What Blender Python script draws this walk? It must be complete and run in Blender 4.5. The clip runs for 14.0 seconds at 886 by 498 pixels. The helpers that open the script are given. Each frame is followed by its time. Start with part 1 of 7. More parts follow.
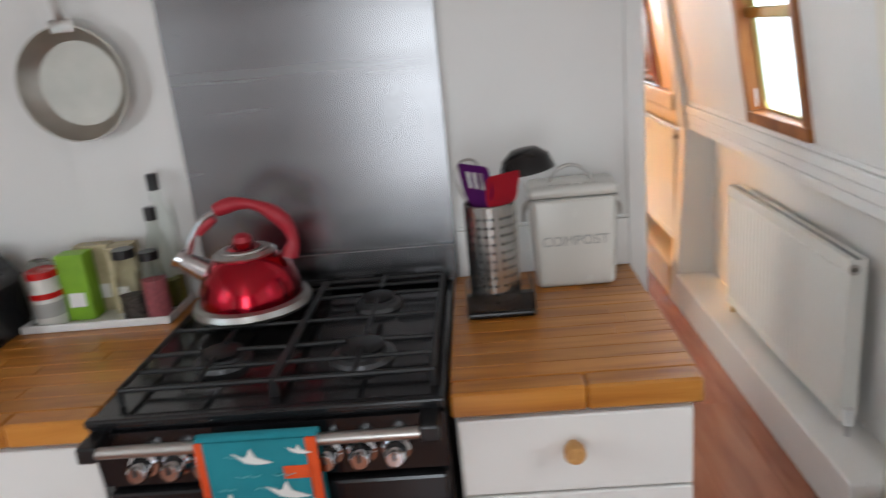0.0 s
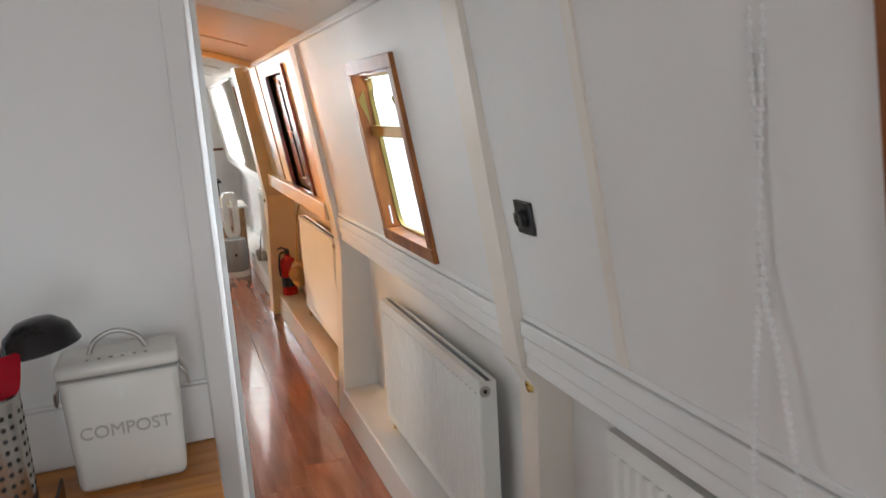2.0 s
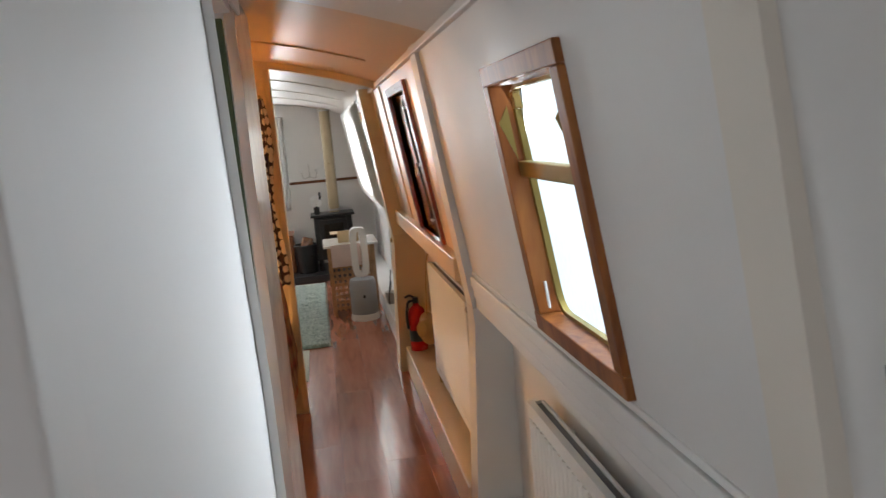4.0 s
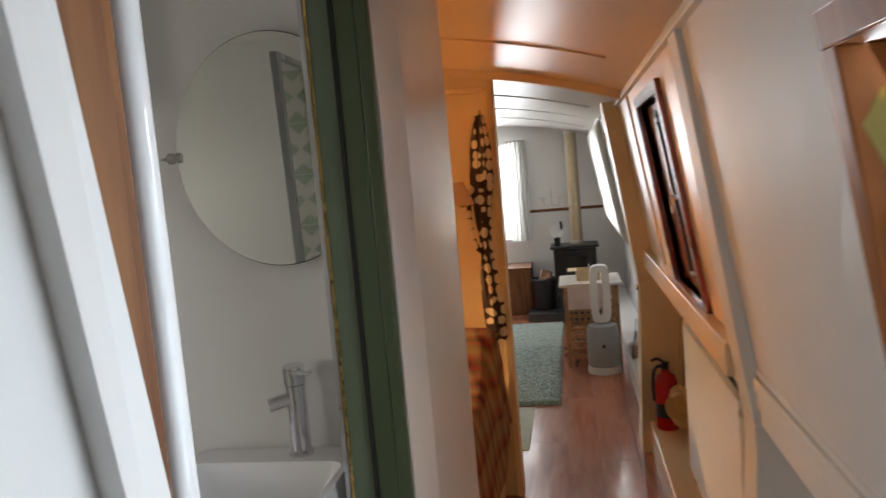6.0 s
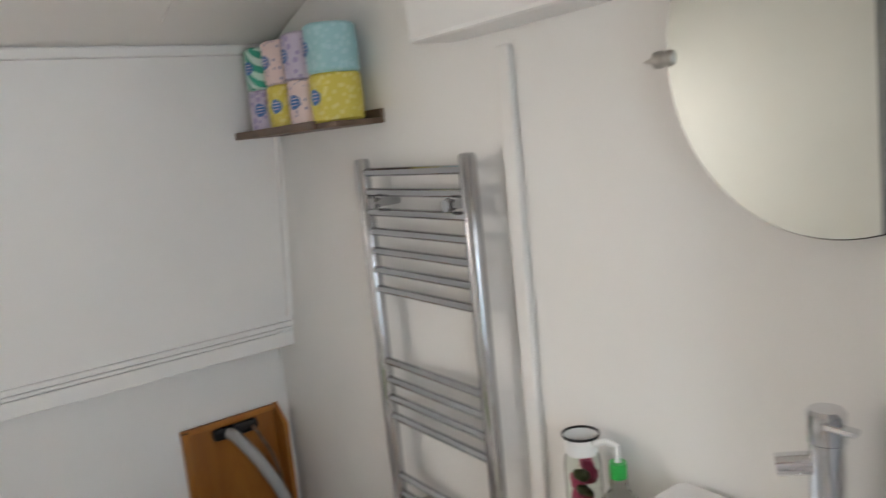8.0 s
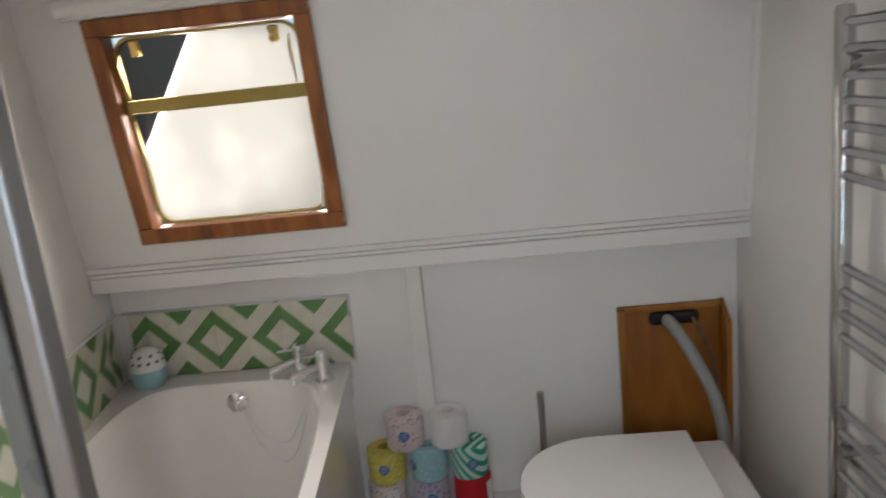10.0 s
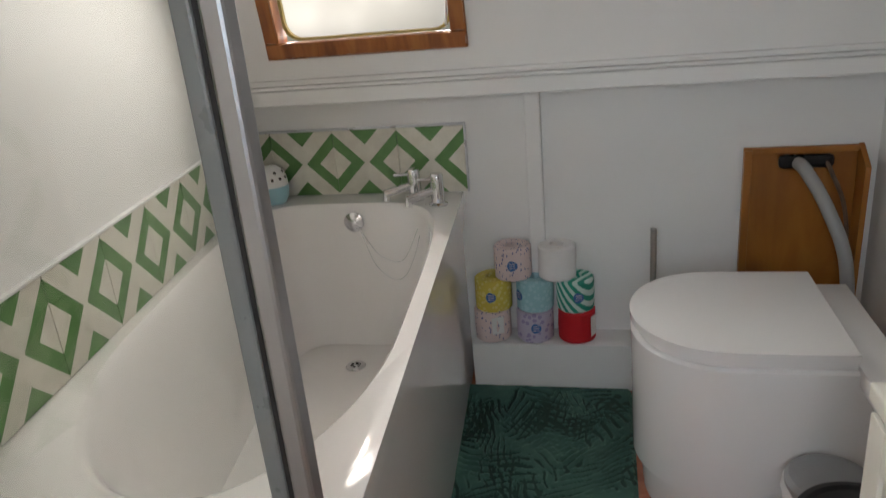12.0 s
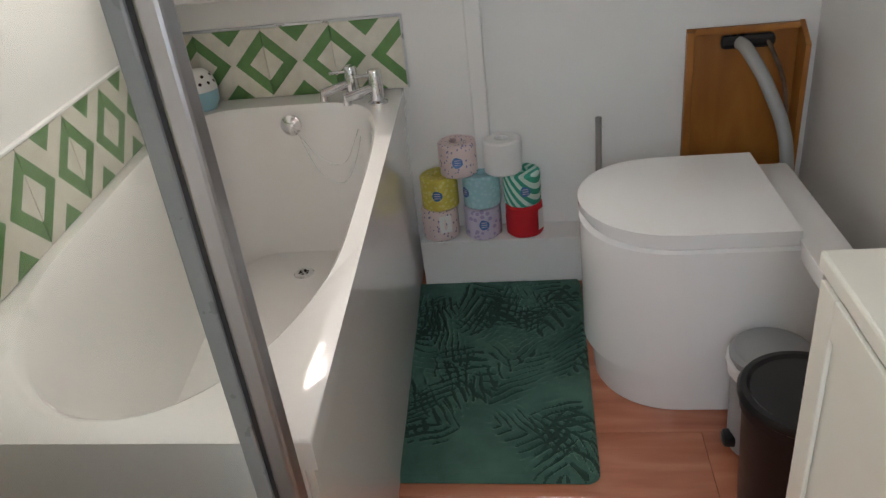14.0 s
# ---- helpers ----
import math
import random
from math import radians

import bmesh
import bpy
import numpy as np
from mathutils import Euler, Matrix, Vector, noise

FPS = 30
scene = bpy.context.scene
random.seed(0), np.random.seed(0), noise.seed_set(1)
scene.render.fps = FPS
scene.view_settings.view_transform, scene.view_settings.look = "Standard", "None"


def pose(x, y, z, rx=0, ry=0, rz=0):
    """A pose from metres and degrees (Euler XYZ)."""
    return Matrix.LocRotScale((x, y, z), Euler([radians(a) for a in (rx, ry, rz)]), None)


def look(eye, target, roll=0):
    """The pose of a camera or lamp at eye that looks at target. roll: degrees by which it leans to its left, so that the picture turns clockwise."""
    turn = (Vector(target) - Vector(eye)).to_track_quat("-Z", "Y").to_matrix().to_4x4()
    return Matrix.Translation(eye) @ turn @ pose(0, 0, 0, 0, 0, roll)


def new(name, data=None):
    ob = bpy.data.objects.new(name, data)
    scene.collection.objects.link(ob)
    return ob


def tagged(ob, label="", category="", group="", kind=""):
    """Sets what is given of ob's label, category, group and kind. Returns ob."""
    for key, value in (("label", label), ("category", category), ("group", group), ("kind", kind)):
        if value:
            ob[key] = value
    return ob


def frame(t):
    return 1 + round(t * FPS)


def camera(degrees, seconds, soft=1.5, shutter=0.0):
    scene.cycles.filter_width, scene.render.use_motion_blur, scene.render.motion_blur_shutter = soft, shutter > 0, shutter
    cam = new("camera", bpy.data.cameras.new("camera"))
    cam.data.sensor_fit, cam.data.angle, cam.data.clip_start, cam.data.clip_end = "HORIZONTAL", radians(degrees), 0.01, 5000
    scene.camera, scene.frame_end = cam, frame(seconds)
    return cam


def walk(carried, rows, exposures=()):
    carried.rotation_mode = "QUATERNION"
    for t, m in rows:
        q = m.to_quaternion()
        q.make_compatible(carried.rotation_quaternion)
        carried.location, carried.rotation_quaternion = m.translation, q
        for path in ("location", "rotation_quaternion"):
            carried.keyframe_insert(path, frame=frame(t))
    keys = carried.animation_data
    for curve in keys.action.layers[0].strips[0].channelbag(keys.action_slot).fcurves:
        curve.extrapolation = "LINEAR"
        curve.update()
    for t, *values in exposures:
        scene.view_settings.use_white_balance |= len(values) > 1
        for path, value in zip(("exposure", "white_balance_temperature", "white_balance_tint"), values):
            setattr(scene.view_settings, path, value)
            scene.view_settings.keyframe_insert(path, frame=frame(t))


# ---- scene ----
import functools

cam = camera(62.2, 14.0, soft=1.3, shutter=0.45)
PATH = [
    (0, (0.172, 0.438, 1.417), (0.052, 2.349, 0.839), -5.7),
    (0.5, (0.204, 0.446, 1.426), (0.487, 2.339, 0.848), -4.9),
    (1, (0.274, 0.477, 1.427), (0.901, 2.289, 0.857), -4.0),
    (1.5, (0.363, 0.563, 1.436), (1.1, 2.352, 0.93), -3.8),
    (2, (0.445, 0.661, 1.454), (1.117, 2.502, 1.054), -3.4),
    (2.5, (0.467, 0.822, 1.448), (1.067, 2.702, 1.123), -3.8),
    (2.7, (0.475, 0.927, 1.467), (1.058, 2.813, 1.148), -4.0),
    (4.8, (0.754, 1.787, 1.456), (0.802, 3.764, 1.161), -5.6),
    (5, (0.763, 1.866, 1.461), (0.744, 3.847, 1.191), -5.7),
    (5.5, (0.792, 2.051, 1.455), (0.615, 4.032, 1.247), -4.9),
    (6, (0.768, 2.244, 1.449), (0.414, 4.203, 1.256), -5.0),
    (6.5, (0.716, 2.422, 1.439), (0.167, 4.334, 1.235), -5.9),
    (7, (0.701, 2.554, 1.474), (-0.224, 4.307, 1.207), -5.7),
    (7.5, (0.667, 2.688, 1.474), (-0.643, 4.175, 1.197), -5.1),
    (8, (0.619, 2.763, 1.467), (-0.991, 3.908, 1.155), -5.8),
    (8.5, (0.564, 2.844, 1.463), (-1.213, 3.69, 1.107), -6.3),
    (9, (0.527, 2.895, 1.474), (-1.363, 3.422, 1.087), -7.3),
    (9.2, (0.522, 2.918, 1.467), (-1.402, 3.296, 1.073), -7.2),
    (11.3, (0.582, 2.967, 1.239), (-1.275, 2.429, 0.728), -5.1),
    (11.5, (0.584, 2.919, 1.244), (-1.273, 2.441, 0.673), -5.1),
    (12, (0.594, 2.906, 1.220), (-1.227, 2.469, 0.514), -5.4),
    (12.5, (0.59, 2.901, 1.178), (-1.199, 2.487, 0.383), -5.5),
    (13, (0.581, 2.898, 1.169), (-1.177, 2.507, 0.299), -5.8),
    (13.5, (0.577, 2.896, 1.17), (-1.162, 2.542, 0.248), -6.1),
    (14, (0.569, 2.891, 1.191), (-1.165, 2.599, 0.238), -6.9),
]
walk(cam, [(t, look(eye, target, roll)) for t, eye, target, roll in PATH],
     exposures=[(0, 0.70), (0.5, 0.67), (1.0, 0.47), (1.5, 0.45), (2.5, 0.24), (5.0, -0.45), (6.0, -0.45), (6.5, -0.22), (7.0, -0.05), (7.5, 0.43), (8.0, 0.55), (8.5, 0.36), (9.2, 0.32), (11.3, 0.06), (12.0, 0.18), (12.5, 0.30), (14.0, 0.42)])

# ---- world, daylight and lamps ----
world = bpy.data.worlds.new("sky")
scene.world = world
world.use_nodes = True
sky = world.node_tree.nodes.new("ShaderNodeTexSky")
sky.sky_type, sky.sun_disc = "NISHITA", False
sky.sun_elevation, sky.sun_rotation = radians(40), radians(60)
world.node_tree.links.new(sky.outputs[0], world.node_tree.nodes["Background"].inputs[0])
world.node_tree.nodes["Background"].inputs[1].default_value = 0.1

sun = new("sun", bpy.data.lights.new("sun", "SUN"))
sun.data.energy, sun.data.angle, sun.data.color = 1.0, radians(12), (1, 0.96, 0.9)
sun.matrix_world = look((6, 3, 6), (0, 2.5, 0))


def window_lamp(at, to, w, h, watts, colour, spread=180):
    """Sky light that comes in at a window: a lamp outside the pane."""
    lamp = new("window_light", bpy.data.lights.new("window_light", "AREA"))
    lamp.data.shape, lamp.data.size, lamp.data.size_y = "RECTANGLE", w, h
    lamp.data.energy, lamp.data.color, lamp.data.spread = watts, colour, radians(spread)
    lamp.matrix_world = look(at, to)


def bulb(at, watts, colour, r=0.03):
    lamp = new("bulb_light", bpy.data.lights.new("bulb_light", "POINT"))
    lamp.data.energy, lamp.data.color, lamp.data.shadow_soft_size = watts, colour, r
    lamp.location = at


DAY = (0.90, 0.95, 1.0)
WARM = (1.0, 0.62, 0.28)
window_lamp((1.30, 2.82, 1.27), (0.3, 2.25, 0.80), 0.85, 0.80, 22, (0.85, 0.92, 1.0), 150)      # corridor window
window_lamp((1.30, 0.85, 1.30), (0.3, 0.85, 0.95), 0.70, 0.75, 5.5, DAY)     # galley window
window_lamp((-1.55, 0.60, 1.32), (-0.5, 1.20, 0.90), 0.9, 0.75, 8.5, DAY)     # galley window across
window_lamp((-0.1, -1.80, 1.05), (-0.1, 0.5, 0.85), 0.8, 1.5, 12.5, (0.89, 0.945, 1.0))  # added fill light through an unseen aft opening
window_lamp((-1.395, 2.282, 1.324), (-0.395, 2.55, 0.98), 0.48, 0.50, 9.0, (1.0, 0.93, 0.865), 140)  # bathroom window
window_lamp((1.30, 7.7, 1.35), (0.2, 7.7, 0.9), 1.6, 0.75, 105, DAY)         # saloon window
window_lamp((-0.15, 10.15, 1.3), (-0.15, 9.0, 1.1), 0.75, 1.0, 70, DAY)     # saloon front door light
bulb((-0.75, 5.26, 1.362), 185.0, WARM)                                         # lit wall lamp over the bed


# ---- shaping ----
def finish(name, bm, mat, parent=None, label="", smooth=False):
    bmesh.ops.recalc_face_normals(bm, faces=bm.faces)
    me = bpy.data.meshes.new(name)
    bm.to_mesh(me)
    bm.free()
    if mat:
        me.materials.append(mat)
    if smooth:
        for p in me.polygons:
            p.use_smooth = True
        me.set_sharp_from_angle(angle=radians(40))
    ob = new(name, me)
    if parent:
        ob.parent = parent
    if label:
        ob["label"] = label
    return ob


def part(name, bm, mat, parent, label="", smooth=True):
    return finish(name, bm, mat, parent, label, smooth)


def thing(name, label, category, group="", at=(0, 0, 0)):
    ob = new(name)
    ob.location = at
    ob.empty_display_size = 0.05
    return tagged(ob, label, category, group)


def setting(name, bm, mat, label="", smooth=False):
    return tagged(finish(name, bm, mat, None, "", smooth), label, "", "", "structure")


def box(x0, x1, y0, y1, z0, z1, bevel=0.0, seg=2, bm=None):
    b = bmesh.new()
    bmesh.ops.create_cube(b, size=1)
    for v in b.verts:
        v.co = ((x0 + x1) / 2 + v.co.x * (x1 - x0), (y0 + y1) / 2 + v.co.y * (y1 - y0), (z0 + z1) / 2 + v.co.z * (z1 - z0))
    if bevel:
        bmesh.ops.bevel(b, geom=b.edges[:], offset=bevel, segments=seg, profile=0.5, affect="EDGES")
    return join(bm, b)


def join(bm, b):
    if bm is None:
        return b
    me = bpy.data.meshes.new("t")
    b.to_mesh(me)
    b.free()
    bm.from_mesh(me)
    bpy.data.meshes.remove(me)
    return bm


def lathe(profile, segs=32, at=(0, 0, 0), axis="z", bm=None):
    """Turn (radius, height) pairs about an axis."""
    b = bmesh.new()
    rings = []
    for r, h in profile:
        if r < 1e-5:
            rings.append([b.verts.new((0, 0, h))])
        else:
            rings.append([b.verts.new((r * math.cos(2 * math.pi * k / segs), r * math.sin(2 * math.pi * k / segs), h)) for k in range(segs)])
    for p, q in zip(rings, rings[1:]):
        for k in range(segs):
            a, c = k, (k + 1) % segs
            if len(p) == 1 and len(q) > 1:
                b.faces.new((p[0], q[a], q[c]))
            elif len(q) == 1 and len(p) > 1:
                b.faces.new((p[a], p[c], q[0]))
            elif len(p) > 1:
                b.faces.new((p[a], p[c], q[c], q[a]))
    turn = {"z": Matrix(), "x": Matrix.Rotation(radians(90), 4, "Y"), "y": Matrix.Rotation(radians(-90), 4, "X")}[axis]
    b.transform(Matrix.Translation(at) @ turn)
    return join(bm, b)


def rod(p, q, r, segs=16, bm=None, r2=None):
    p, q = Vector(p), Vector(q)
    d = q - p
    b = lathe([(0, 0), (r, 0), (r if r2 is None else r2, d.length), (0, d.length)], segs)
    b.transform(Matrix.Translation(p) @ d.to_track_quat("Z", "Y").to_matrix().to_4x4())
    return join(bm, b)


def smooth_path(pts, n=8):
    """A Catmull-Rom line through the points."""
    pts = [Vector(p) for p in pts]
    ext = [pts[0] * 2 - pts[1], *pts, pts[-1] * 2 - pts[-2]]
    out = []
    for a, p, q, d in zip(ext, ext[1:], ext[2:], ext[3:]):
        for k in range(n):
            t = k / n
            out.append(0.5 * (2 * p + (q - a) * t + (2 * a - 5 * p + 4 * q - d) * t * t + (3 * p - a - 3 * q + d) * t ** 3))
    return out + [pts[-1]]


def tube(pts, r, segs=10, bm=None, flat=1.0):
    b = bmesh.new()
    pts = [Vector(p) for p in pts]
    side = None
    rings = []
    for k, p in enumerate(pts):
        d = (pts[min(k + 1, len(pts) - 1)] - pts[max(k - 1, 0)]).normalized()
        side = (side - side.dot(d) * d).normalized() if side else d.orthogonal().normalized()
        up = d.cross(side)
        rad = r(k / (len(pts) - 1)) if callable(r) else r
        rings.append([b.verts.new(p + rad * (math.cos(2 * math.pi * j / segs) * side + flat * math.sin(2 * math.pi * j / segs) * up)) for j in range(segs)])
    for p, q in zip(rings, rings[1:]):
        for j in range(segs):
            b.faces.new((p[j], p[(j + 1) % segs], q[(j + 1) % segs], q[j]))
    b.faces.new(rings[0]), b.faces.new(rings[-1])
    return join(bm, b)


def prism(outline, z0, z1, bevel=0.0, bm=None, axis="z"):
    """A flat outline (two coordinates) drawn out along an axis."""
    b = bmesh.new()
    lay = {"z": lambda u, v, w: (u, v, w), "y": lambda u, v, w: (u, w, v), "x": lambda u, v, w: (w, u, v)}[axis]
    lo = [b.verts.new(lay(u, v, z0)) for u, v in outline]
    hi = [b.verts.new(lay(u, v, z1)) for u, v in outline]
    b.faces.new(lo), b.faces.new(hi)
    for k in range(len(lo)):
        b.faces.new((lo[k], lo[(k + 1) % len(lo)], hi[(k + 1) % len(lo)], hi[k]))
    if bevel:
        bmesh.ops.bevel(b, geom=[e for e in b.edges if len(e.link_faces) == 2 and e.calc_face_angle(0) > 0.6], offset=bevel, segments=3, profile=0.5, affect="EDGES")
    return join(bm, b)


def loft(rings, bm=None, cap0=True, cap1=True):
    b = bmesh.new()
    vs = [[b.verts.new(p) for p in ring] for ring in rings]
    n = len(vs[0])
    for p, q in zip(vs, vs[1:]):
        for j in range(n):
            b.faces.new((p[j], p[(j + 1) % n], q[(j + 1) % n], q[j]))
    if cap0:
        b.faces.new(vs[0])
    if cap1:
        b.faces.new(vs[-1])
    return join(bm, b)


def words(text, size, depth=0.0006):
    """Letters as a bmesh, flat in x and y, centred."""
    cu = bpy.data.curves.new("letters", "FONT")
    cu.body, cu.size, cu.extrude, cu.align_x, cu.align_y = text, size, depth, "CENTER", "CENTER"
    ob = new("letters", cu)
    me = bpy.data.meshes.new_from_object(ob.evaluated_get(bpy.context.evaluated_depsgraph_get()))
    b = bmesh.new()
    b.from_mesh(me)
    bpy.data.objects.remove(ob)
    bpy.data.curves.remove(cu)
    bpy.data.meshes.remove(me)
    return b


# ---- materials ----
def nodes_of(name):
    m = bpy.data.materials.new(name)
    m.use_nodes = True
    nt = m.node_tree
    return m, nt, nt.nodes["Principled BSDF"]


def ramp(nt, source, stops):
    r = nt.nodes.new("ShaderNodeValToRGB")
    while len(r.color_ramp.elements) < len(stops):
        r.color_ramp.elements.new(0.5)
    for e, (p, c) in zip(r.color_ramp.elements, stops):
        e.position, e.color = p, (*c, 1)
    nt.links.new(source, r.inputs[0])
    return r.outputs[0]


def noise_of(nt, scale, detail=4, stretch=(1, 1, 1), coords="Object", rough=0.55):
    tc, mp, n = nt.nodes.new("ShaderNodeTexCoord"), nt.nodes.new("ShaderNodeMapping"), nt.nodes.new("ShaderNodeTexNoise")
    mp.inputs["Scale"].default_value = stretch
    n.inputs["Scale"].default_value, n.inputs["Detail"].default_value, n.inputs["Roughness"].default_value = scale, detail, rough
    nt.links.new(tc.outputs[coords], mp.inputs[0])
    nt.links.new(mp.outputs[0], n.inputs["Vector"])
    return n.outputs["Fac"]


def bump_from(nt, bsdf, source, strength, distance=0.002):
    bp = nt.nodes.new("ShaderNodeBump")
    bp.inputs["Strength"].default_value, bp.inputs["Distance"].default_value = strength, distance
    nt.links.new(source, bp.inputs["Height"])
    nt.links.new(bp.outputs[0], bsdf.inputs["Normal"])


def paint(name, col, rough=0.5, var=0.06, scale=3.0, bump=0.08, grain=90.0, metal=0.0, coat=0.0, stretch=(1, 1, 1), spread=0.1):
    m, nt, b = nodes_of(name)
    d = tuple(c * (1 - var) for c in col)
    u = tuple(min(1, c * (1 + var * 0.5)) for c in col)
    nt.links.new(ramp(nt, noise_of(nt, scale, 5, stretch), [(0.3, d), (0.7, u)]), b.inputs["Base Color"])
    rr = nt.nodes.new("ShaderNodeMapRange")
    rr.inputs["To Min"].default_value, rr.inputs["To Max"].default_value = max(0.02, rough - spread), min(1, rough + spread)
    nt.links.new(noise_of(nt, scale * 2.7, 6, stretch), rr.inputs["Value"])
    nt.links.new(rr.outputs[0], b.inputs["Roughness"])
    b.inputs["Metallic"].default_value, b.inputs["Coat Weight"].default_value = metal, coat
    if bump:
        bump_from(nt, b, noise_of(nt, grain, 4, stretch), bump)
    return m


def timber(name, dark, mid, light, rough=0.4, stretch=(14, 1, 14), scale=3.0, coat=0.0, pieces=0.0, bump=0.1):
    """Grain along y (or along the short stretch); pieces: how much each piece differs."""
    m, nt, b = nodes_of(name)
    tc, mp = nt.nodes.new("ShaderNodeTexCoord"), nt.nodes.new("ShaderNodeMapping")
    mp.inputs["Scale"].default_value = stretch
    nt.links.new(tc.outputs["Object"], mp.inputs[0])
    oi = nt.nodes.new("ShaderNodeObjectInfo")
    sh = nt.nodes.new("ShaderNodeVectorMath")
    sh.operation = "SCALE"
    cx = nt.nodes.new("ShaderNodeCombineXYZ")
    for k in range(3):
        nt.links.new(oi.outputs["Random"], cx.inputs[k])
    nt.links.new(cx.outputs[0], sh.inputs[0])
    sh.inputs["Scale"].default_value = 37.0
    ad = nt.nodes.new("ShaderNodeVectorMath")
    nt.links.new(mp.outputs[0], ad.inputs[0]), nt.links.new(sh.outputs[0], ad.inputs[1])
    n = nt.nodes.new("ShaderNodeTexNoise")
    n.inputs["Scale"].default_value, n.inputs["Detail"].default_value, n.inputs["Distortion"].default_value = scale, 7, 0.6
    nt.links.new(ad.outputs[0], n.inputs["Vector"])
    col = ramp(nt, n.outputs["Fac"], [(0.28, dark), (0.5, mid), (0.74, light)])
    if pieces:
        hs = nt.nodes.new("ShaderNodeHueSaturation")
        mr = nt.nodes.new("ShaderNodeMapRange")
        mr.inputs["To Min"].default_value, mr.inputs["To Max"].default_value = 1 - pieces, 1 + pieces
        nt.links.new(oi.outputs["Random"], mr.inputs["Value"])
        nt.links.new(mr.outputs[0], hs.inputs["Value"])
        nt.links.new(col, hs.inputs["Color"])
        col = hs.outputs[0]
    nt.links.new(col, b.inputs["Base Color"])
    b.inputs["Roughness"].default_value, b.inputs["Coat Weight"].default_value = rough, coat
    bump_from(nt, b, n.outputs["Fac"], bump, 0.001)
    return m


def glassy(name, col, rough=0.02, bump=0.0, grain=40.0, alpha=0.0):
    m, nt, b = nodes_of(name)
    b.inputs["Base Color"].default_value = (*col, 1)
    b.inputs["Transmission Weight"].default_value, b.inputs["Roughness"].default_value, b.inputs["IOR"].default_value = 1, rough, 1.45
    if bump:
        bump_from(nt, b, noise_of(nt, grain, 3), bump, 0.004)
    return m


WHITE = paint("white_wall_paint", (0.80, 0.79, 0.77), 0.52, 0.04, 2.0, 0.06, 130)
RIBC = paint("pale_cream_paint", (0.80, 0.745, 0.66), 0.36, 0.05, 2.0, 0.06, 130)
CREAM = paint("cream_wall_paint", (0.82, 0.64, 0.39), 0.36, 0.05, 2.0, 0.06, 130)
CEIL = paint("ceiling_paint", (0.80, 0.77, 0.73), 0.30, 0.03, 1.5, 0.02, 25, spread=0.03)
CREAMCEIL = paint("cream_ceiling_colour", (0.76, 0.56, 0.36), 0.30, 0.03, 1.5, 0.02, 25, spread=0.03)
GLOSS = paint("white_gloss_paint", (0.82, 0.82, 0.82), 0.16, 0.03, 3, 0.05, 60)
SATIN = paint("cabinet_white", (0.80, 0.79, 0.76), 0.32, 0.03, 3, 0.04, 120)
OFFWHITE = paint("vanity_offwhite", (0.76, 0.74, 0.66), 0.35, 0.03, 3, 0.04, 120)
GREEN = paint("green_door_paint", (0.072, 0.098, 0.048), 0.35, 0.08, 4, 0.08, 90)
GREENL = paint("pale_green_door_paint", (0.125, 0.165, 0.105), 0.35, 0.06, 4, 0.08, 90)
CERAMIC = paint("white_ceramic", (0.84, 0.83, 0.82), 0.12, 0.02, 2, 0.02, 8, coat=0.4, spread=0.04)
ACRYLIC = paint("white_acrylic", (0.84, 0.82, 0.80), 0.09, 0.02, 2, 0.012, 6, coat=0.5, spread=0.03)
PLASTIC = paint("white_plastic", (0.80, 0.80, 0.79), 0.35, 0.03, 5, 0.03, 100)
RADPAINT = paint("radiator_enamel", (0.80, 0.80, 0.76), 0.30, 0.03, 2, 0.0, 80, spread=0.02)
# Stretched noise colours broad horizontal bands that imitate blurred window reflections.
STEEL = paint("brushed_steel", (0.25, 0.25, 0.26), 0.26, 0.10, 1.2, 0.0, 4, 1.0, stretch=(0.2, 1, 6), spread=0.06)
PANSTEEL = paint("scoured_pan_steel", (0.50, 0.475, 0.43), 0.45, 0.15, 9, 0.04, 30, 1.0)
STEEL2 = paint("polished_steel", (0.54, 0.525, 0.50), 0.34, 0.06, 4, 0.02, 40, 1.0)
DIMCHROME = paint("towel_rail_chrome", (0.52, 0.525, 0.54), 0.10, 0.06, 6, 0.0, 40, 1.0, spread=0.04)
BINBLACK = paint("glossy_black_plastic", (0.005, 0.005, 0.006), 0.36, 0.2, 8, 0.02, 90)
POTSTEEL = paint("brushed_pot_steel", (0.46, 0.45, 0.43), 0.22, 0.05, 3, 0.02, 30, 1.0, stretch=(1, 1, 0.1), spread=0.04)
CHROME = paint("chrome", (0.74, 0.75, 0.77), 0.07, 0.03, 6, 0.0, 40, 1.0, spread=0.03)
STILEM = paint("dull_aluminium", (0.42, 0.42, 0.43), 0.34, 0.06, 6, 0.02, 60, 1.0)
ALU = paint("satin_aluminium", (0.60, 0.61, 0.64), 0.30, 0.04, 6, 0.02, 60, 1.0)
BRASS = paint("brass", (0.62, 0.44, 0.16), 0.28, 0.12, 14, 0.03, 60, 1.0)
GOLDALU = paint("gold_anodised", (0.36, 0.27, 0.09), 0.42, 0.10, 10, 0.02, 60, 1.0)
ENAMEL = paint("black_enamel", (0.012, 0.012, 0.013), 0.16, 0.3, 5, 0.03, 40)
BURNER = paint("sooty_burner_metal", (0.13, 0.13, 0.135), 0.35, 0.3, 14, 0.08, 60, 0.6)
IRON = paint("cast_iron", (0.010, 0.010, 0.011), 0.42, 0.3, 12, 0.15, 150)
BLACKP = paint("black_plastic", (0.008, 0.008, 0.009), 0.3, 0.2, 8, 0.05, 90)
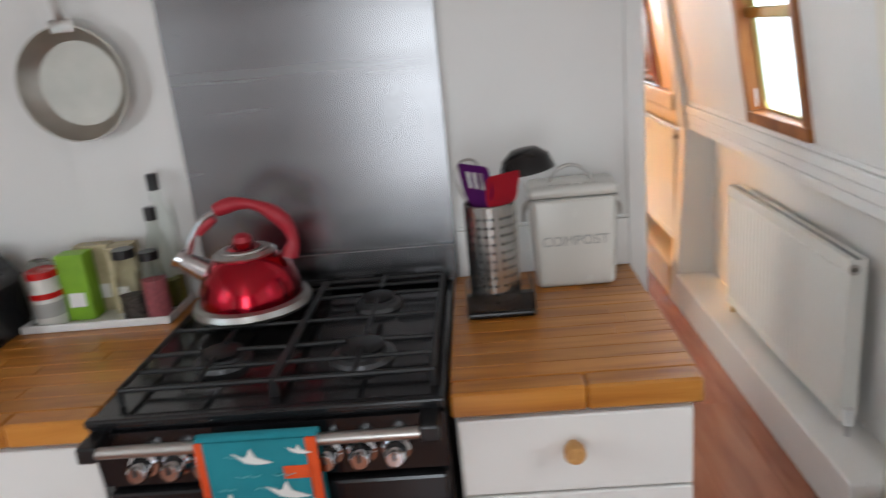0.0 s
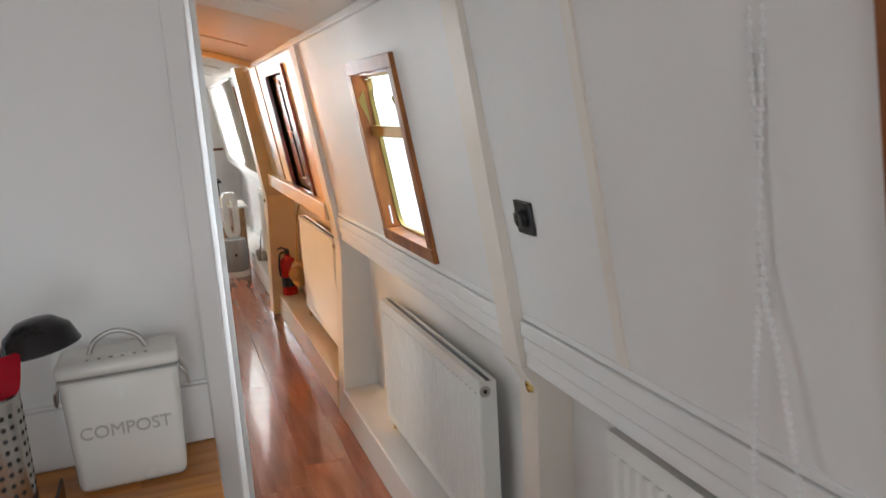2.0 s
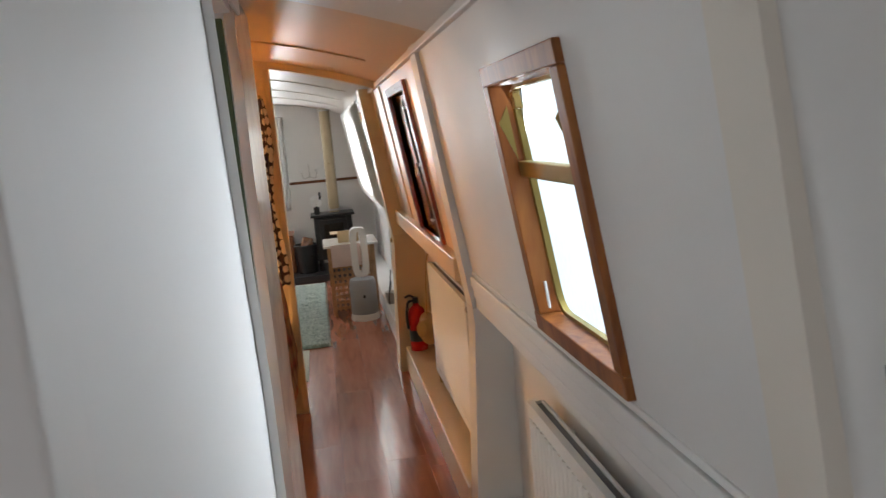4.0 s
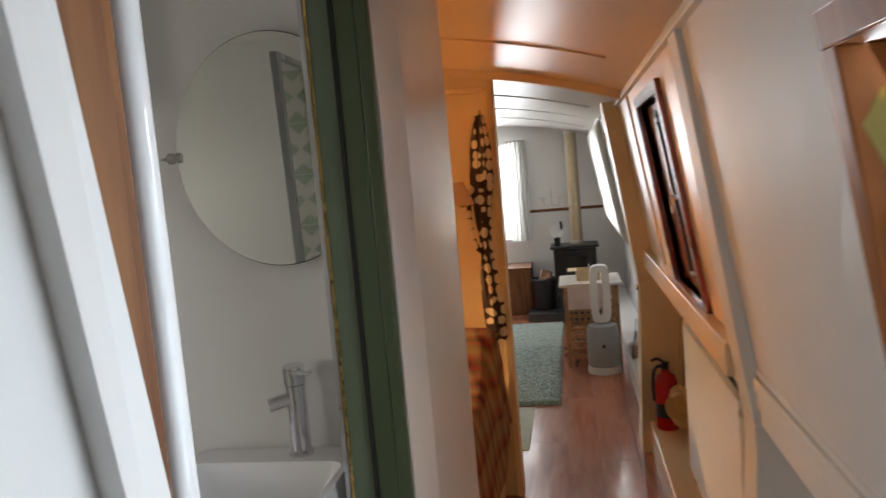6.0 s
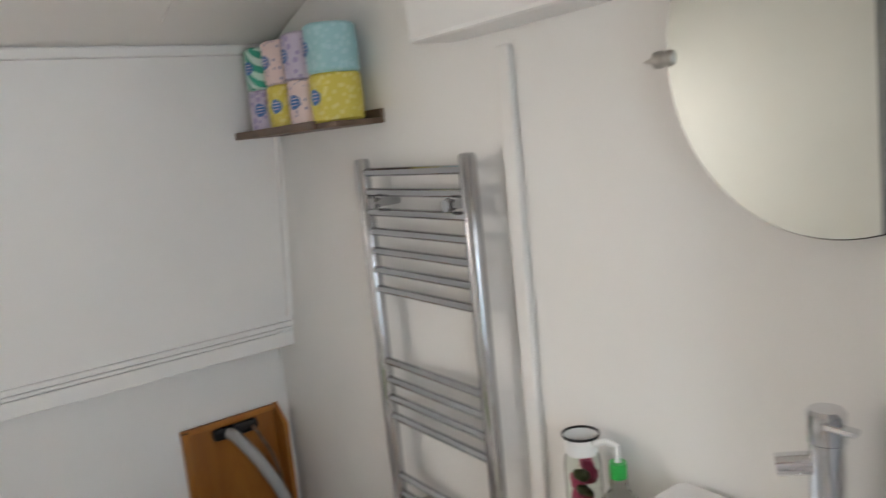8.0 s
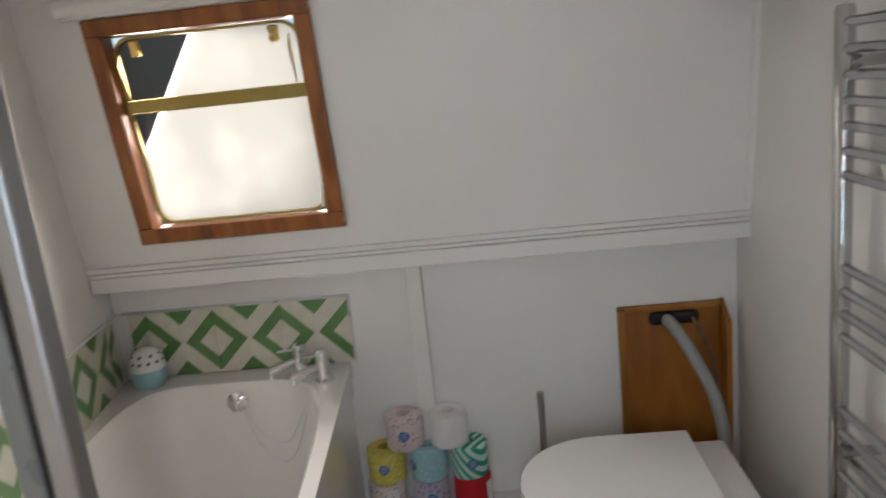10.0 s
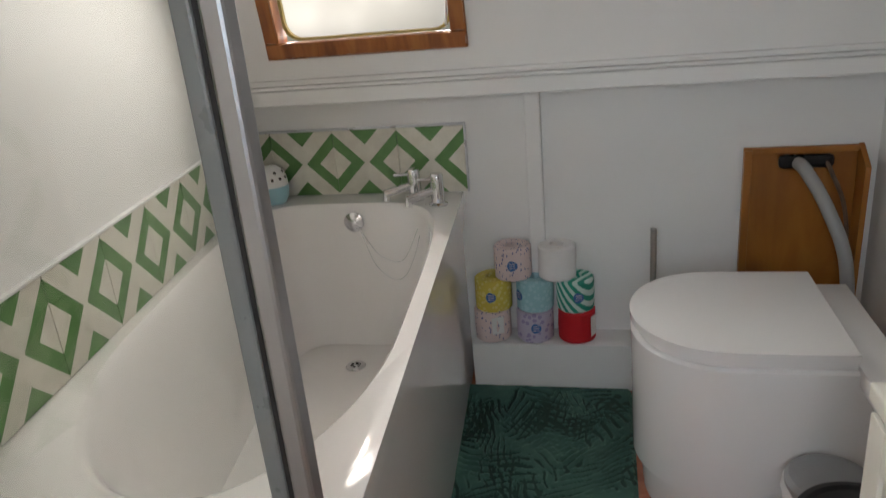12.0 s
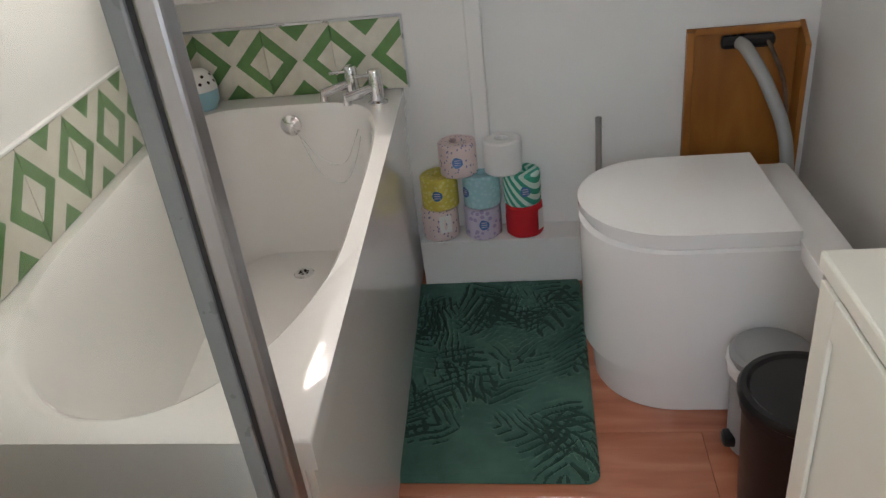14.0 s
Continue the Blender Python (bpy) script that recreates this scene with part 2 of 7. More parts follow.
# Near-black colour that stands in for the shade inside gaps, slots and holes.
DARKG = paint("dark_gap_shade", (0.02, 0.018, 0.016), 0.8, 0.2, 5, 0.1, 60)
SEAL = paint("black_rubber_seal", (0.01, 0.01, 0.012), 0.5, 0.2, 8, 0.05, 90)
REDE = paint("red_enamel", (0.50, 0.004, 0.022), 0.16, 0.10, 3, 0.0, 30, 1.0, 0.5, spread=0.05)
REDS = paint("red_silicone", (0.42, 0.02, 0.035), 0.45, 0.08, 8, 0.05, 120)
REDP = paint("red_paint", (0.55, 0.012, 0.012), 0.25, 0.08, 5, 0.04, 80)
PURPLE = paint("purple_silicone", (0.16, 0.015, 0.20), 0.4, 0.08, 8, 0.05, 120)
CRIMSON = paint("bright_red_silicone", (0.62, 0.01, 0.035), 0.4, 0.06, 8, 0.05, 120)
LEAD = paint("grey_print_and_lid_shade", (0.42, 0.42, 0.40), 0.5, 0.1, 30, 0.0, 60)
TINENAMEL = paint("cream_enamel_tin", (0.74, 0.73, 0.68), 0.24, 0.03, 5, 0.03, 60)
BLUEINK = paint("blue_print", (0.06, 0.17, 0.42), 0.6, 0.1, 30, 0.0, 60)
GREYSTONE = paint("grey_plastic", (0.32, 0.33, 0.34), 0.4, 0.06, 10, 0.05, 90)
MIDGREY = paint("mid_grey_plastic", (0.20, 0.21, 0.21), 0.3, 0.06, 10, 0.04, 90)
HOSE = paint("grey_hose", (0.33, 0.33, 0.32), 0.45, 0.06, 10, 0.3, 120)
PAPER = paint("white_paper", (0.82, 0.80, 0.78), 0.9, 0.04, 20, 0.3, 160)
SHADEM = paint("lamp_shade_card", (0.75, 0.5, 0.3), 0.8, 0.05, 10, 0.1, 90)
CARD = paint("cardboard", (0.50, 0.36, 0.20), 0.8, 0.08, 10, 0.1, 90)
CLOTHW = paint("white_cotton", (0.80, 0.79, 0.76), 0.9, 0.05, 6, 0.35, 220)
TANFELT = paint("tan_felt", (0.55, 0.33, 0.12), 0.85, 0.12, 12, 0.3, 160)
TEAL = paint("teal_cotton", (0.012, 0.24, 0.29), 0.9, 0.15, 14, 0.4, 260)
PALETEAL = paint("pale_teal_print", (0.16, 0.50, 0.54), 0.9, 0.1, 14, 0.3, 260)
ORANGE = paint("orange_cotton", (0.75, 0.09, 0.015), 0.9, 0.1, 14, 0.4, 260)
WORKTOP = timber("oak_worktop", (0.33, 0.105, 0.014), (0.49, 0.185, 0.026), (0.60, 0.26, 0.05), 0.32, (1.2, 12, 12), 3.0, 0.15, 0.12)
LEAFW = timber("shutter_leaf_wood", (0.26, 0.085, 0.02), (0.38, 0.15, 0.04), (0.48, 0.21, 0.065), 0.22, (10, 10, 1.2), 3.0, 0.5, 0.06)
FLOORM = timber("red_laminate", (0.29, 0.095, 0.050), (0.40, 0.142, 0.076), (0.50, 0.195, 0.11), 0.17, (9, 1.0, 9), 2.2, 0.5, 0.10, 0.03)
SAPELE = timber("window_hardwood", (0.17, 0.045, 0.008), (0.29, 0.092, 0.016), (0.40, 0.15, 0.03), 0.45, (10, 10, 1.2), 3.0, 0.0, 0.06)
REDWOOD = timber("shutter_hardwood", (0.12, 0.014, 0.006), (0.22, 0.032, 0.012), (0.30, 0.06, 0.02), 0.2, (10, 10, 1.2), 3.0, 0.5, 0.06)
PINE = timber("pine_lining", (0.10, 0.030, 0.006), (0.175, 0.058, 0.011), (0.25, 0.095, 0.022), 0.65, (12, 12, 1.0), 3.0, 0.2, 0.08)
PLY = timber("varnished_plywood", (0.24, 0.080, 0.010), (0.34, 0.125, 0.018), (0.42, 0.175, 0.032), 0.35, (4, 4, 1.0), 3.0, 0.25, 0.05)
BEECH = timber("beech_knob", (0.40, 0.19, 0.06), (0.52, 0.27, 0.09), (0.62, 0.35, 0.13), 0.4, (20, 3, 20), 4.0, 0.1, 0.05)
HAMPER = timber("hamper_acacia", (0.24, 0.12, 0.05), (0.40, 0.22, 0.10), (0.52, 0.31, 0.15), 0.5, (6, 6, 3), 5.0, 0.0, 0.12)
WALNUT = timber("shelf_dark_wood", (0.08, 0.05, 0.03), (0.14, 0.09, 0.06), (0.2, 0.13, 0.09), 0.5, (2, 12, 12), 4.0, 0.0, 0.05)
GLOSSE = paint("door_edge_gloss", (0.80, 0.80, 0.80), 0.05, 0.02, 3, 0.0, 60, coat=0.6, spread=0.02)
MIRROR, _nt, _b = nodes_of("mirror_silver")
_b.inputs["Base Color"].default_value, _b.inputs["Metallic"].default_value, _b.inputs["Roughness"].default_value = (0.76, 0.79, 0.75, 1), 1, 0.01
CLEAR = glassy("clear_screen_glass", (0.84, 0.865, 0.85), 0.0)
OBSCURE = glassy("obscured_glass", (0.23, 0.275, 0.295), 0.30, 0.45, 55)


def frosted(name, dark, light):
    """Frosted glass that scatters what falls on its outer face."""
    m, nt, bs = nodes_of(name)
    bs.inputs["Roughness"].default_value, bs.inputs["Base Color"].default_value = 0.35, (0.30, 0.30, 0.28, 1)
    tl = nt.nodes.new("ShaderNodeBsdfTranslucent")
    nt.links.new(ramp(nt, noise_of(nt, 2.5, 3), [(0.35, dark), (0.65, light)]), tl.inputs[0])
    mx = nt.nodes.new("ShaderNodeMixShader")
    mx.inputs[0].default_value = 0.85
    nt.links.new(bs.outputs[0], mx.inputs[1]), nt.links.new(tl.outputs[0], mx.inputs[2])
    nt.links.new(mx.outputs[0], nt.nodes["Material Output"].inputs[0])
    return m


FROST = frosted("frosted_glass", (0.27, 0.27, 0.262), (0.37, 0.37, 0.362))
FROSTB = frosted("dense_frosted_glass", (0.30, 0.30, 0.29), (0.42, 0.42, 0.41))
SMOKED = glassy("smoked_acrylic", (0.22, 0.22, 0.23), 0.04)
BOTTLE = glassy("bottle_glass", (0.92, 0.95, 0.92), 0.03)
BOTTLE.node_tree.nodes["Principled BSDF"].inputs["IOR"].default_value = 1.16  # stands for a thin wall


def wrapper(name, base, ink=None, scale=70.0, kind="dots"):
    """Printed paper: dots, flecks or stripes of ink."""
    m, nt, b = nodes_of(name)
    b.inputs["Roughness"].default_value = 0.6
    tc = nt.nodes.new("ShaderNodeTexCoord")
    if kind == "stripes":
        w = nt.nodes.new("ShaderNodeTexWave")
        w.bands_direction = "DIAGONAL"
        w.inputs["Scale"].default_value = scale
        nt.links.new(tc.outputs["Object"], w.inputs["Vector"])
        fac = w.outputs["Fac"]
        col = ramp(nt, fac, [(0.45, base), (0.55, ink)])
    elif ink:
        mp = nt.nodes.new("ShaderNodeMapping")
        mp.inputs["Scale"].default_value = (1, 1, 0.55) if kind == "flecks" else (1, 1, 1)
        v = nt.nodes.new("ShaderNodeTexVoronoi")
        v.inputs["Scale"].default_value = scale
        nt.links.new(tc.outputs["Object"], mp.inputs[0]), nt.links.new(mp.outputs[0], v.inputs["Vector"])
        edge = {"flecks": 0.22, "checks": 0.46}.get(kind, 0.36)
        if kind == "checks":
            v.inputs["Randomness"].default_value = 0.35
        col = ramp(nt, v.outputs["Distance"], [(edge, ink), (edge + 0.04, base)])
    else:
        col = ramp(nt, noise_of(nt, 20), [(0.3, tuple(c * 0.93 for c in base)), (0.7, base)])
    nt.links.new(col, b.inputs["Base Color"])
    bump_from(nt, b, noise_of(nt, 45, 3), 0.35, 0.004)
    return m


W_PINK = wrapper("pink_sprinkle_wrap", (0.78, 0.63, 0.60), (0.12, 0.14, 0.32), 112, "flecks")
W_LILAC = wrapper("lilac_dot_wrap", (0.56, 0.50, 0.62), (0.36, 0.30, 0.50), 60)
W_YELLOW = wrapper("yellow_wrap", (0.66, 0.55, 0.09), (0.74, 0.66, 0.24), 80)
W_BLUE = wrapper("pale_blue_wrap", (0.34, 0.58, 0.62), (0.42, 0.64, 0.68), 70)
W_GREEN = wrapper("green_stripe_wrap", (0.62, 0.78, 0.70), (0.03, 0.33, 0.22), 18, "stripes")
W_RED = wrapper("red_wrap", (0.58, 0.012, 0.02))
SPOTTED = wrapper("polka_dot_cloth", (0.035, 0.014, 0.012), (0.80, 0.68, 0.50), 21, "checks")
SHEER, nt, bs = nodes_of("sheer_cotton")
tl_ = nt.nodes.new("ShaderNodeBsdfTranslucent")
tl_.inputs[0].default_value = (0.85, 0.84, 0.80, 1)
ms_ = nt.nodes.new("ShaderNodeMixShader")
ms_.inputs[0].default_value = 0.30
bs.inputs["Roughness"].default_value = 0.9
nt.links.new(ramp(nt, noise_of(nt, 8), [(0.3, (0.76, 0.75, 0.72)), (0.7, (0.83, 0.82, 0.79))]), bs.inputs["Base Color"])
nt.links.new(bs.outputs[0], ms_.inputs[1]), nt.links.new(tl_.outputs[0], ms_.inputs[2])
nt.links.new(ms_.outputs[0], nt.nodes["Material Output"].inputs[0])


# ---- hull, ceiling, floor, bulkheads ----
MID = -0.11            # the boat's middle line
Y0, Y1 = -1.7, 10.0    # ends of the cabin


def side_x(z):
    """The leaning cabin side, to starboard."""
    return 1.145 - 0.163 * (z - 0.9)


def port_x(z):
    return 2 * MID - side_x(z)


def roof_z(x):
    return 1.93 - 0.152 * (x - MID) ** 2


def cabin_side(name, sign, holes, y0, y1, mat, label):
    """One leaning side with openings cut through it."""
    ys = sorted({y0, y1, *[h[0] for h in holes], *[h[1] for h in holes]})
    zs = sorted({0.90, 1.80, *[h[2] for h in holes], *[h[3] for h in holes]})
    b = bmesh.new()
    vs, edges = {}, {}

    def vert(i, j, k):
        if (i, j, k) not in vs:
            x = side_x(zs[j]) + 0.055 * k
            vs[i, j, k] = b.verts.new((x if sign > 0 else 2 * MID - x, ys[i], zs[j]))
        return vs[i, j, k]

    for i in range(len(ys) - 1):
        for j in range(len(zs) - 1):
            yc, zc = (ys[i] + ys[i + 1]) / 2, (zs[j] + zs[j + 1]) / 2
            if any(h[0] < yc < h[1] and h[2] < zc < h[3] for h in holes):
                continue
            loop = [(i, j), (i + 1, j), (i + 1, j + 1), (i, j + 1)]
            for k in (0, 1):
                b.faces.new([vert(*c, k) for c in loop])
            for e in zip(loop, loop[1:] + loop[:1]):
                edges[frozenset(e)] = edges.get(frozenset(e), 0) + 1
    for e, n in edges.items():
        if n == 1:
            p, q = e
            b.faces.new((vert(*p, 0), vert(*q, 0), vert(*q, 1), vert(*p, 1)))
    return setting(name, b, mat, label)


def section(x0, x1, grow=0.012):
    """Outline across the boat between x0 and x1, up to the roof."""
    left = [(x0, 0.0)]
    right = [(x1, 0.0)]
    if x0 < -1.3:
        left = [(-1.47 - grow, 0.0), (-1.47 - grow, 0.9), (port_x(0.9) - grow, 0.9), (port_x(1.74) - grow, 1.74)]
    if x1 > 1.0:
        right = [(1.25 + grow, 0.0), (1.25 + grow, 0.9), (side_x(0.9) + grow, 0.9), (side_x(1.74) + grow, 1.74)]
    xa, xb = left[-1][0], right[-1][0]
    roof = [(xb + (xa - xb) * k / 12, roof_z(xb + (xa - xb) * k / 12) + grow) for k in range(13)]
    return left[:1] + right + roof + left[:0:-1]


def bulkhead(name, y0, y1, x0, x1, mat, label):
    return setting(name, prism(section(x0, x1), y0, y1, axis="y"), mat, label)


WIN_R = (2.595, 3.04, 1.025, 1.555)      # corridor window opening
WIN_G = (0.58, 1.125, 1.025, 1.555)      # galley window opening
WIN_S = (6.95, 8.45, 1.05, 1.62)         # saloon window opening
WIN_H = (4.36, 4.93, 1.02, 1.63)         # side hatch in the bedroom
cabin_side("wall_starboard_galley", 1, [WIN_R, WIN_G], Y0, 3.90, WHITE, "white painted leaning cabin side of the galley")
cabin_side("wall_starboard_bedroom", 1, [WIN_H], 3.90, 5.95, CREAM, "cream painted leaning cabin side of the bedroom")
cabin_side("wall_starboard_saloon", 1, [WIN_S], 5.95, Y1 + 0.05, WHITE, "white painted leaning cabin side of the saloon")
WIN_B = (2.03, 2.535, 1.06, 1.575)       # bathroom window opening
WIN_P = (0.15, 1.05, 1.0, 1.6)           # galley window on the other side
cabin_side("wall_port_galley", -1, [WIN_P], Y0, 1.93, WHITE, "white painted leaning cabin side")
cabin_side("wall_port_bathroom", -1, [WIN_B], 1.93, 3.62, WHITE, "white painted leaning bathroom wall")
cabin_side("wall_port_bedroom", -1, [], 3.62, 5.42, CREAM, "cream painted leaning bedroom wall")
cabin_side("wall_port_saloon", -1, [], 5.42, Y1 + 0.05, WHITE, "white painted leaning saloon wall")

setting("wall_starboard_lower_galley", box(1.25, 1.30, Y0, 3.90, 0, 0.93), WHITE, "white boarded wall below the gunwale")
setting("wall_starboard_lower_bedroom", box(1.25, 1.30, 3.90, 5.95, 0, 0.93), CREAM, "cream boarded wall below the gunwale")
setting("wall_starboard_lower_saloon", box(1.25, 1.30, 5.95, Y1, 0, 0.93), WHITE, "white boarded wall below the gunwale")
setting("wall_port_lower", box(-1.52, -1.47, Y0, Y1, 0, 0.93), WHITE, "white boarded wall below the gunwale")

b = bmesh.new()
n = 28
xs = [port_x(1.74) - 0.06 + (side_x(1.74) - port_x(1.74) + 0.12) * k / n for k in range(n + 1)]
outline = [(x, roof_z(x)) for x in xs] + [(x, roof_z(x) + 0.03) for x in reversed(xs)]
# The bedroom stretch has a warmer, darker base colour than the rest.
for nm, y0, y1, m, lab in (("ceiling_galley", Y0, 3.6195, CEIL, "white painted cambered boat ceiling"), ("ceiling_bedroom", 3.62, 5.4395, CREAMCEIL, "cream coloured cambered ceiling of the bedroom"), ("ceiling_saloon", 5.44, Y1 + 0.05, CEIL, "white painted cambered ceiling of the saloon")):
    setting(nm, prism(outline, y0, y1, axis="y"), m, lab)
for yb in (3.30, 4.62, 6.55, 7.55, 8.6):
    outline = [(x, roof_z(x) - 0.006) for x in xs[2:-2]] + [(x, roof_z(x) + 0.004) for x in reversed(xs[2:-2])]
    setting("ceiling_bead", prism(outline, yb - 0.012, yb + 0.012, axis="y"), CREAMCEIL if 4 < yb < 5 else CEIL, "thin painted bead across the ceiling")
for sx, nm in ((1, "trim_roof_starboard"), (-1, "trim_roof_port")):
    x = side_x(1.725) - 0.004 if sx > 0 else port_x(1.725) + 0.004
    setting(nm, box(x - 0.012, x + 0.014, Y0, Y1, 1.712, 1.736, 0.004), WHITE, "narrow painted trim under the ceiling")

setting("subfloor", box(-1.52, 1.30, Y0, Y1 + 0.05, -0.06, -0.012), DARKG, "dark floor base under the boards")

# Unseen end wall; its opening is added to let the aft fill lamp in.
b = bmesh.new()
for x0, x1, z0, z1 in ((-1.5, -0.5, 0, 1.9), (0.3, 1.3, 0, 1.9), (-0.5, 0.3, 0, 0.28), (-0.5, 0.3, 1.82, 1.96)):
    box(x0, x1, Y0 - 0.05, Y0, z0, z1, 0, 1, b)
setting("wall_aft", b, WHITE, "plain unseen white bulkhead with an opening added for fill light")
bulkhead("wall_galley_bulkhead", 1.905, 1.915, -0.66, 0.47, WHITE, "white painted galley bulkhead")


def bath_wall(x):
    """The bathroom's lining runs askew behind the galley."""
    return 1.981 + 0.15 * (x + 0.3)


b = prism(section(-1.5, 0.46), 0, 1, axis="y")
for v in b.verts:
    v.co.y = bath_wall(v.co.x) - (0.018 if v.co.y < 0.5 else 0.0)
setting("wall_bathroom_lining", b, WHITE, "white painted bathroom wall behind the bath")


def skewed(b):
    """The corridor side of the bathroom stands askew by four degrees."""
    for v in b.verts:
        v.co.x += 0.07 * (v.co.y - 1.955)
    return b
bulkhead("wall_bathroom_bulkhead", 3.60, 3.64, -1.5, 0.445, WHITE, "white painted bathroom bulkhead")
bulkhead("wall_bedroom_bulkhead", 5.42, 5.47, -1.5, 0.44, CREAM, "cream painted bedroom bulkhead")

# partition along the corridor, with the bathroom's door opening
DOOR = (2.598, 3.42, 1.79)
setting("wall_corridor_near", skewed(prism([(1.955, 0), (2.615, 0), (2.598, 1.1), (2.526, 1.6), (2.488, 1.875), (1.955, 1.875)], 0.445, 0.498, axis="x")), WHITE, "white painted corridor partition")
setting("wall_corridor_head", prism([(0.445, DOOR[2]), (0.49, DOOR[2]), (0.49, roof_z(0.49) + 0.01), (0.445, roof_z(0.445) + 0.01)], 2.598, 3.42, axis="y"), WHITE, "white painted board over the doorway")
setting("wall_corridor_far", prism([(0.472, 3.42), (0.489, 3.53), (0.492, 3.975), (0.43, 3.975), (0.43, 3.60), (0.449, 3.598), (0.449, 3.42)], 0, 1.868), GLOSS, "white gloss corridor partition")
setting("trim_galley_corner", box(0.462, 0.499, 1.893, 1.96, 0, 1.868, 0.004), WHITE, "narrow white corner trim")
# door lining
lining = thing("door_frame", "white doorway architrave with varnished pine lining inside", "door frame")
b = prism([(2.592, 0), (2.640, 0), (2.622, 1.1), (2.550, 1.6), (2.512, 1.85), (2.464, 1.85), (2.502, 1.6), (2.574, 1.1)], 0.4985, 0.512, 0.003, None, "x")
for v in b.verts:
    if v.co.x > 0.504:
        far = 2.622 - 0.144 * (v.co.z - 1.1) if v.co.z > 1.1 else 2.640 - 0.0164 * v.co.z
        v.co.x -= 0.30 * (v.co.y - far + 0.048)
part("architrave", skewed(b), WHITE, lining, "slanting white architrave", False)
part("architrave", box(0.4985, 0.510, 2.601, 3.47, 1.79, 1.85, 0.005), WHITE, lining, "", False)
part("jamb_lining", box(0.520, 0.5335, 2.50, 2.606, 0, 1.79, 0.003), PINE, lining, "varnished pine lining", False)
part("jamb_lining", box(0.480, 0.512, 2.56, 2.648, 0, 1.79, 0.003), PINE, lining, "varnished pine lining", False)
part("jamb_lining", box(0.455, 0.476, 2.58, 2.672, 0, 1.79, 0.003), PINE, lining, "varnished pine lining", False)
slide = thing("sliding_door", "white gloss sliding door pushed back into its pocket", "door")
part("leaf_edge", box(0.466, 0.5035, 2.674, 2.6985, 0.01, 1.788, 0.010, 4), GLOSSE, slide)

# folded green door by the far jamb
fdoor = thing("folding_door", "folded green painted door with a chrome lever handle", "door")
part("leaf", box(0.412, 0.4485, 3.40, 3.595, 0.01, 1.775, 0.003), GREEN, fdoor, "dark green leaf", False)
part("leaf", box(0.4487, 0.4700, 3.40, 3.4195, 0.01, 1.775, 0.003), GREEN, fdoor, "dark green leaf", False)
part("leaf", box(0.364, 0.408, 3.405, 3.595, 0.01, 1.775, 0.003), GREENL, fdoor, "paler green leaf", False)
part("edge_strip", box(0.355, 0.3635, 3.400, 3.59, 0.01, 1.775, 0.001), ALU, fdoor, "", False)
part("bead_and_gap_shade", box(0.3645, 0.369, 3.4025, 3.406, 0.01, 1.775, 0), BRASS, fdoor, "", False)
# Dark strip laid over the gap between the leaves, painting its shade.
part("bead_and_gap_shade", box(0.4065, 0.4135, 3.397, 3.401, 0.01, 1.775, 0), DARKG, fdoor, "", False)
lev = part("lever", rod((0.440, 3.399, 0.88), (0.440, 3.355, 0.88), 0.008), CHROME, fdoor, "chrome lever handle")
part("grip", tube(smooth_path([(0.440, 3.357, 0.88), (0.42, 3.353, 0.88), (0.37, 3.355, 0.878)], 5), 0.007), CHROME, lev)
part("latch", lathe([(0, 0), (0.009, 0), (0.011, 0.012), (0, 0.016)], 14, (0.3395, 3.41, 0.88), "x"), CHROME, fdoor)

# gunwale rails and plinths
def gunwale(name, y0, y1, sign, mat, flat=False):
    b = bmesh.new()
    if sign < 0:
        beads = [(0.902, 0.945, 1.128), (0.947, 0.958, 1.124), (0.960, 0.975, 1.120)]
    elif flat:
        beads = [(0.935, 1.015, 1.090)]
    else:
        beads = [(0.862, 0.896, 1.132), (0.900, 0.934, 1.126), (0.938, 0.972, 1.120), (0.974, 0.990, 1.126)]
    for z0, z1, x in beads:
        xa, xb = (x, 1.25) if sign > 0 else (2 * MID - 1.25, 2 * MID - x)
        box(xa, xb, y0, y1, z0, z1, 0.004, 2, b)
    return setting(name, b, mat, "moulded painted rail along the gunwale")


gunwale("trim_gunwale_galley", Y0, 2.05, 1, WHITE)
gunwale("trim_gunwale_corridor", 2.145, 3.86, 1, WHITE)
gunwale("trim_gunwale_bedroom", 3.985, 5.90, 1, CREAM, True)
gunwale("trim_gunwale_saloon", 6.08, Y1, 1, WHITE)
gunwale("trim_gunwale_bathroom", 1.825, 3.60, -1, WHITE)
gunwale("trim_gunwale_port_galley", Y0, 1.80, -1, WHITE)


def rib(name, y0, y1, mat, proud=0.012, low=1.158, foot=1.158):
    """A painted rib that follows the cabin side, down to the floor."""
    b = bmesh.new()
    up = [(side_x(0.9) - proud - 0.012, 0.86), (side_x(1.74) - proud, 1.74), (side_x(1.74) + 0.03, 1.74), (side_x(0.9) + 0.03, 0.86)]
    prism(up, y0, y1, 0.0, b, "y")
    prism([(foot, 0.0), (low, 0.80), (side_x(0.9) - proud - 0.012, 0.858), (1.25, 0.858), (1.25, 0.0)], y0, y1, 0.0, b, "y")
    return setting(name, b, mat, "painted rib standing out from the wall")


rib("rib_galley", 2.055, 2.14, RIBC)
rib("rib_corridor", 3.865, 3.98, WHITE, 0.012, 1.125, 1.075)
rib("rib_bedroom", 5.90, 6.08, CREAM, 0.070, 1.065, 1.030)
b = prism([(side_x(0.99) - 0.006, 0.99), (side_x(1.71) - 0.006, 1.71), (side_x(1.71) + 0.01, 1.71), (side_x(0.99) + 0.01, 0.99)], 1.655, 1.683, 0, None, "y")
setting("bead_galley", b, RIBC, "narrow painted bead on the wall")
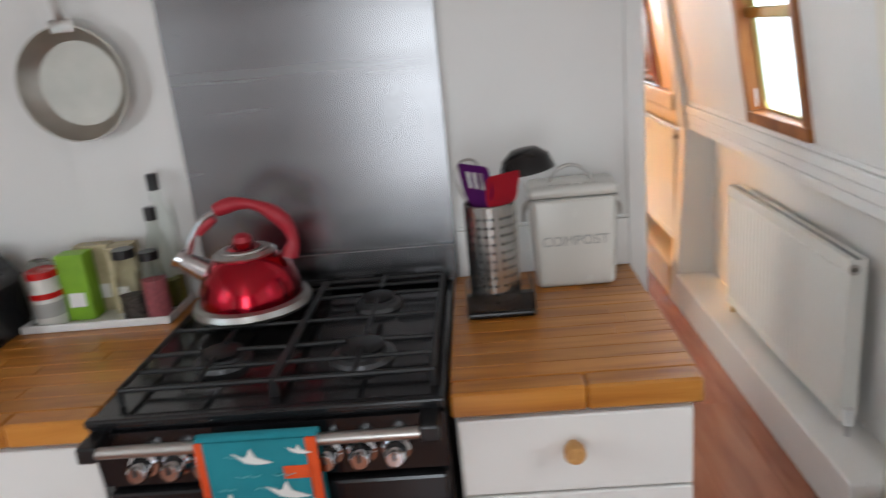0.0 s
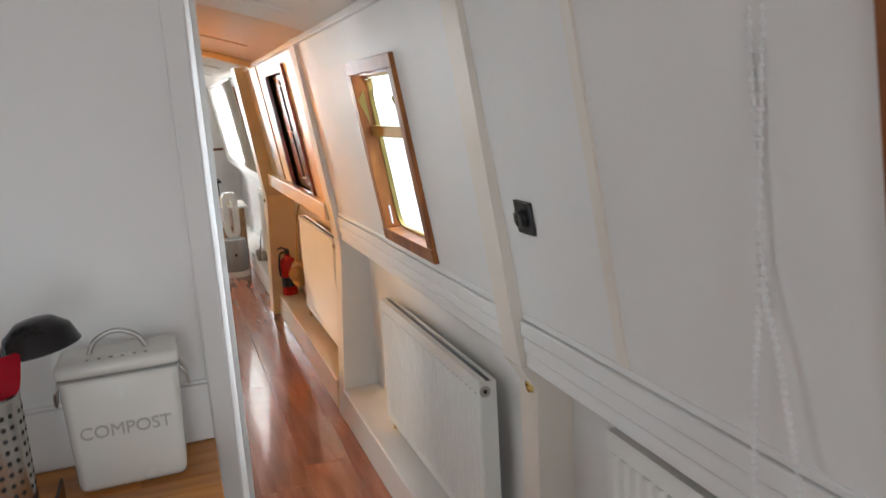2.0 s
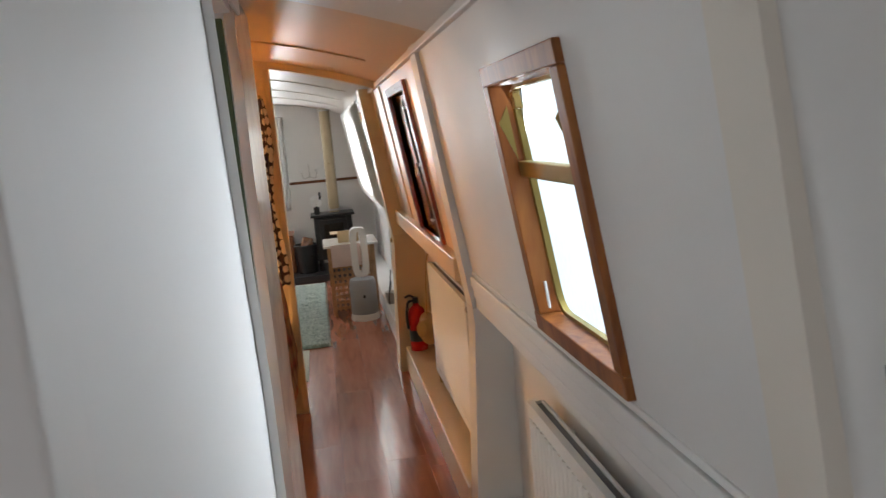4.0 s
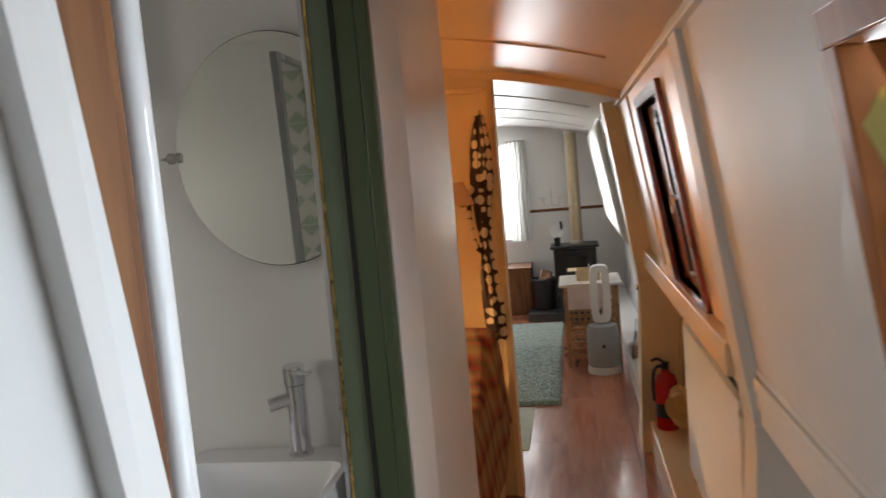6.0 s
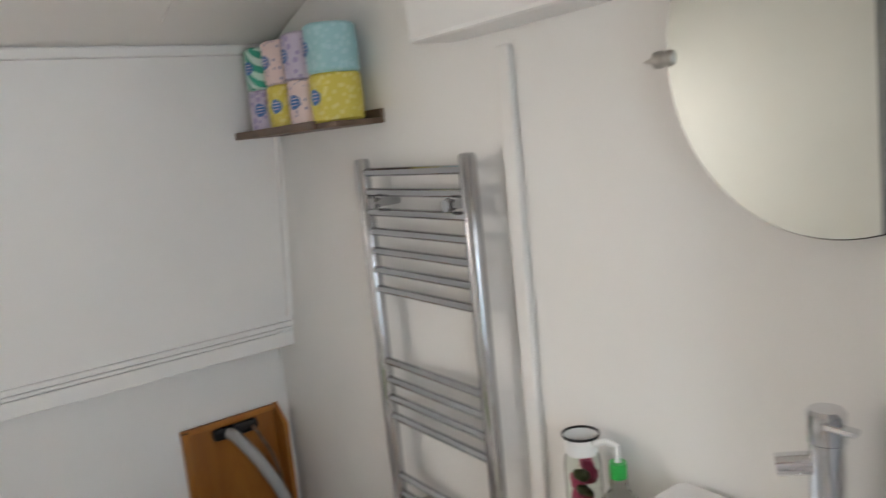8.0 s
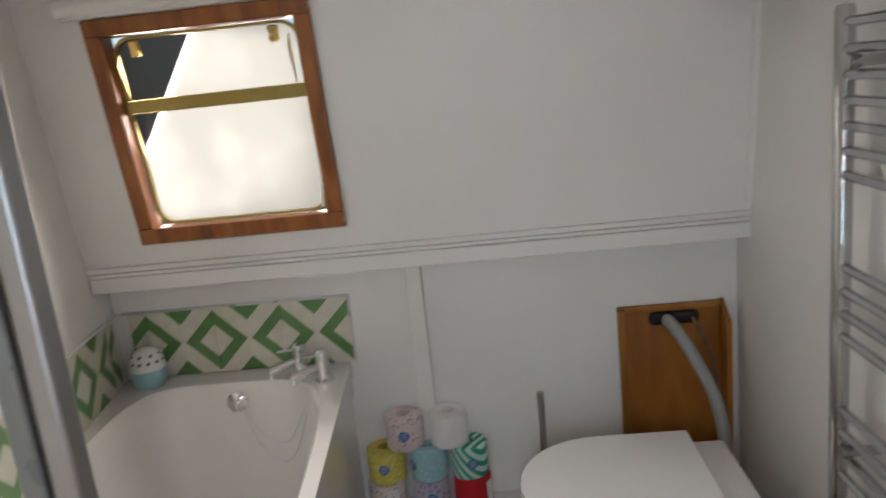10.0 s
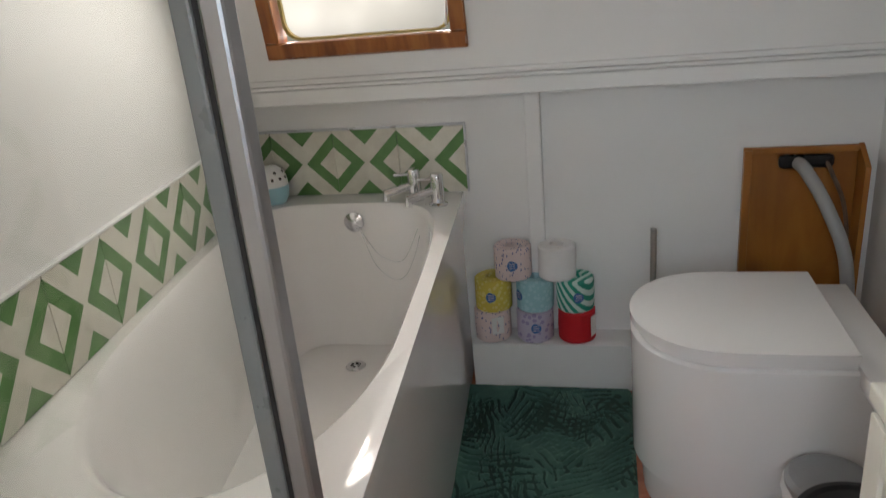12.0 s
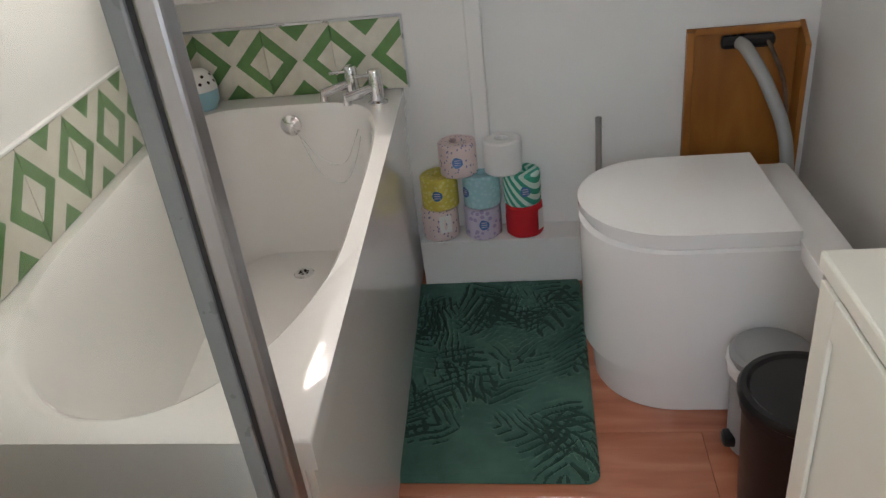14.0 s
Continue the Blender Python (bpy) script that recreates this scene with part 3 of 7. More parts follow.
b = prism([(side_x(1.02) - 0.008, 1.02), (side_x(1.71) - 0.008, 1.71), (side_x(1.71) + 0.01, 1.71), (side_x(1.02) + 0.01, 1.02)], 5.30, 5.335, 0, None, "y")
setting("bead_bedroom", b, CREAM, "narrow painted bead on the wall")
for nm, y0, y1, m in (("plinth_galley", Y0, 2.05, WHITE), ("plinth_corridor", 2.145, 3.86, WHITE), ("plinth_bedroom", 3.985, 5.9, CREAM), ("plinth_saloon", 6.08, Y1, WHITE)):
    setting(nm, box(1.075, 1.25, y0, y1, 0, 0.16, 0.006), m, "painted pipe boxing along the floor")
setting("plinth_bathroom", box(-1.47, -1.362, 2.50, 3.60, 0, 0.152, 0.004), WHITE, "white pipe boxing along the bathroom wall")
setting("stile_bathroom", box(-1.474, -1.440, 2.683, 2.728, 0.152, 0.902, 0.004), WHITE, "narrow white cover strip on the wall")
setting("trim_corner_bathroom", prism([(port_x(0.99) + 0.012, 0.99), (port_x(1.71) + 0.012, 1.71), (port_x(1.71) - 0.005, 1.71), (port_x(0.99) - 0.005, 0.99)], 3.585, 3.60, 0, None, "y"), WHITE, "small corner bead")
setting("trunking", box(-0.340, -0.304, 3.588, 3.60, 0, 1.60, 0.005), WHITE, "white pipe trunking up the wall")
# end post and lintel of the bedroom bulkhead
setting("post_bedroom", box(0.435, 0.468, 5.405, 5.485, 0, 1.845, 0.004), CREAM, "cream painted end post of the bulkhead")
xs2 = [-1.2 + 2.2 * k / 20 for k in range(21)]
setting("lintel_bedroom", prism([(x, roof_z(x) - 0.035) for x in xs2] + [(x, roof_z(x) + 0.004) for x in reversed(xs2)], 5.413, 5.478, axis="y"), CREAM, "shallow cream lintel under the ceiling")
setting("trim_bedroom_top", box(-1.2, 0.43, 5.406, 5.423, 1.80, 1.822, 0.003), CREAM, "narrow trim along the bulkhead")

# saloon end wall with its door light
SD = (-0.50, 0.235, 0.72, 1.74)
b = bmesh.new()
for x0, x1, z0, z1 in ((-1.5, SD[0], 0, 1.93), (SD[1], 1.3, 0, 1.93), (SD[0], SD[1], 0, SD[2]), (SD[0], SD[1], SD[3], 1.96)):
    box(x0, x1, Y1, Y1 + 0.05, z0, z1, 0, 1, b)
setting("wall_fore", b, WHITE, "white panelled end wall of the saloon")
setting("trim_dado_saloon", box(0.24, 1.1, Y1 - 0.014, Y1 + 0.001, 1.00, 1.03, 0.003), PINE, "thin wooden dado rail")


# ---- windows ----
def port_light(name, hole, sign, timber_mat, glass, label, hopper=True, pane_rim=GOLDALU, deep=0.05):
    """A boat window: hardwood surround, metal rim with round corners, a fixed pane and a tilting hopper above."""
    y0, y1, z0, z1 = hole
    lean = lambda z, d: (side_x(z) + d) if sign > 0 else 2 * MID - (side_x(z) + d)
    w = thing(name, label, "window")

    def bar(nm, ya, yb, za, zb, d0, d1, mat, parent=w, lab=""):
        b = bmesh.new()
        v = {}
        for i, y in enumerate((ya, yb)):
            for j, z in enumerate((za, zb)):
                for k, d in enumerate((d0, d1)):
                    v[i, j, k] = b.verts.new((lean(z, d), y, z))
        for f in (((0, 0, 0), (1, 0, 0), (1, 1, 0), (0, 1, 0)), ((0, 0, 1), (1, 0, 1), (1, 1, 1), (0, 1, 1)), ((0, 0, 0), (1, 0, 0), (1, 0, 1), (0, 0, 1)),
                  ((0, 1, 0), (1, 1, 0), (1, 1, 1), (0, 1, 1)), ((0, 0, 0), (0, 1, 0), (0, 1, 1), (0, 0, 1)), ((1, 0, 0), (1, 1, 0), (1, 1, 1), (1, 0, 1))):
            b.faces.new([v[c] for c in f])
        bmesh.ops.bevel(b, geom=b.edges[:], offset=0.003, segments=2, profile=0.5, affect="EDGES")
        return part(nm, b, mat, parent, lab, False)

    f = 0.042
    sur = bar("surround", y0 - 0.025, y1 + 0.025, z1 - 0.012, z1 + 0.028, -0.014, 0.05, timber_mat)
    bar("surround", y0 - 0.025, y1 + 0.025, z0 - 0.028, z0 + 0.014, -0.016, 0.05, timber_mat)
    bar("surround", y0 - 0.025, y0 + 0.016, z0 + 0.014, z1 - 0.012, -0.014, 0.05, timber_mat)
    bar("surround", y1 - 0.016, y1 + 0.025, z0 + 0.014, z1 - 0.012, -0.014, 0.05, timber_mat)
    zi0, zi1, yi0, yi1 = z0 + 0.016, z1 - 0.014, y0 + 0.018, y1 - 0.018
    rim = []
    rad = 0.045
    for cy, cz, a0 in ((yi1 - rad, zi1 - rad, 0), (yi0 + rad, zi1 - rad, 90), (yi0 + rad, zi0 + rad, 180), (yi1 - rad, zi0 + rad, 270)):
        for k in range(7):
            a = radians(a0 + 15 * k)
            rim.append((cy + rad * math.cos(a), cz + rad * math.sin(a)))
    b = bmesh.new()
    cyc, czc = (yi0 + yi1) / 2, (zi0 + zi1) / 2
    rings = []
    for s, d in ((1.0, 0.030), (1.0, 0.038), (0.972, 0.032), (0.972, 0.046)):
        rings.append([(lean(czc + (z - czc) * s, d), cyc + (y - cyc) * (1 - (1 - s) * (zi1 - zi0) / (yi1 - yi0)), czc + (z - czc) * s) for y, z in rim])
    part("rim", loft([rings[1], rings[0], rings[2], rings[3]], None, False, False), pane_rim, w, "gold coloured metal rim")
    zm = z0 + (z1 - z0) * 0.64
    if hopper:
        bar("glazing_bar", yi0, yi1, zm - 0.016, zm + 0.018, 0.014, 0.042, pane_rim, w, "gold coloured cross bar")
    b = bmesh.new()
    b.faces.new([b.verts.new((lean(z, 0.046), y, z)) for y, z in rim])
    ext = bmesh.ops.extrude_face_region(b, geom=b.faces[:])
    bmesh.ops.translate(b, verts=[v for v in ext["geom"] if isinstance(v, bmesh.types.BMVert)], vec=(0.004 * sign, 0, 0))
    pane = part("pane", b, glass, w, "obscured glass", False)
    pane.visible_shadow = False
    if hopper:
        for yy, s in ((yi0 + 0.02, 1), (yi1 - 0.02, -1)):
            b = bmesh.new()
            pts = [(0.012, zm + 0.02), (-0.012, zm + 0.10), (0.012, zm + 0.135)]
            lo = [b.verts.new((lean(z, d), yy, z)) for d, z in pts]
            hi = [b.verts.new((lean(z, d), yy + s * 0.003, z)) for d, z in pts]
            b.faces.new(lo), b.faces.new(hi)
            for k in range(3):
                b.faces.new((lo[k], lo[(k + 1) % 3], hi[(k + 1) % 3], hi[k]))
            part("draught_cheek", b, pane_rim, w, "brass coloured cheek plate", False)
        for yy in (yi0 + 0.06, yi1 - 0.06):
            bar("catch", yy - 0.012, yy + 0.012, zi1 - 0.05, zi1 - 0.012, 0.016, 0.032, BRASS)
        b = rod((lean(z0 + 0.04, 0.01), yi1 - 0.012, z0 + 0.03), (lean(z0 + 0.09, 0.012), yi1 - 0.006, z0 + 0.09), 0.0032, 10)
        part("stay", b, PLASTIC, w)
    return w


port_light("window_1", WIN_R, 1, SAPELE, OBSCURE, "boat window with varnished hardwood surround and obscured glass")
port_light("window_2", WIN_G, 1, SAPELE, OBSCURE, "boat window with varnished hardwood surround over the radiator")
port_light("window_3", WIN_B, -1, SAPELE, FROSTB, "bathroom window with hardwood surround and frosted glass")
port_light("window_4", WIN_P, -1, SAPELE, OBSCURE, "boat window with varnished hardwood surround by the worktop")
port_light("window_5", WIN_S, 1, SAPELE, FROST, "wide saloon window with hardwood surround", False)


def hatch(hole):
    """A closed hardwood shutter with bolts and a ring pull."""
    y0, y1, z0, z1 = hole
    w = thing("side_hatch", "closed red-stained hardwood shutter with metal bolts", "hatch")

    def slab(nm, ya, yb, za, zb, d0, d1, mat, lab=""):
        return part(nm, prism([(side_x(za) + d0, za), (side_x(zb) + d0, zb), (side_x(zb) + d1, zb), (side_x(za) + d1, za)], ya, yb, 0.003, None, "y"), mat, w, lab, False)

    slab("surround", y0 - 0.04, y1 + 0.04, z1, z1 + 0.035, -0.016, 0.05, REDWOOD)
    slab("surround", y0 - 0.04, y1 + 0.04, z0 - 0.035, z0, -0.016, 0.05, REDWOOD)
    slab("surround", y0 - 0.04, y0, z0, z1, -0.016, 0.05, REDWOOD)
    slab("surround", y1, y1 + 0.04, z0, z1, -0.016, 0.05, REDWOOD)
    ym = (y0 + y1) / 2
    for ya, yb in ((y0 + 0.004, ym - 0.002), (ym + 0.002, y1 - 0.004)):
        slab("leaf", ya, yb, z0 + 0.004, z1 - 0.004, 0.022, 0.045, LEAFW, "stained shutter leaf")
        slab("panel", ya + 0.05, yb - 0.05, z0 + 0.05, z1 - 0.05, 0.017, 0.024, LEAFW, "raised panel")
    for z in (z0 + 0.06, (z0 + z1) / 2, z1 - 0.06):
        part("bolt_guide", rod((side_x(z) + 0.012, ym - 0.016, z), (side_x(z) + 0.012, ym + 0.016, z), 0.007, 10), STEEL2, w)
    part("bolt", rod((side_x(z0 + 0.05) + 0.012, ym, z0 + 0.05), (side_x(z1 - 0.03) + 0.012, ym, z1 - 0.03), 0.005, 10), IRON, w, "dark upright bolt")
    z = (z0 + z1) / 2 - 0.02
    ring = [(side_x(z) - 0.004, ym - 0.02 + 0.025 * math.cos(a / 12 * 2 * math.pi), z + 0.025 * math.sin(a / 12 * 2 * math.pi)) for a in range(13)]
    part("ring_pull", tube(ring, 0.004, 8), STEEL2, w, "steel ring pull")


hatch(WIN_H)
bd = thing("door_window", "tall bright window in the saloon door", "window")
for x0, x1, z0, z1 in ((SD[0] - 0.03, SD[0] + 0.02, SD[2], SD[3]), (SD[1] - 0.02, SD[1] + 0.03, SD[2], SD[3]), (SD[0], SD[1], SD[2] - 0.03, SD[2] + 0.02), (SD[0], SD[1], SD[3] - 0.02, SD[3] + 0.03), (-0.15, -0.12, SD[2], SD[3])):
    part("sash", box(x0, x1, Y1 - 0.012, Y1 + 0.04, z0, z1, 0.003), GLOSS, bd, "", False)
pn = part("pane", box(SD[0], SD[1], Y1 + 0.018, Y1 + 0.022, SD[2], SD[3]), FROST, bd, "bright glass", False)
pn.visible_shadow = False


# ---- radiators ----
def radiator(y0, y1, z0, z1, label, mat, x=1.156, ribs=True, valve_y=None, bleed=True):
    """A panel radiator on the starboard wall, front at x, with its valve."""
    r = thing("radiator", label, "radiator", "radiators along the wall")
    n = int((y1 - y0) / 0.034)
    face = [(x + 0.004, y0)]
    if ribs:
        for k in range(n):
            yk, w = y0 + 0.008 + k * (y1 - y0 - 0.016) / n, (y1 - y0 - 0.016) / n
            face += [(x + 0.004, yk + 0.12 * w), (x - 0.003, yk + 0.32 * w), (x - 0.003, yk + 0.68 * w), (x + 0.004, yk + 0.88 * w)]
    face += [(x + 0.004, y1), (x + 0.022, y1), (x + 0.022, y0)]
    flat_ = [(x + 0.003, y0), (x + 0.003, y1), (x + 0.022, y1), (x + 0.022, y0)]
    part("panel", prism(face, z0 + 0.04, z1 - 0.04), mat, r, "", False)
    part("panel_edge", prism(flat_, z0, z0 + 0.0395, 0.003), mat, r, "", False)
    part("panel_edge", prism(flat_, z1 - 0.0395, z1, 0.003), mat, r, "", False)
    part("back_panel", box(x + 0.042, x + 0.052, y0, y1, z0, z1, 0.004), mat, r, "", False)
    b = bmesh.new()
    for k in range(int((y1 - y0) / 0.012)):
        yy = y0 + 0.012 + k * 0.012
        if yy < y1 - 0.012:
            box(x + 0.0235, x + 0.0405, yy, yy + 0.004, z1 - 0.012, z1 - 0.004, 0, 1, b)
    part("top_grille", b, GREYSTONE, r, "grey top grille", False)
    for ya, yb in ((y0 - 0.004, y0 - 0.0005), (y1 + 0.0005, y1 + 0.004)):
        part("side_cover", box(x + 0.006, x + 0.052, ya, yb, z0 + 0.02, z1 - 0.002, 0.001), mat, r, "", False)
    if bleed:
        part("bleed_plug", lathe([(0, 0), (0.016, 0), (0.016, -0.002), (0.010, -0.002), (0.010, -0.001), (0, -0.001)], 20, (x + 0.017, y0 - 0.0042, z1 - 0.030), "y"), STEEL2, r, "steel bleed fitting")
        part("bleed_slot", box(x + 0.012, x + 0.022, y0 - 0.0068, y0 - 0.0058, z1 - 0.036, z1 - 0.024, 0.0004, 1), DARKG, r, "", False)
    if valve_y is not None:
        v = part("valve", lathe([(0, 0), (0.016, 0), (0.017, 0.04), (0.013, 0.05), (0, 0.05)], 16, (x + 0.02, valve_y, z0 + 0.0)), PLASTIC, r, "white valve cap")
        part("tail_pipe", rod((x + 0.02, valve_y, 0.161), (x + 0.02, valve_y, z0), 0.008), CHROME, v)
        part("union", rod((x + 0.02, valve_y, z0 + 0.025), (x + 0.02, y0 + 0.01, z0 + 0.035), 0.007), CHROME, v)
    part("tail_pipe", rod((x + 0.02, y1 - 0.03, 0.161), (x + 0.02, y1 - 0.03, z0 + 0.01), 0.008), BRASS, r)
    for yb in (y0 + 0.12, y1 - 0.12):
        part("bracket", box(x + 0.052, 1.2495, yb - 0.015, yb + 0.015, z0 + 0.05, z1 - 0.05), mat, r, "", False)
    return r


radiator(2.395, 3.375, 0.20, 0.70, "white ribbed panel radiator under the corridor window", RADPAINT, valve_y=2.375)
radiator(0.35, 1.775, 0.20, 0.825, "wide white ribbed panel radiator in the galley", RADPAINT)
radiator(4.215, 5.185, 0.22, 0.80, "cream lit panel radiator by the bedroom wall", RADPAINT, valve_y=4.195, ribs=False)
radiator(6.45, 7.25, 0.20, 0.78, "white panel radiator in the saloon", RADPAINT)


# ---- galley ----
def knob(x, y, z, parent):
    part("knob", lathe([(0, 0), (0.008, 0), (0.008, -0.012), (0.0155, -0.016), (0.0165, -0.028), (0.013, -0.034), (0, -0.035)], 20, (x, y, z), "y"), BEECH, parent, "round beech knob")


def base_unit(x0, x1, label, rows, knobs):
    u = thing("base_cabinet", label, "cabinet", "galley base cabinets")
    part("body", box(x0, x1, 1.412, min(1.904, bath_wall(x0) - 0.03), 0.10, 0.868), SATIN, u, "", False)
    part("kickboard", box(x0, x1, 1.46, 1.48, 0.0, 0.10), SATIN, u, "", False)
    for (z0, z1), kx in zip(rows, knobs):
        d = part("drawer_front", box(x0 + 0.003, x1 - 0.003, 1.392, 1.4115, z0, z1, 0.003), SATIN, u, "", False)
        knob(kx, 1.392, (z0 + z1) / 2 + 0.015, d)
    return u


base_unit(0.105, 0.452, "white base cabinet with drawers and beech knobs", [(0.735, 0.862), (0.42, 0.731), (0.105, 0.416)], [0.274, 0.274, 0.274])
base_unit(-0.98, -0.440, "white base cabinet with a beech knob", [(0.105, 0.862)], [-0.497])
base_unit(-1.465, -0.983, "white base cabinet beside the cabin side", [(0.105, 0.862)], [-1.03])


def worktop(x0, x1, y0, y1, label):
    w = thing("worktop", label, "worktop")
    rnd = random.Random(int(x0 * 1000) % 997)
    strip = (y1 - y0) / 12
    for r in range(12):
        x = x0
        while x < x1 - 1e-4:
            n = min(x1, x + rnd.uniform(0.16, 0.42))
            if x1 - n < 0.06:
                n = x1
            ye = min(y0 + (r + 1) * strip - 0.0004, bath_wall(x) - 0.005)
            if ye > y0 + r * strip + 0.01:
                part("stave", box(x, n - 0.0004, y0 + r * strip, ye, 0.87, 0.91, 0.0012 if r else 0.004, 1), WORKTOP, w, "", False)
            x = n
    return w


worktop(0.100, 0.463, 1.387, 1.903, "oiled oak stave worktop beside the cooker")
worktop(-1.465, -0.437, 1.387, 1.903, "oiled oak stave worktop under the spice tray")

cooker = thing("cooker", "black enamel gas cooker with four burners and chrome knobs", "cooker")
part("body", box(-0.432, 0.094, 1.392, 1.88, 0.08, 0.895, 0.004), ENAMEL, cooker, "", False)
part("hob_plate", box(-0.434, 0.096, 1.372, 1.893, 0.896, 0.912, 0.005), ENAMEL, cooker, "glossy black hob plate", False)
part("hob_rim", box(-0.434, 0.096, 1.365, 1.385, 0.905, 0.918, 0.004), ENAMEL, cooker, "", False)
b = bmesh.new()
box(-0.428, 0.090, 1.862, 1.89, 0.912, 0.930, 0.004, 2, b)
vent = part("vent_strip", b, ENAMEL, cooker, "", False)
for k in range(5):
    part("slot", box(-0.40 + k * 0.09, -0.34 + k * 0.09, 1.870, 1.880, 0.9302, 0.9308), GREYSTONE, vent, "", False)
part("control_panel", prism([(1.368, 0.895), (1.392, 0.895), (1.392, 0.80), (1.378, 0.80)], -0.432, 0.094, 0.002, None, "x"), ENAMEL, cooker, "", False)
dr = part("oven_door", box(-0.426, 0.088, 1.370, 1.391, 0.42, 0.792, 0.006), ENAMEL, cooker, "black oven door", False)
part("oven_door", box(-0.426, 0.088, 1.370, 1.391, 0.11, 0.412, 0.006), ENAMEL, cooker, "black oven door", False)
rail = part("towel_rail", rod((-0.424, 1.335, 0.884), (0.080, 1.335, 0.884), 0.009, 18), STEEL2, cooker, "polished steel rail")
for x in (-0.417, 0.072):
    part("rail_bracket", box(x - 0.014, x + 0.014, 1.325, 1.380, 0.872, 0.898, 0.004), BLACKP, rail, "", False)
for x in (-0.358, -0.308, -0.260, -0.082, -0.032, 0.018):
    kb = part("control_knob", lathe([(0, 0), (0.022, 0), (0.022, -0.008), (0.017, -0.012), (0.0155, -0.032), (0.012, -0.036), (0, -0.036)], 24, (x, 1.372, 0.842), "y"), CHROME, cooker, "chrome control knob")
    part("pointer", box(x - 0.002, x + 0.002, 1.3335, 1.337, 0.842, 0.857), BLACKP, kb, "", False)
for bx, by, r in ((-0.285, 1.553, 0.038), (-0.045, 1.535, 0.042), (-0.045, 1.763, 0.034), (-0.290, 1.765, 0.036)):
    bn = part("burner", lathe([(0, 0.0), (r + 0.012, 0.0), (r + 0.010, 0.008), (r, 0.010), (r, 0.016), (0, 0.016)], 28, (bx, by, 0.912)), BURNER, cooker, "sooty grey gas burner")
    part("burner_cap", lathe([(0, 0), (r - 0.004, 0), (r - 0.003, 0.006), (r - 0.01, 0.009), (0, 0.010)], 28, (bx, by, 0.928)), IRON, bn)
for gx0, gx1 in ((-0.400, -0.166), (-0.160, 0.078)):
    b = bmesh.new()
    gz = 0.938
    ring = [(gx0, 1.42), (gx1, 1.42), (gx1, 1.848), (gx0, 1.848)]
    for p, q in zip(ring, ring[1:] + ring[:1]):
        rod((*p, gz), (*q, gz), 0.0045, 8, b)
    gm = (gx0 + gx1) / 2
    for gy in (1.480, 1.645, 1.810):
        rod((gx0, gy, gz), (gx1, gy, gz), 0.0038, 8, b)
    for cy in (1.54, 1.757):
        for a in (0, 90, 180, 270):
            ca, sa = math.cos(radians(a)), math.sin(radians(a))
            half = (gx1 - gx0) / 2 if a in (0, 180) else 0.11
            rod((gm + ca * half, cy + sa * half, gz), (gm + ca * 0.03, cy + sa * 0.03, gz + 0.002), 0.0042, 8, b)
    for px, py in ring:
        rod((px, py, 0.912), (px, py, gz), 0.005, 8, b)
    part("pan_support", b, IRON, cooker, "cast iron pan support")

# splashback
sp = thing("splashback", "brushed stainless steel splashback behind the cooker", "splashback")
part("sheet", box(-0.425, 0.108, 1.895, 1.9045, 0.935, 1.862, 0.001), STEEL, sp, "", False)
part("upstand", box(-0.425, 0.108, 1.884, 1.8945, 0.915, 0.99, 0.002), STEEL, sp, "brushed steel upstand", False)
setting("trim_bulkhead_joint", box(0.112, 0.462, 1.899, 1.9045, 1.012, 1.017), WHITE, "thin joint bead on the bulkhead")
setting("trim_bulkhead_lower", box(0.112, 0.462, 1.896, 1.9045, 0.912, 1.010, 0.001), WHITE, "white lower board of the bulkhead")

# tea towel over the rail
tt = thing("tea_towel", "teal tea towel with orange border hanging on the cooker rail", "tea towel")


def cloth_sheet(x0, x1, z0, z1, y, wave, bm=None, th=0.003):
    b = bmesh.new()
    nx, nz = 20, 18
    for side in (0, 1):
        vs = [[b.verts.new((x0 + (x1 - x0) * i / nx, y - side * th + wave * math.sin(9 * i / nx + 1.3 * j / nz) * (1 - j / nz), z0 + (z1 - z0) * j / nz)) for i in range(nx + 1)] for j in range(nz + 1)]
        for j in range(nz):
            for i in range(nx):
                b.faces.new((vs[j][i], vs[j][i + 1], vs[j + 1][i + 1], vs[j + 1][i]))
    return join(bm, b)


part("field", cloth_sheet(-0.245, -0.100, 0.56, 0.897, 1.322, 0.006), TEAL, tt, "teal printed cotton")
part("border", cloth_sheet(-0.257, -0.2452, 0.56, 0.897, 1.322, 0.006), ORANGE, tt, "orange border")
part("border", cloth_sheet(-0.0998, -0.084, 0.56, 0.897, 1.322, 0.006), ORANGE, tt, "orange border")
part("fold", tube([(-0.257, 1.335, 0.890), (-0.17, 1.335, 0.8905), (-0.084, 1.335, 0.890)], 0.0125, 14), TEAL, tt)
part("back_flap", cloth_sheet(-0.255, -0.086, 0.62, 0.892, 1.350, 0.003), TEAL, tt)
part("printed_band", cloth_sheet(-0.135, -0.0995, 0.835, 0.855, 1.3185, 0.0, None, 0.001), ORANGE, tt, "", False)
for bx, bz, s in ((-0.178, 0.868, 1.0), (-0.135, 0.812, 1.1), (-0.218, 0.800, 0.9), (-0.11, 0.878, 0.6), (-0.17, 0.72, 1.0), (-0.22, 0.68, 0.9)):
    wing = [(-0.028, 0.012), (-0.008, 0.004), (0.0, 0.018), (0.006, 0.004), (0.03, -0.006), (0.008, -0.008), (-0.01, -0.004)]
    part("printed_bird_shape", prism([(bx + u * s, bz + v * s) for u, v in wing], 1.3172, 1.3180, 0, None, "y"), CLOTHW, tt, "white print", False)

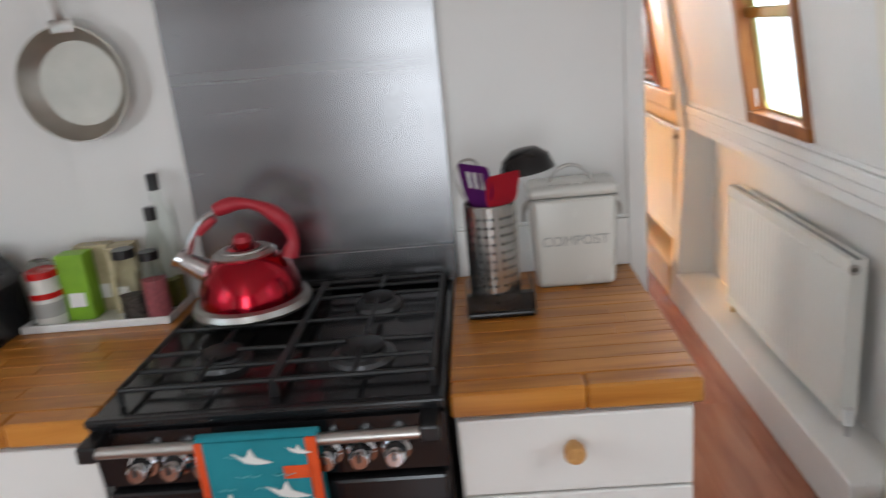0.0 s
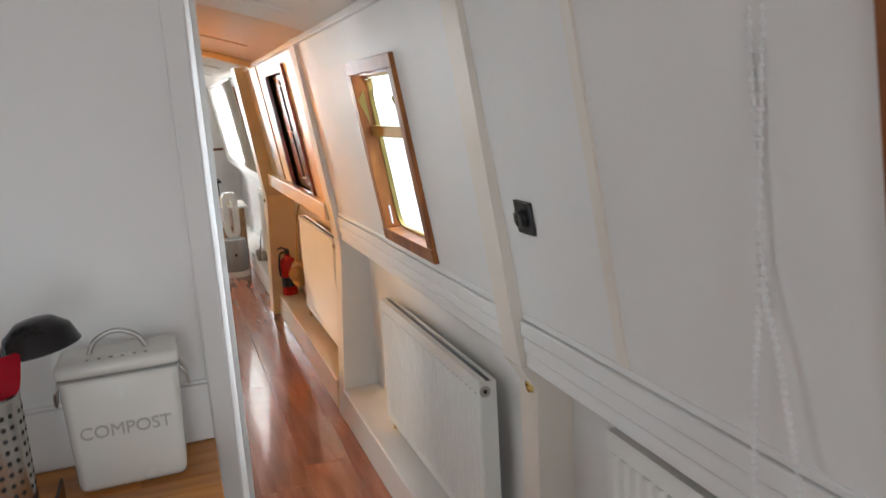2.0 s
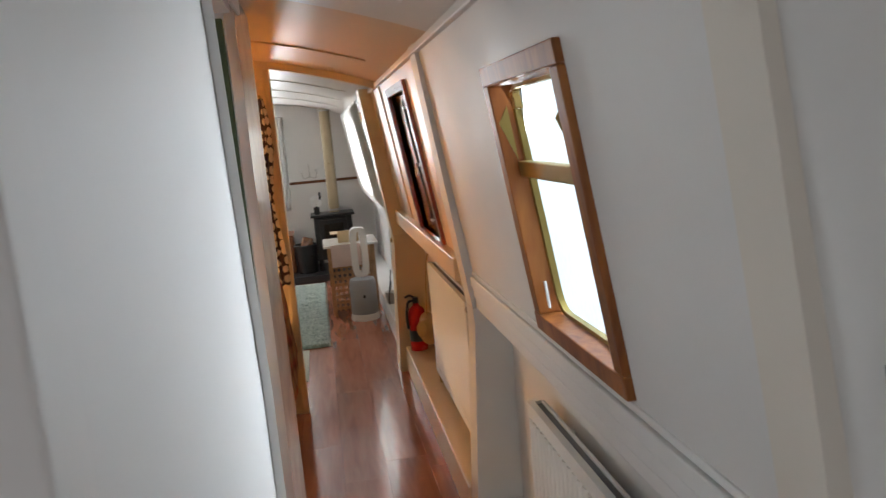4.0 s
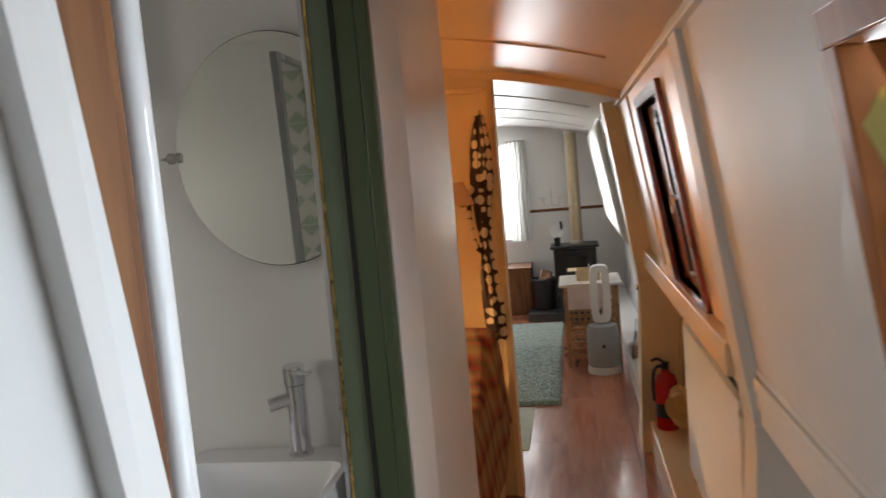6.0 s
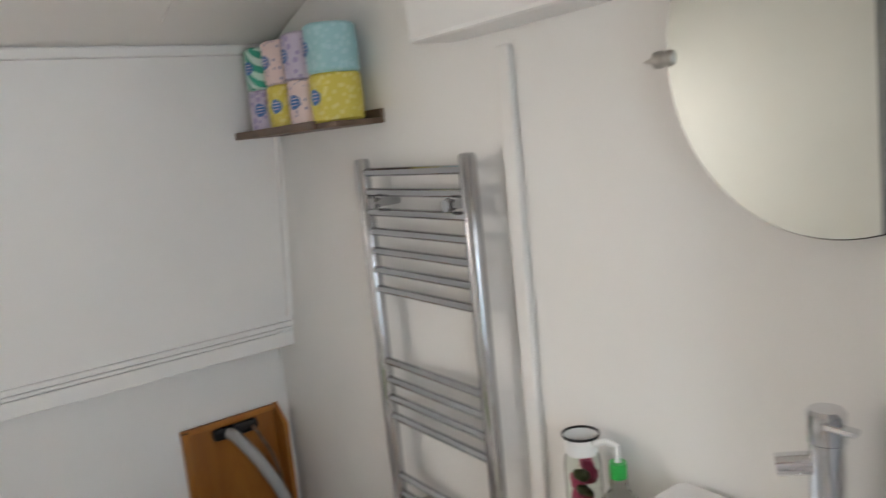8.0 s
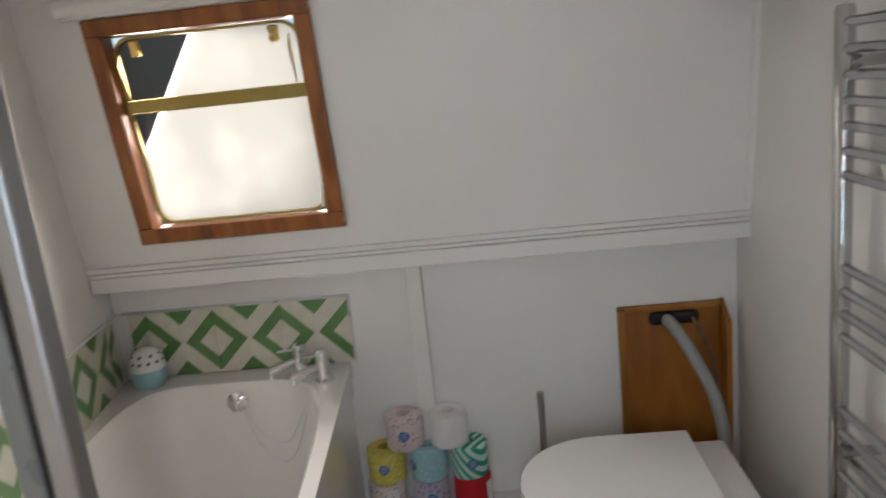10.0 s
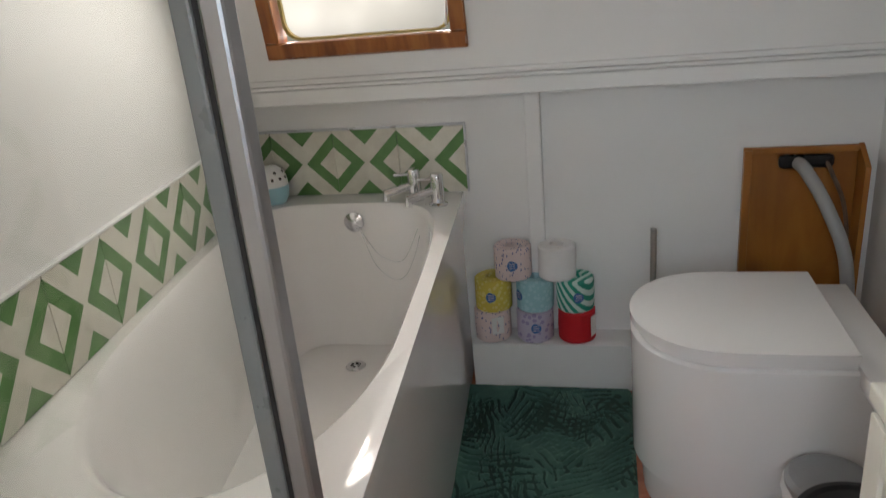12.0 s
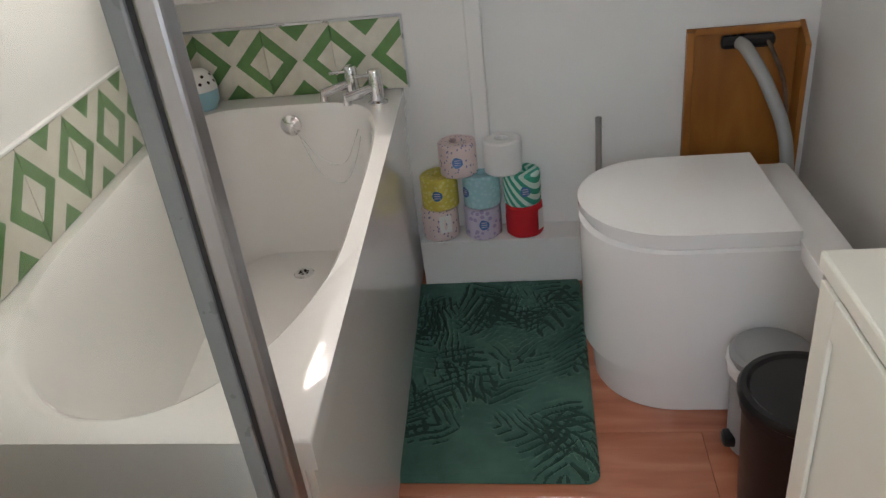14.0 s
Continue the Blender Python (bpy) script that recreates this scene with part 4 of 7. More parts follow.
for k, (bx, bz, ln) in enumerate(((-0.215, 0.874, 0.030), (-0.205, 0.842, 0.036), (-0.150, 0.842, 0.030), (-0.232, 0.822, 0.024), (-0.120, 0.800, 0.026), (-0.180, 0.822, 0.034), (-0.205, 0.770, 0.040), (-0.150, 0.762, 0.034))):
    wv = [(bx + ln * i / 6, 1.3172, bz + 0.0022 * math.sin(2.2 * i + k)) for i in range(7)]
    part("printed_ripple", tube(wv, 0.0007, 5), PALETEAL, tt, "pale printed ripple")

# kettle
kt = thing("kettle", "red enamel whistling kettle with chrome base and spout", "kettle", at=(-0.280, 1.735, 0.944))
part("body", lathe([(0, 0.004), (0.098, 0.004), (0.100, 0.020), (0.097, 0.05), (0.086, 0.085), (0.067, 0.112), (0.050, 0.124), (0, 0.161)], 48), REDE, kt, "glossy red body")
part("base_ring", lathe([(0.0, 0.0), (0.112, 0.0), (0.116, 0.008), (0.112, 0.020), (0.1005, 0.024)], 48), STEEL2, kt, "steel base ring")
part("collar", lathe([(0.056, 0.118), (0.060, 0.124), (0.052, 0.131), (0.044, 0.130)], 40), STEEL2, kt, "steel collar")
lid = part("lid", lathe([(0, 0.128), (0.046, 0.128), (0.044, 0.134), (0.018, 0.138), (0, 0.139)], 32), STEEL2, kt, "steel lid")
part("lid_knob", lathe([(0, 0.138), (0.012, 0.138), (0.018, 0.146), (0.016, 0.160), (0.008, 0.166), (0, 0.167)], 20), REDS, lid, "red knob")
part("spout", tube(smooth_path([(-0.072, 0, 0.085), (-0.100, 0, 0.108), (-0.122, 0, 0.125)], 5), lambda u: 0.026 - 0.008 * u, 16), CHROME, kt, "chrome spout")
part("whistle", rod((-0.118, 0, 0.122), (-0.128, 0, 0.130), 0.021, 18), CHROME, kt)
part("trigger_arm", tube(smooth_path([(-0.108, 0, 0.128), (-0.092, 0, 0.17), (-0.065, 0, 0.205), (-0.030, 0, 0.222)], 6), 0.008, 12), CHROME, kt, "chrome arm")
part("handle", tube(smooth_path([(-0.04, 0, 0.222), (0.0, 0, 0.232), (0.045, 0, 0.220), (0.082, 0, 0.185), (0.096, 0, 0.140), (0.084, 0, 0.105)], 6), lambda u: 0.0135 + 0.003 * math.sin(14 * u), 14, None, 1.1), REDS, kt, "red soft handle")
part("trigger", tube(smooth_path([(-0.045, 0, 0.205), (-0.07, 0, 0.185), (-0.08, 0, 0.175)], 4), 0.009, 10), REDS, kt)
kt.rotation_euler[2] = radians(6)
kt.scale = (0.97, 0.97, 0.86)

# frying pan on the wall
fp = thing("frying_pan", "shiny steel frying pan hung on the wall by its handle", "frying pan")
part("pan", lathe([(0, 0.0), (0.082, 0.0), (0.096, -0.012), (0.108, -0.034), (0.111, -0.034), (0.099, -0.010), (0.084, 0.004), (0, 0.004)], 56, (-0.600, 1.895, 1.377), "y"), PANSTEEL, fp, "polished pan")
part("handle", tube(smooth_path([(-0.595, 1.868, 1.485), (-0.593, 1.852, 1.54), (-0.591, 1.862, 1.66)], 6), 0.009, 10, None, 0.5), STEEL2, fp, "flat steel handle")
part("fixing", box(-0.618, -0.572, 1.858, 1.866, 1.472, 1.498, 0.004), STEEL2, fp)
part("hook", tube(smooth_path([(-0.591, 1.903, 1.665), (-0.591, 1.875, 1.66), (-0.591, 1.866, 1.645)], 5), 0.003, 8), STEEL2, fp)

# compost tin
ct = thing("compost_tin", "cream enamel compost tin with lid and wire handles", "storage tin")
b = box(0.258, 0.422, 1.782, 1.878, 0.9105, 1.092, 0.014, 4)
for v in b.verts:
    k = 1 - 0.07 * (1.092 - v.co.z) / 0.18
    v.co.x, v.co.y = 0.340 + (v.co.x - 0.340) * k, 1.830 + (v.co.y - 1.830) * k
part("body", b, TINENAMEL, ct)
# Grey strip stands in for the shadow line below the lid.
part("lid_shade_strip", box(0.2575, 0.4225, 1.7815, 1.8785, 1.0868, 1.0896, 0.001, 1), LEAD, ct, "grey strip coloured as the shade under the lid", False)
tl = part("lid", box(0.255, 0.425, 1.779, 1.881, 1.090, 1.112, 0.010, 3), TINENAMEL, ct, "cream lid")
part("lid_handle", tube(smooth_path([(0.300, 1.83, 1.112), (0.312, 1.83, 1.132), (0.340, 1.83, 1.143), (0.368, 1.83, 1.132), (0.380, 1.83, 1.112)], 6), 0.0038, 10), STEEL2, tl, "wire handle")
for k in range(6):
    part("vent_hole", lathe([(0, 0), (0.003, 0), (0, 0.0004)], 10, (0.30 + 0.016 * k, 1.80, 1.112)), DARKG, tl, "", False)
for x, s in ((0.257, -1), (0.4235, 1)):
    part("side_handle", tube(smooth_path([(x, 1.815, 1.075), (x + s * 0.008, 1.815, 1.062), (x + s * 0.010, 1.83, 1.04), (x + s * 0.008, 1.845, 1.062), (x, 1.845, 1.075)], 5), 0.0028, 8), STEEL2, ct)
b = words("COMPOST", 0.027)
b.transform(Matrix.Translation((0.340, 1.7828, 1.005)) @ Matrix.Rotation(radians(90), 4, "X"))
part("lettering", b, LEAD, ct, "grey lettering", False)

# utensils
ks = thing("kitchen_scales", "flat black kitchen scales on the worktop", "scales")
part("plate", box(0.128, 0.250, 1.655, 1.765, 0.9105, 0.924, 0.006, 3), BLACKP, ks, "", False)
for x0, x1, y0, y1 in ((0.128, 0.250, 1.655, 1.659), (0.246, 0.250, 1.6595, 1.765), (0.128, 0.132, 1.6595, 1.765)):
    part("raised_edge", box(x0, x1, y0, y1, 0.9245, 0.956, 0.0015), SMOKED, ks, "smoked clear edge", False)
uh = thing("utensil_pot", "perforated stainless steel utensil pot", "utensil holder")
part("cylinder", lathe([(0, 0.0), (0.046, 0.0), (0.046, 0.188), (0.044, 0.190), (0.0435, 0.188), (0.0435, 0.004), (0, 0.004)], 48, (0.182, 1.705, 0.9245)), POTSTEEL, uh)
b = bmesh.new()
for r in range(11):
    for k in range(21):
        a = 2 * math.pi * (k // 3) / 7 + radians(15) * (k % 3 - 1) - 0.9
        c = Vector((0.182 + 0.0462 * math.cos(a), 1.705 + 0.0462 * math.sin(a), 0.940 + 0.0152 * r))
        t = Vector((-math.sin(a), math.cos(a), 0))
        b.faces.new([b.verts.new(c + 0.0033 * (math.cos(j * math.pi / 4) * t + math.sin(j * math.pi / 4) * Vector((0, 0, 1)))) for j in range(8)])
tagged(part("perforation", b, DARKG, uh, "rows of round holes", False), kind="stuff")


def spatula(name, label, mat, base, top, w, h, slots=False, tilt=0.0):
    s = thing(name, label, "utensil")
    part("shaft", rod(base, top, 0.005, 10), mat, s)
    d = (Vector(top) - Vector(base)).normalized()
    b = bmesh.new()
    cols = [-0.5, -0.5, -0.26, -0.15, -0.055, 0.055, 0.15, 0.26, 0.5, 0.5] if slots else [-0.5, -0.25, 0.25, 0.5]
    rows_z = [0.0, 0.16, 0.32, 0.48, 0.84, 0.95, 1.0]
    wide = [0.30, 0.62, 0.92, 1.0, 1.04, 1.0, 0.86]
    if slots:
        cols = cols[1:-1]
    g = {(i, j): b.verts.new((u * w * f, 0.004 * math.sin(3 * z), z * h)) for i, u in enumerate(cols) for j, (z, f) in enumerate(zip(rows_z, wide))}
    for i in range(len(cols) - 1):
        for j in range(len(rows_z) - 1):
            if not (slots and i in (1, 3, 5) and j == 3):
                b.faces.new((g[i, j], g[i + 1, j], g[i + 1, j + 1], g[i, j + 1]))
    bmesh.ops.solidify(b, geom=b.faces[:], thickness=0.006)
    b.transform(Matrix.Translation(top) @ d.to_track_quat("Z", "Y").to_matrix().to_4x4() @ Matrix.Rotation(tilt, 4, "Z"))
    part("blade", b, mat, s, "", False)
    return s


spatula("slotted_spatula", "purple slotted silicone spatula in the pot", PURPLE, (0.175, 1.700, 0.935), (0.163, 1.690, 1.100), 0.080, 0.086, True)
spatula("spatula", "bright red silicone spatula in the pot", CRIMSON, (0.190, 1.698, 0.935), (0.204, 1.680, 1.094), 0.072, 0.076)
ld = thing("ladle", "black plastic ladle standing in the pot", "utensil")
part("shaft", tube(smooth_path([(0.180, 1.715, 0.935), (0.200, 1.735, 1.10), (0.214, 1.742, 1.165)], 5), 0.0055, 10), BLACKP, ld)
b = lathe([(0, 0.0), (0.024, 0.003), (0.042, 0.018), (0.050, 0.042), (0.048, 0.042), (0.040, 0.020), (0.022, 0.006), (0, 0.003)], 28)
b.transform(Matrix.Translation((0.250, 1.745, 1.198)) @ Matrix.Rotation(radians(172), 4, "Y"))
part("bowl", b, BLACKP, ld)
wl = thing("whisk", "steel wire whisk loop standing in the pot", "utensil")
part("shaft", rod((0.165, 1.725, 0.935), (0.152, 1.735, 1.09), 0.005, 10), STEEL2, wl)
part("loop", tube(smooth_path([(0.150, 1.735, 1.09), (0.126, 1.74, 1.15), (0.135, 1.745, 1.18), (0.160, 1.745, 1.182), (0.172, 1.742, 1.15), (0.155, 1.736, 1.09)], 6), 0.0025, 8), STEEL2, wl)

# spice tray and jars
tr = thing("tray", "pale grey plastic tray holding spices and bottles", "tray")
b = box(-0.765, -0.458, 1.755, 1.890, 0.9105, 0.916, 0.003)
for x0, x1, y0, y1 in ((-0.765, -0.458, 1.755, 1.761), (-0.765, -0.458, 1.884, 1.890), (-0.765, -0.759, 1.755, 1.890), (-0.464, -0.458, 1.755, 1.890)):
    box(x0, x1, y0, y1, 0.912, 0.927, 0.003, 2, b)
part("pan", b, PLASTIC, tr, "", False)


def bottle(name, label, x, y, r, h, glass, fill, cap, neck=0.35, fillh=0.5, z=0.9165, capr=None):
    bo = thing(name, label, "bottle")
    rn = r * neck
    part("glass", lathe([(0, 0), (r * 0.95, 0), (r, 0.004), (r, h * 0.62), (r * 0.85, h * 0.70), (rn, h * 0.80), (rn, h * 0.93), (0, h * 0.93)], 24, (x, y, z)), glass, bo)
    if fill:
        part("contents", lathe([(0, 0.003), (r * 0.9, 0.003), (r * 0.9, h * fillh), (0, h * fillh)], 20, (x, y, z)), fill, bo)
    cr = capr or rn * 1.15
    part("cap", lathe([(0, h * 0.88), (cr, h * 0.88), (cr, h), (0, h)], 20, (x, y, z)), cap, bo)
    return bo


OIL = paint("olive_oil", (0.28, 0.26, 0.05), 0.2, 0.05, 8, 0, 10)
PINKSALT = paint("pink_salt", (0.62, 0.17, 0.20), 0.8, 0.25, 120, 0.3, 200)
PEPPER = paint("mixed_pepper", (0.16, 0.14, 0.13), 0.8, 0.8, 160, 0.3, 200)
BOXGREEN = paint("green_carton", (0.23, 0.46, 0.02), 0.45, 0.25, 16, 0.02, 80)
BOXMIX = paint("printed_carton", (0.50, 0.43, 0.26), 0.5, 0.4, 18, 0.02, 80)
bottle("oil_bottle", "tall clear oil bottle with black cap", -0.486, 1.866, 0.024, 0.275, BOTTLE, OIL, BLACKP, 0.42, 0.2)
bottle("oil_bottle", "shorter clear bottle with black cap", -0.482, 1.818, 0.021, 0.218, BOTTLE, None, BLACKP, 0.5)
bottle("pepper_grinder", "clear pepper grinder with black top", -0.540, 1.790, 0.024, 0.145, BOTTLE, PEPPER, BLACKP, 0.8, 0.35)
bottle("salt_grinder", "clear grinder of pink salt with black top", -0.488, 1.786, 0.024, 0.138, BOTTLE, PINKSALT, BLACKP, 0.7, 0.58)
bottle("spice_jar", "small printed jar with red lid", -0.716, 1.795, 0.031, 0.115, TINENAMEL, None, REDP, 0.9, 0.5, capr=0.030)
sj = bpy.data.objects["spice_jar"]
part("label_band", lathe([(0.0314, 0.022), (0.0314, 0.052)], 28, (-0.716, 1.795, 0.9165)), LEAD, sj, "grey printed band")
part("red_band", lathe([(0.0315, 0.060), (0.0315, 0.072)], 28, (-0.716, 1.795, 0.9165)), REDP, sj, "red band")
for x0, x1, y0, y1, h, m, lab in ((-0.688, -0.630, 1.800, 1.842, 0.138, BOXGREEN, "bright green tea carton"), (-0.675, -0.600, 1.848, 1.882, 0.142, BOXMIX, "printed food carton behind the grinders"), (-0.595, -0.548, 1.822, 1.876, 0.140, BOXMIX, "printed food carton beside the oil bottles")):
    bx = thing("carton", lab, "carton")
    part("carton_body", box(x0, x1, y0, y1, 0.9165, 0.9165 + h, 0.0015), m, bx, "", False)
    part("printed_label", box(x0 + 0.012, x1 - 0.012, y0 - 0.0008, y0 + 0.0005, 0.945, 0.975), PAPER, bx, "", False)
tm = thing("toaster", "black toaster corner on the oak worktop", "toaster")
part("body", prism([(-1.02, 0.9105), (-0.772, 0.9105), (-0.775, 1.01), (-0.82, 1.075), (-1.02, 1.075)], 1.66, 1.83, 0.008, None, "y"), BLACKP, tm, "", False)
part("badge", box(-0.84, -0.80, 1.657, 1.6605, 0.945, 0.952), STEEL2, tm, "", False)
fb = thing("storage_bag", "crumpled clear food bag behind the cartons", "bag")
b = lathe([(0, 0), (0.05, 0.0), (0.062, 0.05), (0.045, 0.10), (0.02, 0.125), (0, 0.12)], 18, (-0.735, 1.828, 0.9165))
for v in b.verts:
    v.co += 0.010 * noise.noise_vector(v.co * 30)
part("bag", b, BOTTLE, fb)

# switch, hook and blind cord on the leaning side
sw = thing("dimmer_switch", "black square dimmer switch on the cabin side", "switch")
ang = math.atan(0.163)
b = box(-0.004, 0.006, -0.034, 0.034, -0.034, 0.034, 0.003)
b.transform(Matrix.Translation((side_x(1.215) - 0.004, 1.948, 1.215)) @ Matrix.Rotation(-ang, 4, "Y"))
part("plate", b, BLACKP, sw, "", False)
b = lathe([(0, 0), (0.019, 0), (0.017, -0.012), (0, -0.013)], 24, (0, 0, 0), "x")
b.transform(Matrix.Translation((side_x(1.215) - 0.008, 1.948, 1.215)) @ Matrix.Rotation(-ang, 4, "Y"))
part("dial", b, BLACKP, sw)
for nm, yy, zz, xx in (("cup_hook", 2.085, 0.80, 1.157), ("cup_hook", 5.985, 0.82, 1.060)):
    ho = thing(nm, "small round brass fitting on the painted rib", "hook")
    part("rose", lathe([(0, 0.002), (0.016, 0.002), (0.014, -0.006), (0.007, -0.008), (0.007, -0.003), (0, -0.003)], 20, (xx, yy, zz), "x"), BRASS, ho)
cord = thing("blind_cord", "white beaded blind cord hanging in a loop", "blind cord")
left = smooth_path([(1.03, 1.318, 1.70), (1.045, 1.308, 1.5), (1.062, 1.302, 1.27), (1.075, 1.318, 1.10), (1.082, 1.320, 0.95), (1.085, 1.300, 0.885)], 30)
right = smooth_path([(1.03, 1.285, 1.70), (1.045, 1.290, 1.5), (1.060, 1.300, 1.27), (1.075, 1.272, 1.10), (1.082, 1.244, 0.95), (1.085, 1.250, 0.892), (1.085, 1.275, 0.876), (1.085, 1.300, 0.885)], 30)
for line in (left, right):
    b = tube(line, 0.0019, 6)
    run, last = 0.0, line[0]
    for p in line:
        if (p - last).length > 0.0095:
            bmesh.ops.create_icosphere(b, subdivisions=1, radius=0.0050, matrix=Matrix.Translation(p))
            last = p
    part("bead_chain", b, PLASTIC, cord)
part("cleat", box(1.095, 1.122, 1.228, 1.242, 0.868, 0.886, 0.004), BOTTLE, cord, "clear cord cleat", False)
rb = thing("roller_blind", "rolled white blind over the galley window", "blind")
part("roll", rod((side_x(1.66) - 0.035, 0.5, 1.66), (side_x(1.66) - 0.035, 1.33, 1.66), 0.022, 24), CLOTHW, rb)
for y in (0.5, 1.335):
    part("bracket", box(side_x(1.66) - 0.06, side_x(1.66), y - 0.005, y + 0.004, 1.63, 1.69, 0.003), PLASTIC, rb, "", False)


# ---- bathroom ----
bath = thing("bath", "white acrylic bath with panels, fitted across the boat", "bath")
XB0, XB1, ZR = -1.468, -0.045, 0.605


def bath_y(x):
    """The rim's outer edge, wider towards the head."""
    return 2.492 + (2.606 - 2.492) * (x - XB0) / (XB1 - XB0)


def basin_ring(inset, z, n=64, push=0.0):
    """A ring with a half-round head and a squarer tap end, following the bath's taper."""
    x0, xm, x1 = XB0 + 0.094 + inset * 0.55 + push, -0.56, XB1 - 0.036 - inset * 1.9
    out = []
    for k in range(n):
        a = 2 * math.pi * k / n
        c, s = math.cos(a), math.sin(a)
        x = xm + c ** 0.98 * (x1 - xm) if c > 0 else xm - abs(c) ** 0.42 * (xm - x0)
        v = math.copysign(abs(s) ** (0.92 if c > 0 else 0.42), s)
        lo, hi = bath_wall(x) + 0.036 + inset * 0.7, bath_y(x) - 0.034 - inset * 0.7
        out.append((x, (lo + hi) / 2 + v * (hi - lo) / 2, z))
    return out


inner = [basin_ring(0.0, ZR), basin_ring(0.006, ZR - 0.004), basin_ring(0.016, ZR - 0.02), basin_ring(0.03, ZR - 0.12), basin_ring(0.05, ZR - 0.25), basin_ring(0.07, ZR - 0.36), basin_ring(0.09, ZR - 0.415), basin_ring(0.115, ZR - 0.436), basin_ring(0.16, ZR - 0.440)]
b = loft(inner, None, False, True)
b.verts.ensure_lookup_table()
n = 64
outer = []
for k in range(n):
    c, s_ = math.cos(2 * math.pi * k / n), math.sin(2 * math.pi * k / n)
    q = max(abs(c), abs(s_))
    x = (XB0 + XB1) / 2 + c / q * (XB1 - XB0) / 2
    lo, hi = bath_wall(x) + 0.002, bath_y(x)
    outer.append((x, (lo + hi) / 2 + s_ / q * (hi - lo) / 2))
top = [b.verts.new((x, y, ZR)) for x, y in outer]
low = [b.verts.new((x, y, ZR - 0.045)) for x, y in outer]
first = b.verts[:n]
for k in range(n):
    m = (k + 1) % n
    b.faces.new((first[k], first[m], top[m], top[k]))
    b.faces.new((top[k], top[m], low[m], low[k]))
bmesh.ops.bevel(b, geom=[e for e in b.edges if all(v in top for v in e.verts)], offset=0.007, segments=3, profile=0.5, affect="EDGES")
part("tub", b, ACRYLIC, bath, "glossy white tub")
part("side_panel", prism([(XB0, 2.478), (XB1 - 0.02, 2.585), (XB1 - 0.02, 2.567), (XB0, 2.460)], 0.004, ZR - 0.046, 0.003), ACRYLIC, bath, "", False)
part("panel_lip", prism([(XB0, 2.486), (XB1 - 0.012, 2.595), (XB1 - 0.012, 2.58), (XB0, 2.470)], 0.50, ZR - 0.046, 0.004), ACRYLIC, bath, "", False)
part("end_panel", box(XB1 - 0.02, XB1 - 0.004, 2.03, 2.585, 0.004, ZR - 0.046, 0.003), ACRYLIC, bath, "", False)
part("drain", lathe([(0, 0.002), (0.012, 0.002), (0.014, 0.0045), (0.026, 0.0045), (0.030, 0.0)], 28, (-1.185, 2.185, ZR - 0.4395)), CHROME, bath, "chrome drain")
for a in range(6):
    part("drain_slot", lathe([(0, 0), (0.004, 0), (0, 0.0006)], 10, (-1.185 + 0.012 * math.cos(a * 1.047), 2.185 + 0.012 * math.sin(a * 1.047), ZR - 0.4345)), DARKG, bath, "", False)
ov = part("overflow", lathe([(0, 0), (0.030, 0), (0.030, 0.006), (0.022, 0.010), (0.014, 0.016), (0, 0.018)], 28, (-1.356, 2.178, 0.553), "x"), CHROME, bath, "chrome overflow plate")
chain = smooth_path([(-1.342, 2.198, 0.530), (-1.31, 2.26, 0.465), (-1.29, 2.33, 0.455), (-1.31, 2.37, 0.52), (-1.345, 2.402, 0.607)], 10)
part("chain", tube(chain, 0.0010, 6), CHROME, ov)
part("chain", tube(smooth_path([(-1.342, 2.198, 0.527), (-1.305, 2.25, 0.43), (-1.28, 2.32, 0.40), (-1.29, 2.365, 0.46), (-1.335, 2.408, 0.607)], 10), 0.0010, 6), CHROME, ov)


def bath_tap(y, x=-1.385):
    t = thing("bath_tap", "chrome pillar tap on the bath rim", "tap", "bath taps")
    part("pillar", lathe([(0, 0), (0.027, 0), (0.027, 0.005), (0.019, 0.010), (0.0185, 0.085), (0.015, 0.092), (0, 0.092)], 28, (x, y, ZR)), CHROME, t)
    part("spout", rod((x, y, ZR + 0.045), (x + 0.040, y - 0.080, ZR + 0.030), 0.0125, 18), CHROME, t)
    part("nozzle", rod((x + 0.036, y - 0.073, ZR + 0.036), (x + 0.038, y - 0.076, ZR + 0.010), 0.011, 16), CHROME, t)
    part("lever", rod((x + 0.005, y - 0.002, ZR + 0.078), (x + 0.027, y - 0.052, ZR + 0.082), 0.0045, 12), CHROME, t)


bath_tap(2.442, -1.338)
bath_tap(2.362, -1.395)

# patterned tiles
TILE, nt, bs = nodes_of("green_patterned_tile")
tc = nt.nodes.new("ShaderNodeTexCoord")
sep = nt.nodes.new("ShaderNodeSeparateXYZ")
nt.links.new(tc.outputs["Object"], sep.inputs[0])


def calc(op, a, b_=None):
    m = nt.nodes.new("ShaderNodeMath")
    m.operation = op
    for k, v in enumerate((a, b_)):
        if v is None:
            continue
        if isinstance(v, (int, float)):
            m.inputs[k].default_value = v
        else:
            nt.links.new(v, m.inputs[k])
    return m.outputs[0]


au = calc("ABSOLUTE", calc("DIVIDE", sep.outputs[0], 0.2))
av = calc("ABSOLUTE", calc("DIVIDE", sep.outputs[1], 0.2))
d = calc("ADD", calc("SUBTRACT", 0.5, au), av)
tri = calc("ADD", au, calc("SUBTRACT", 0.5, av))
ringm = calc("MULTIPLY", calc("GREATER_THAN", d, 0.25), calc("LESS_THAN", d, 0.465))
mask = calc("MAXIMUM", ringm, calc("LESS_THAN", tri, 0.225))
mix = nt.nodes.new("ShaderNodeMix")
mix.data_type = "RGBA"
nt.links.new(mask, mix.inputs[0])
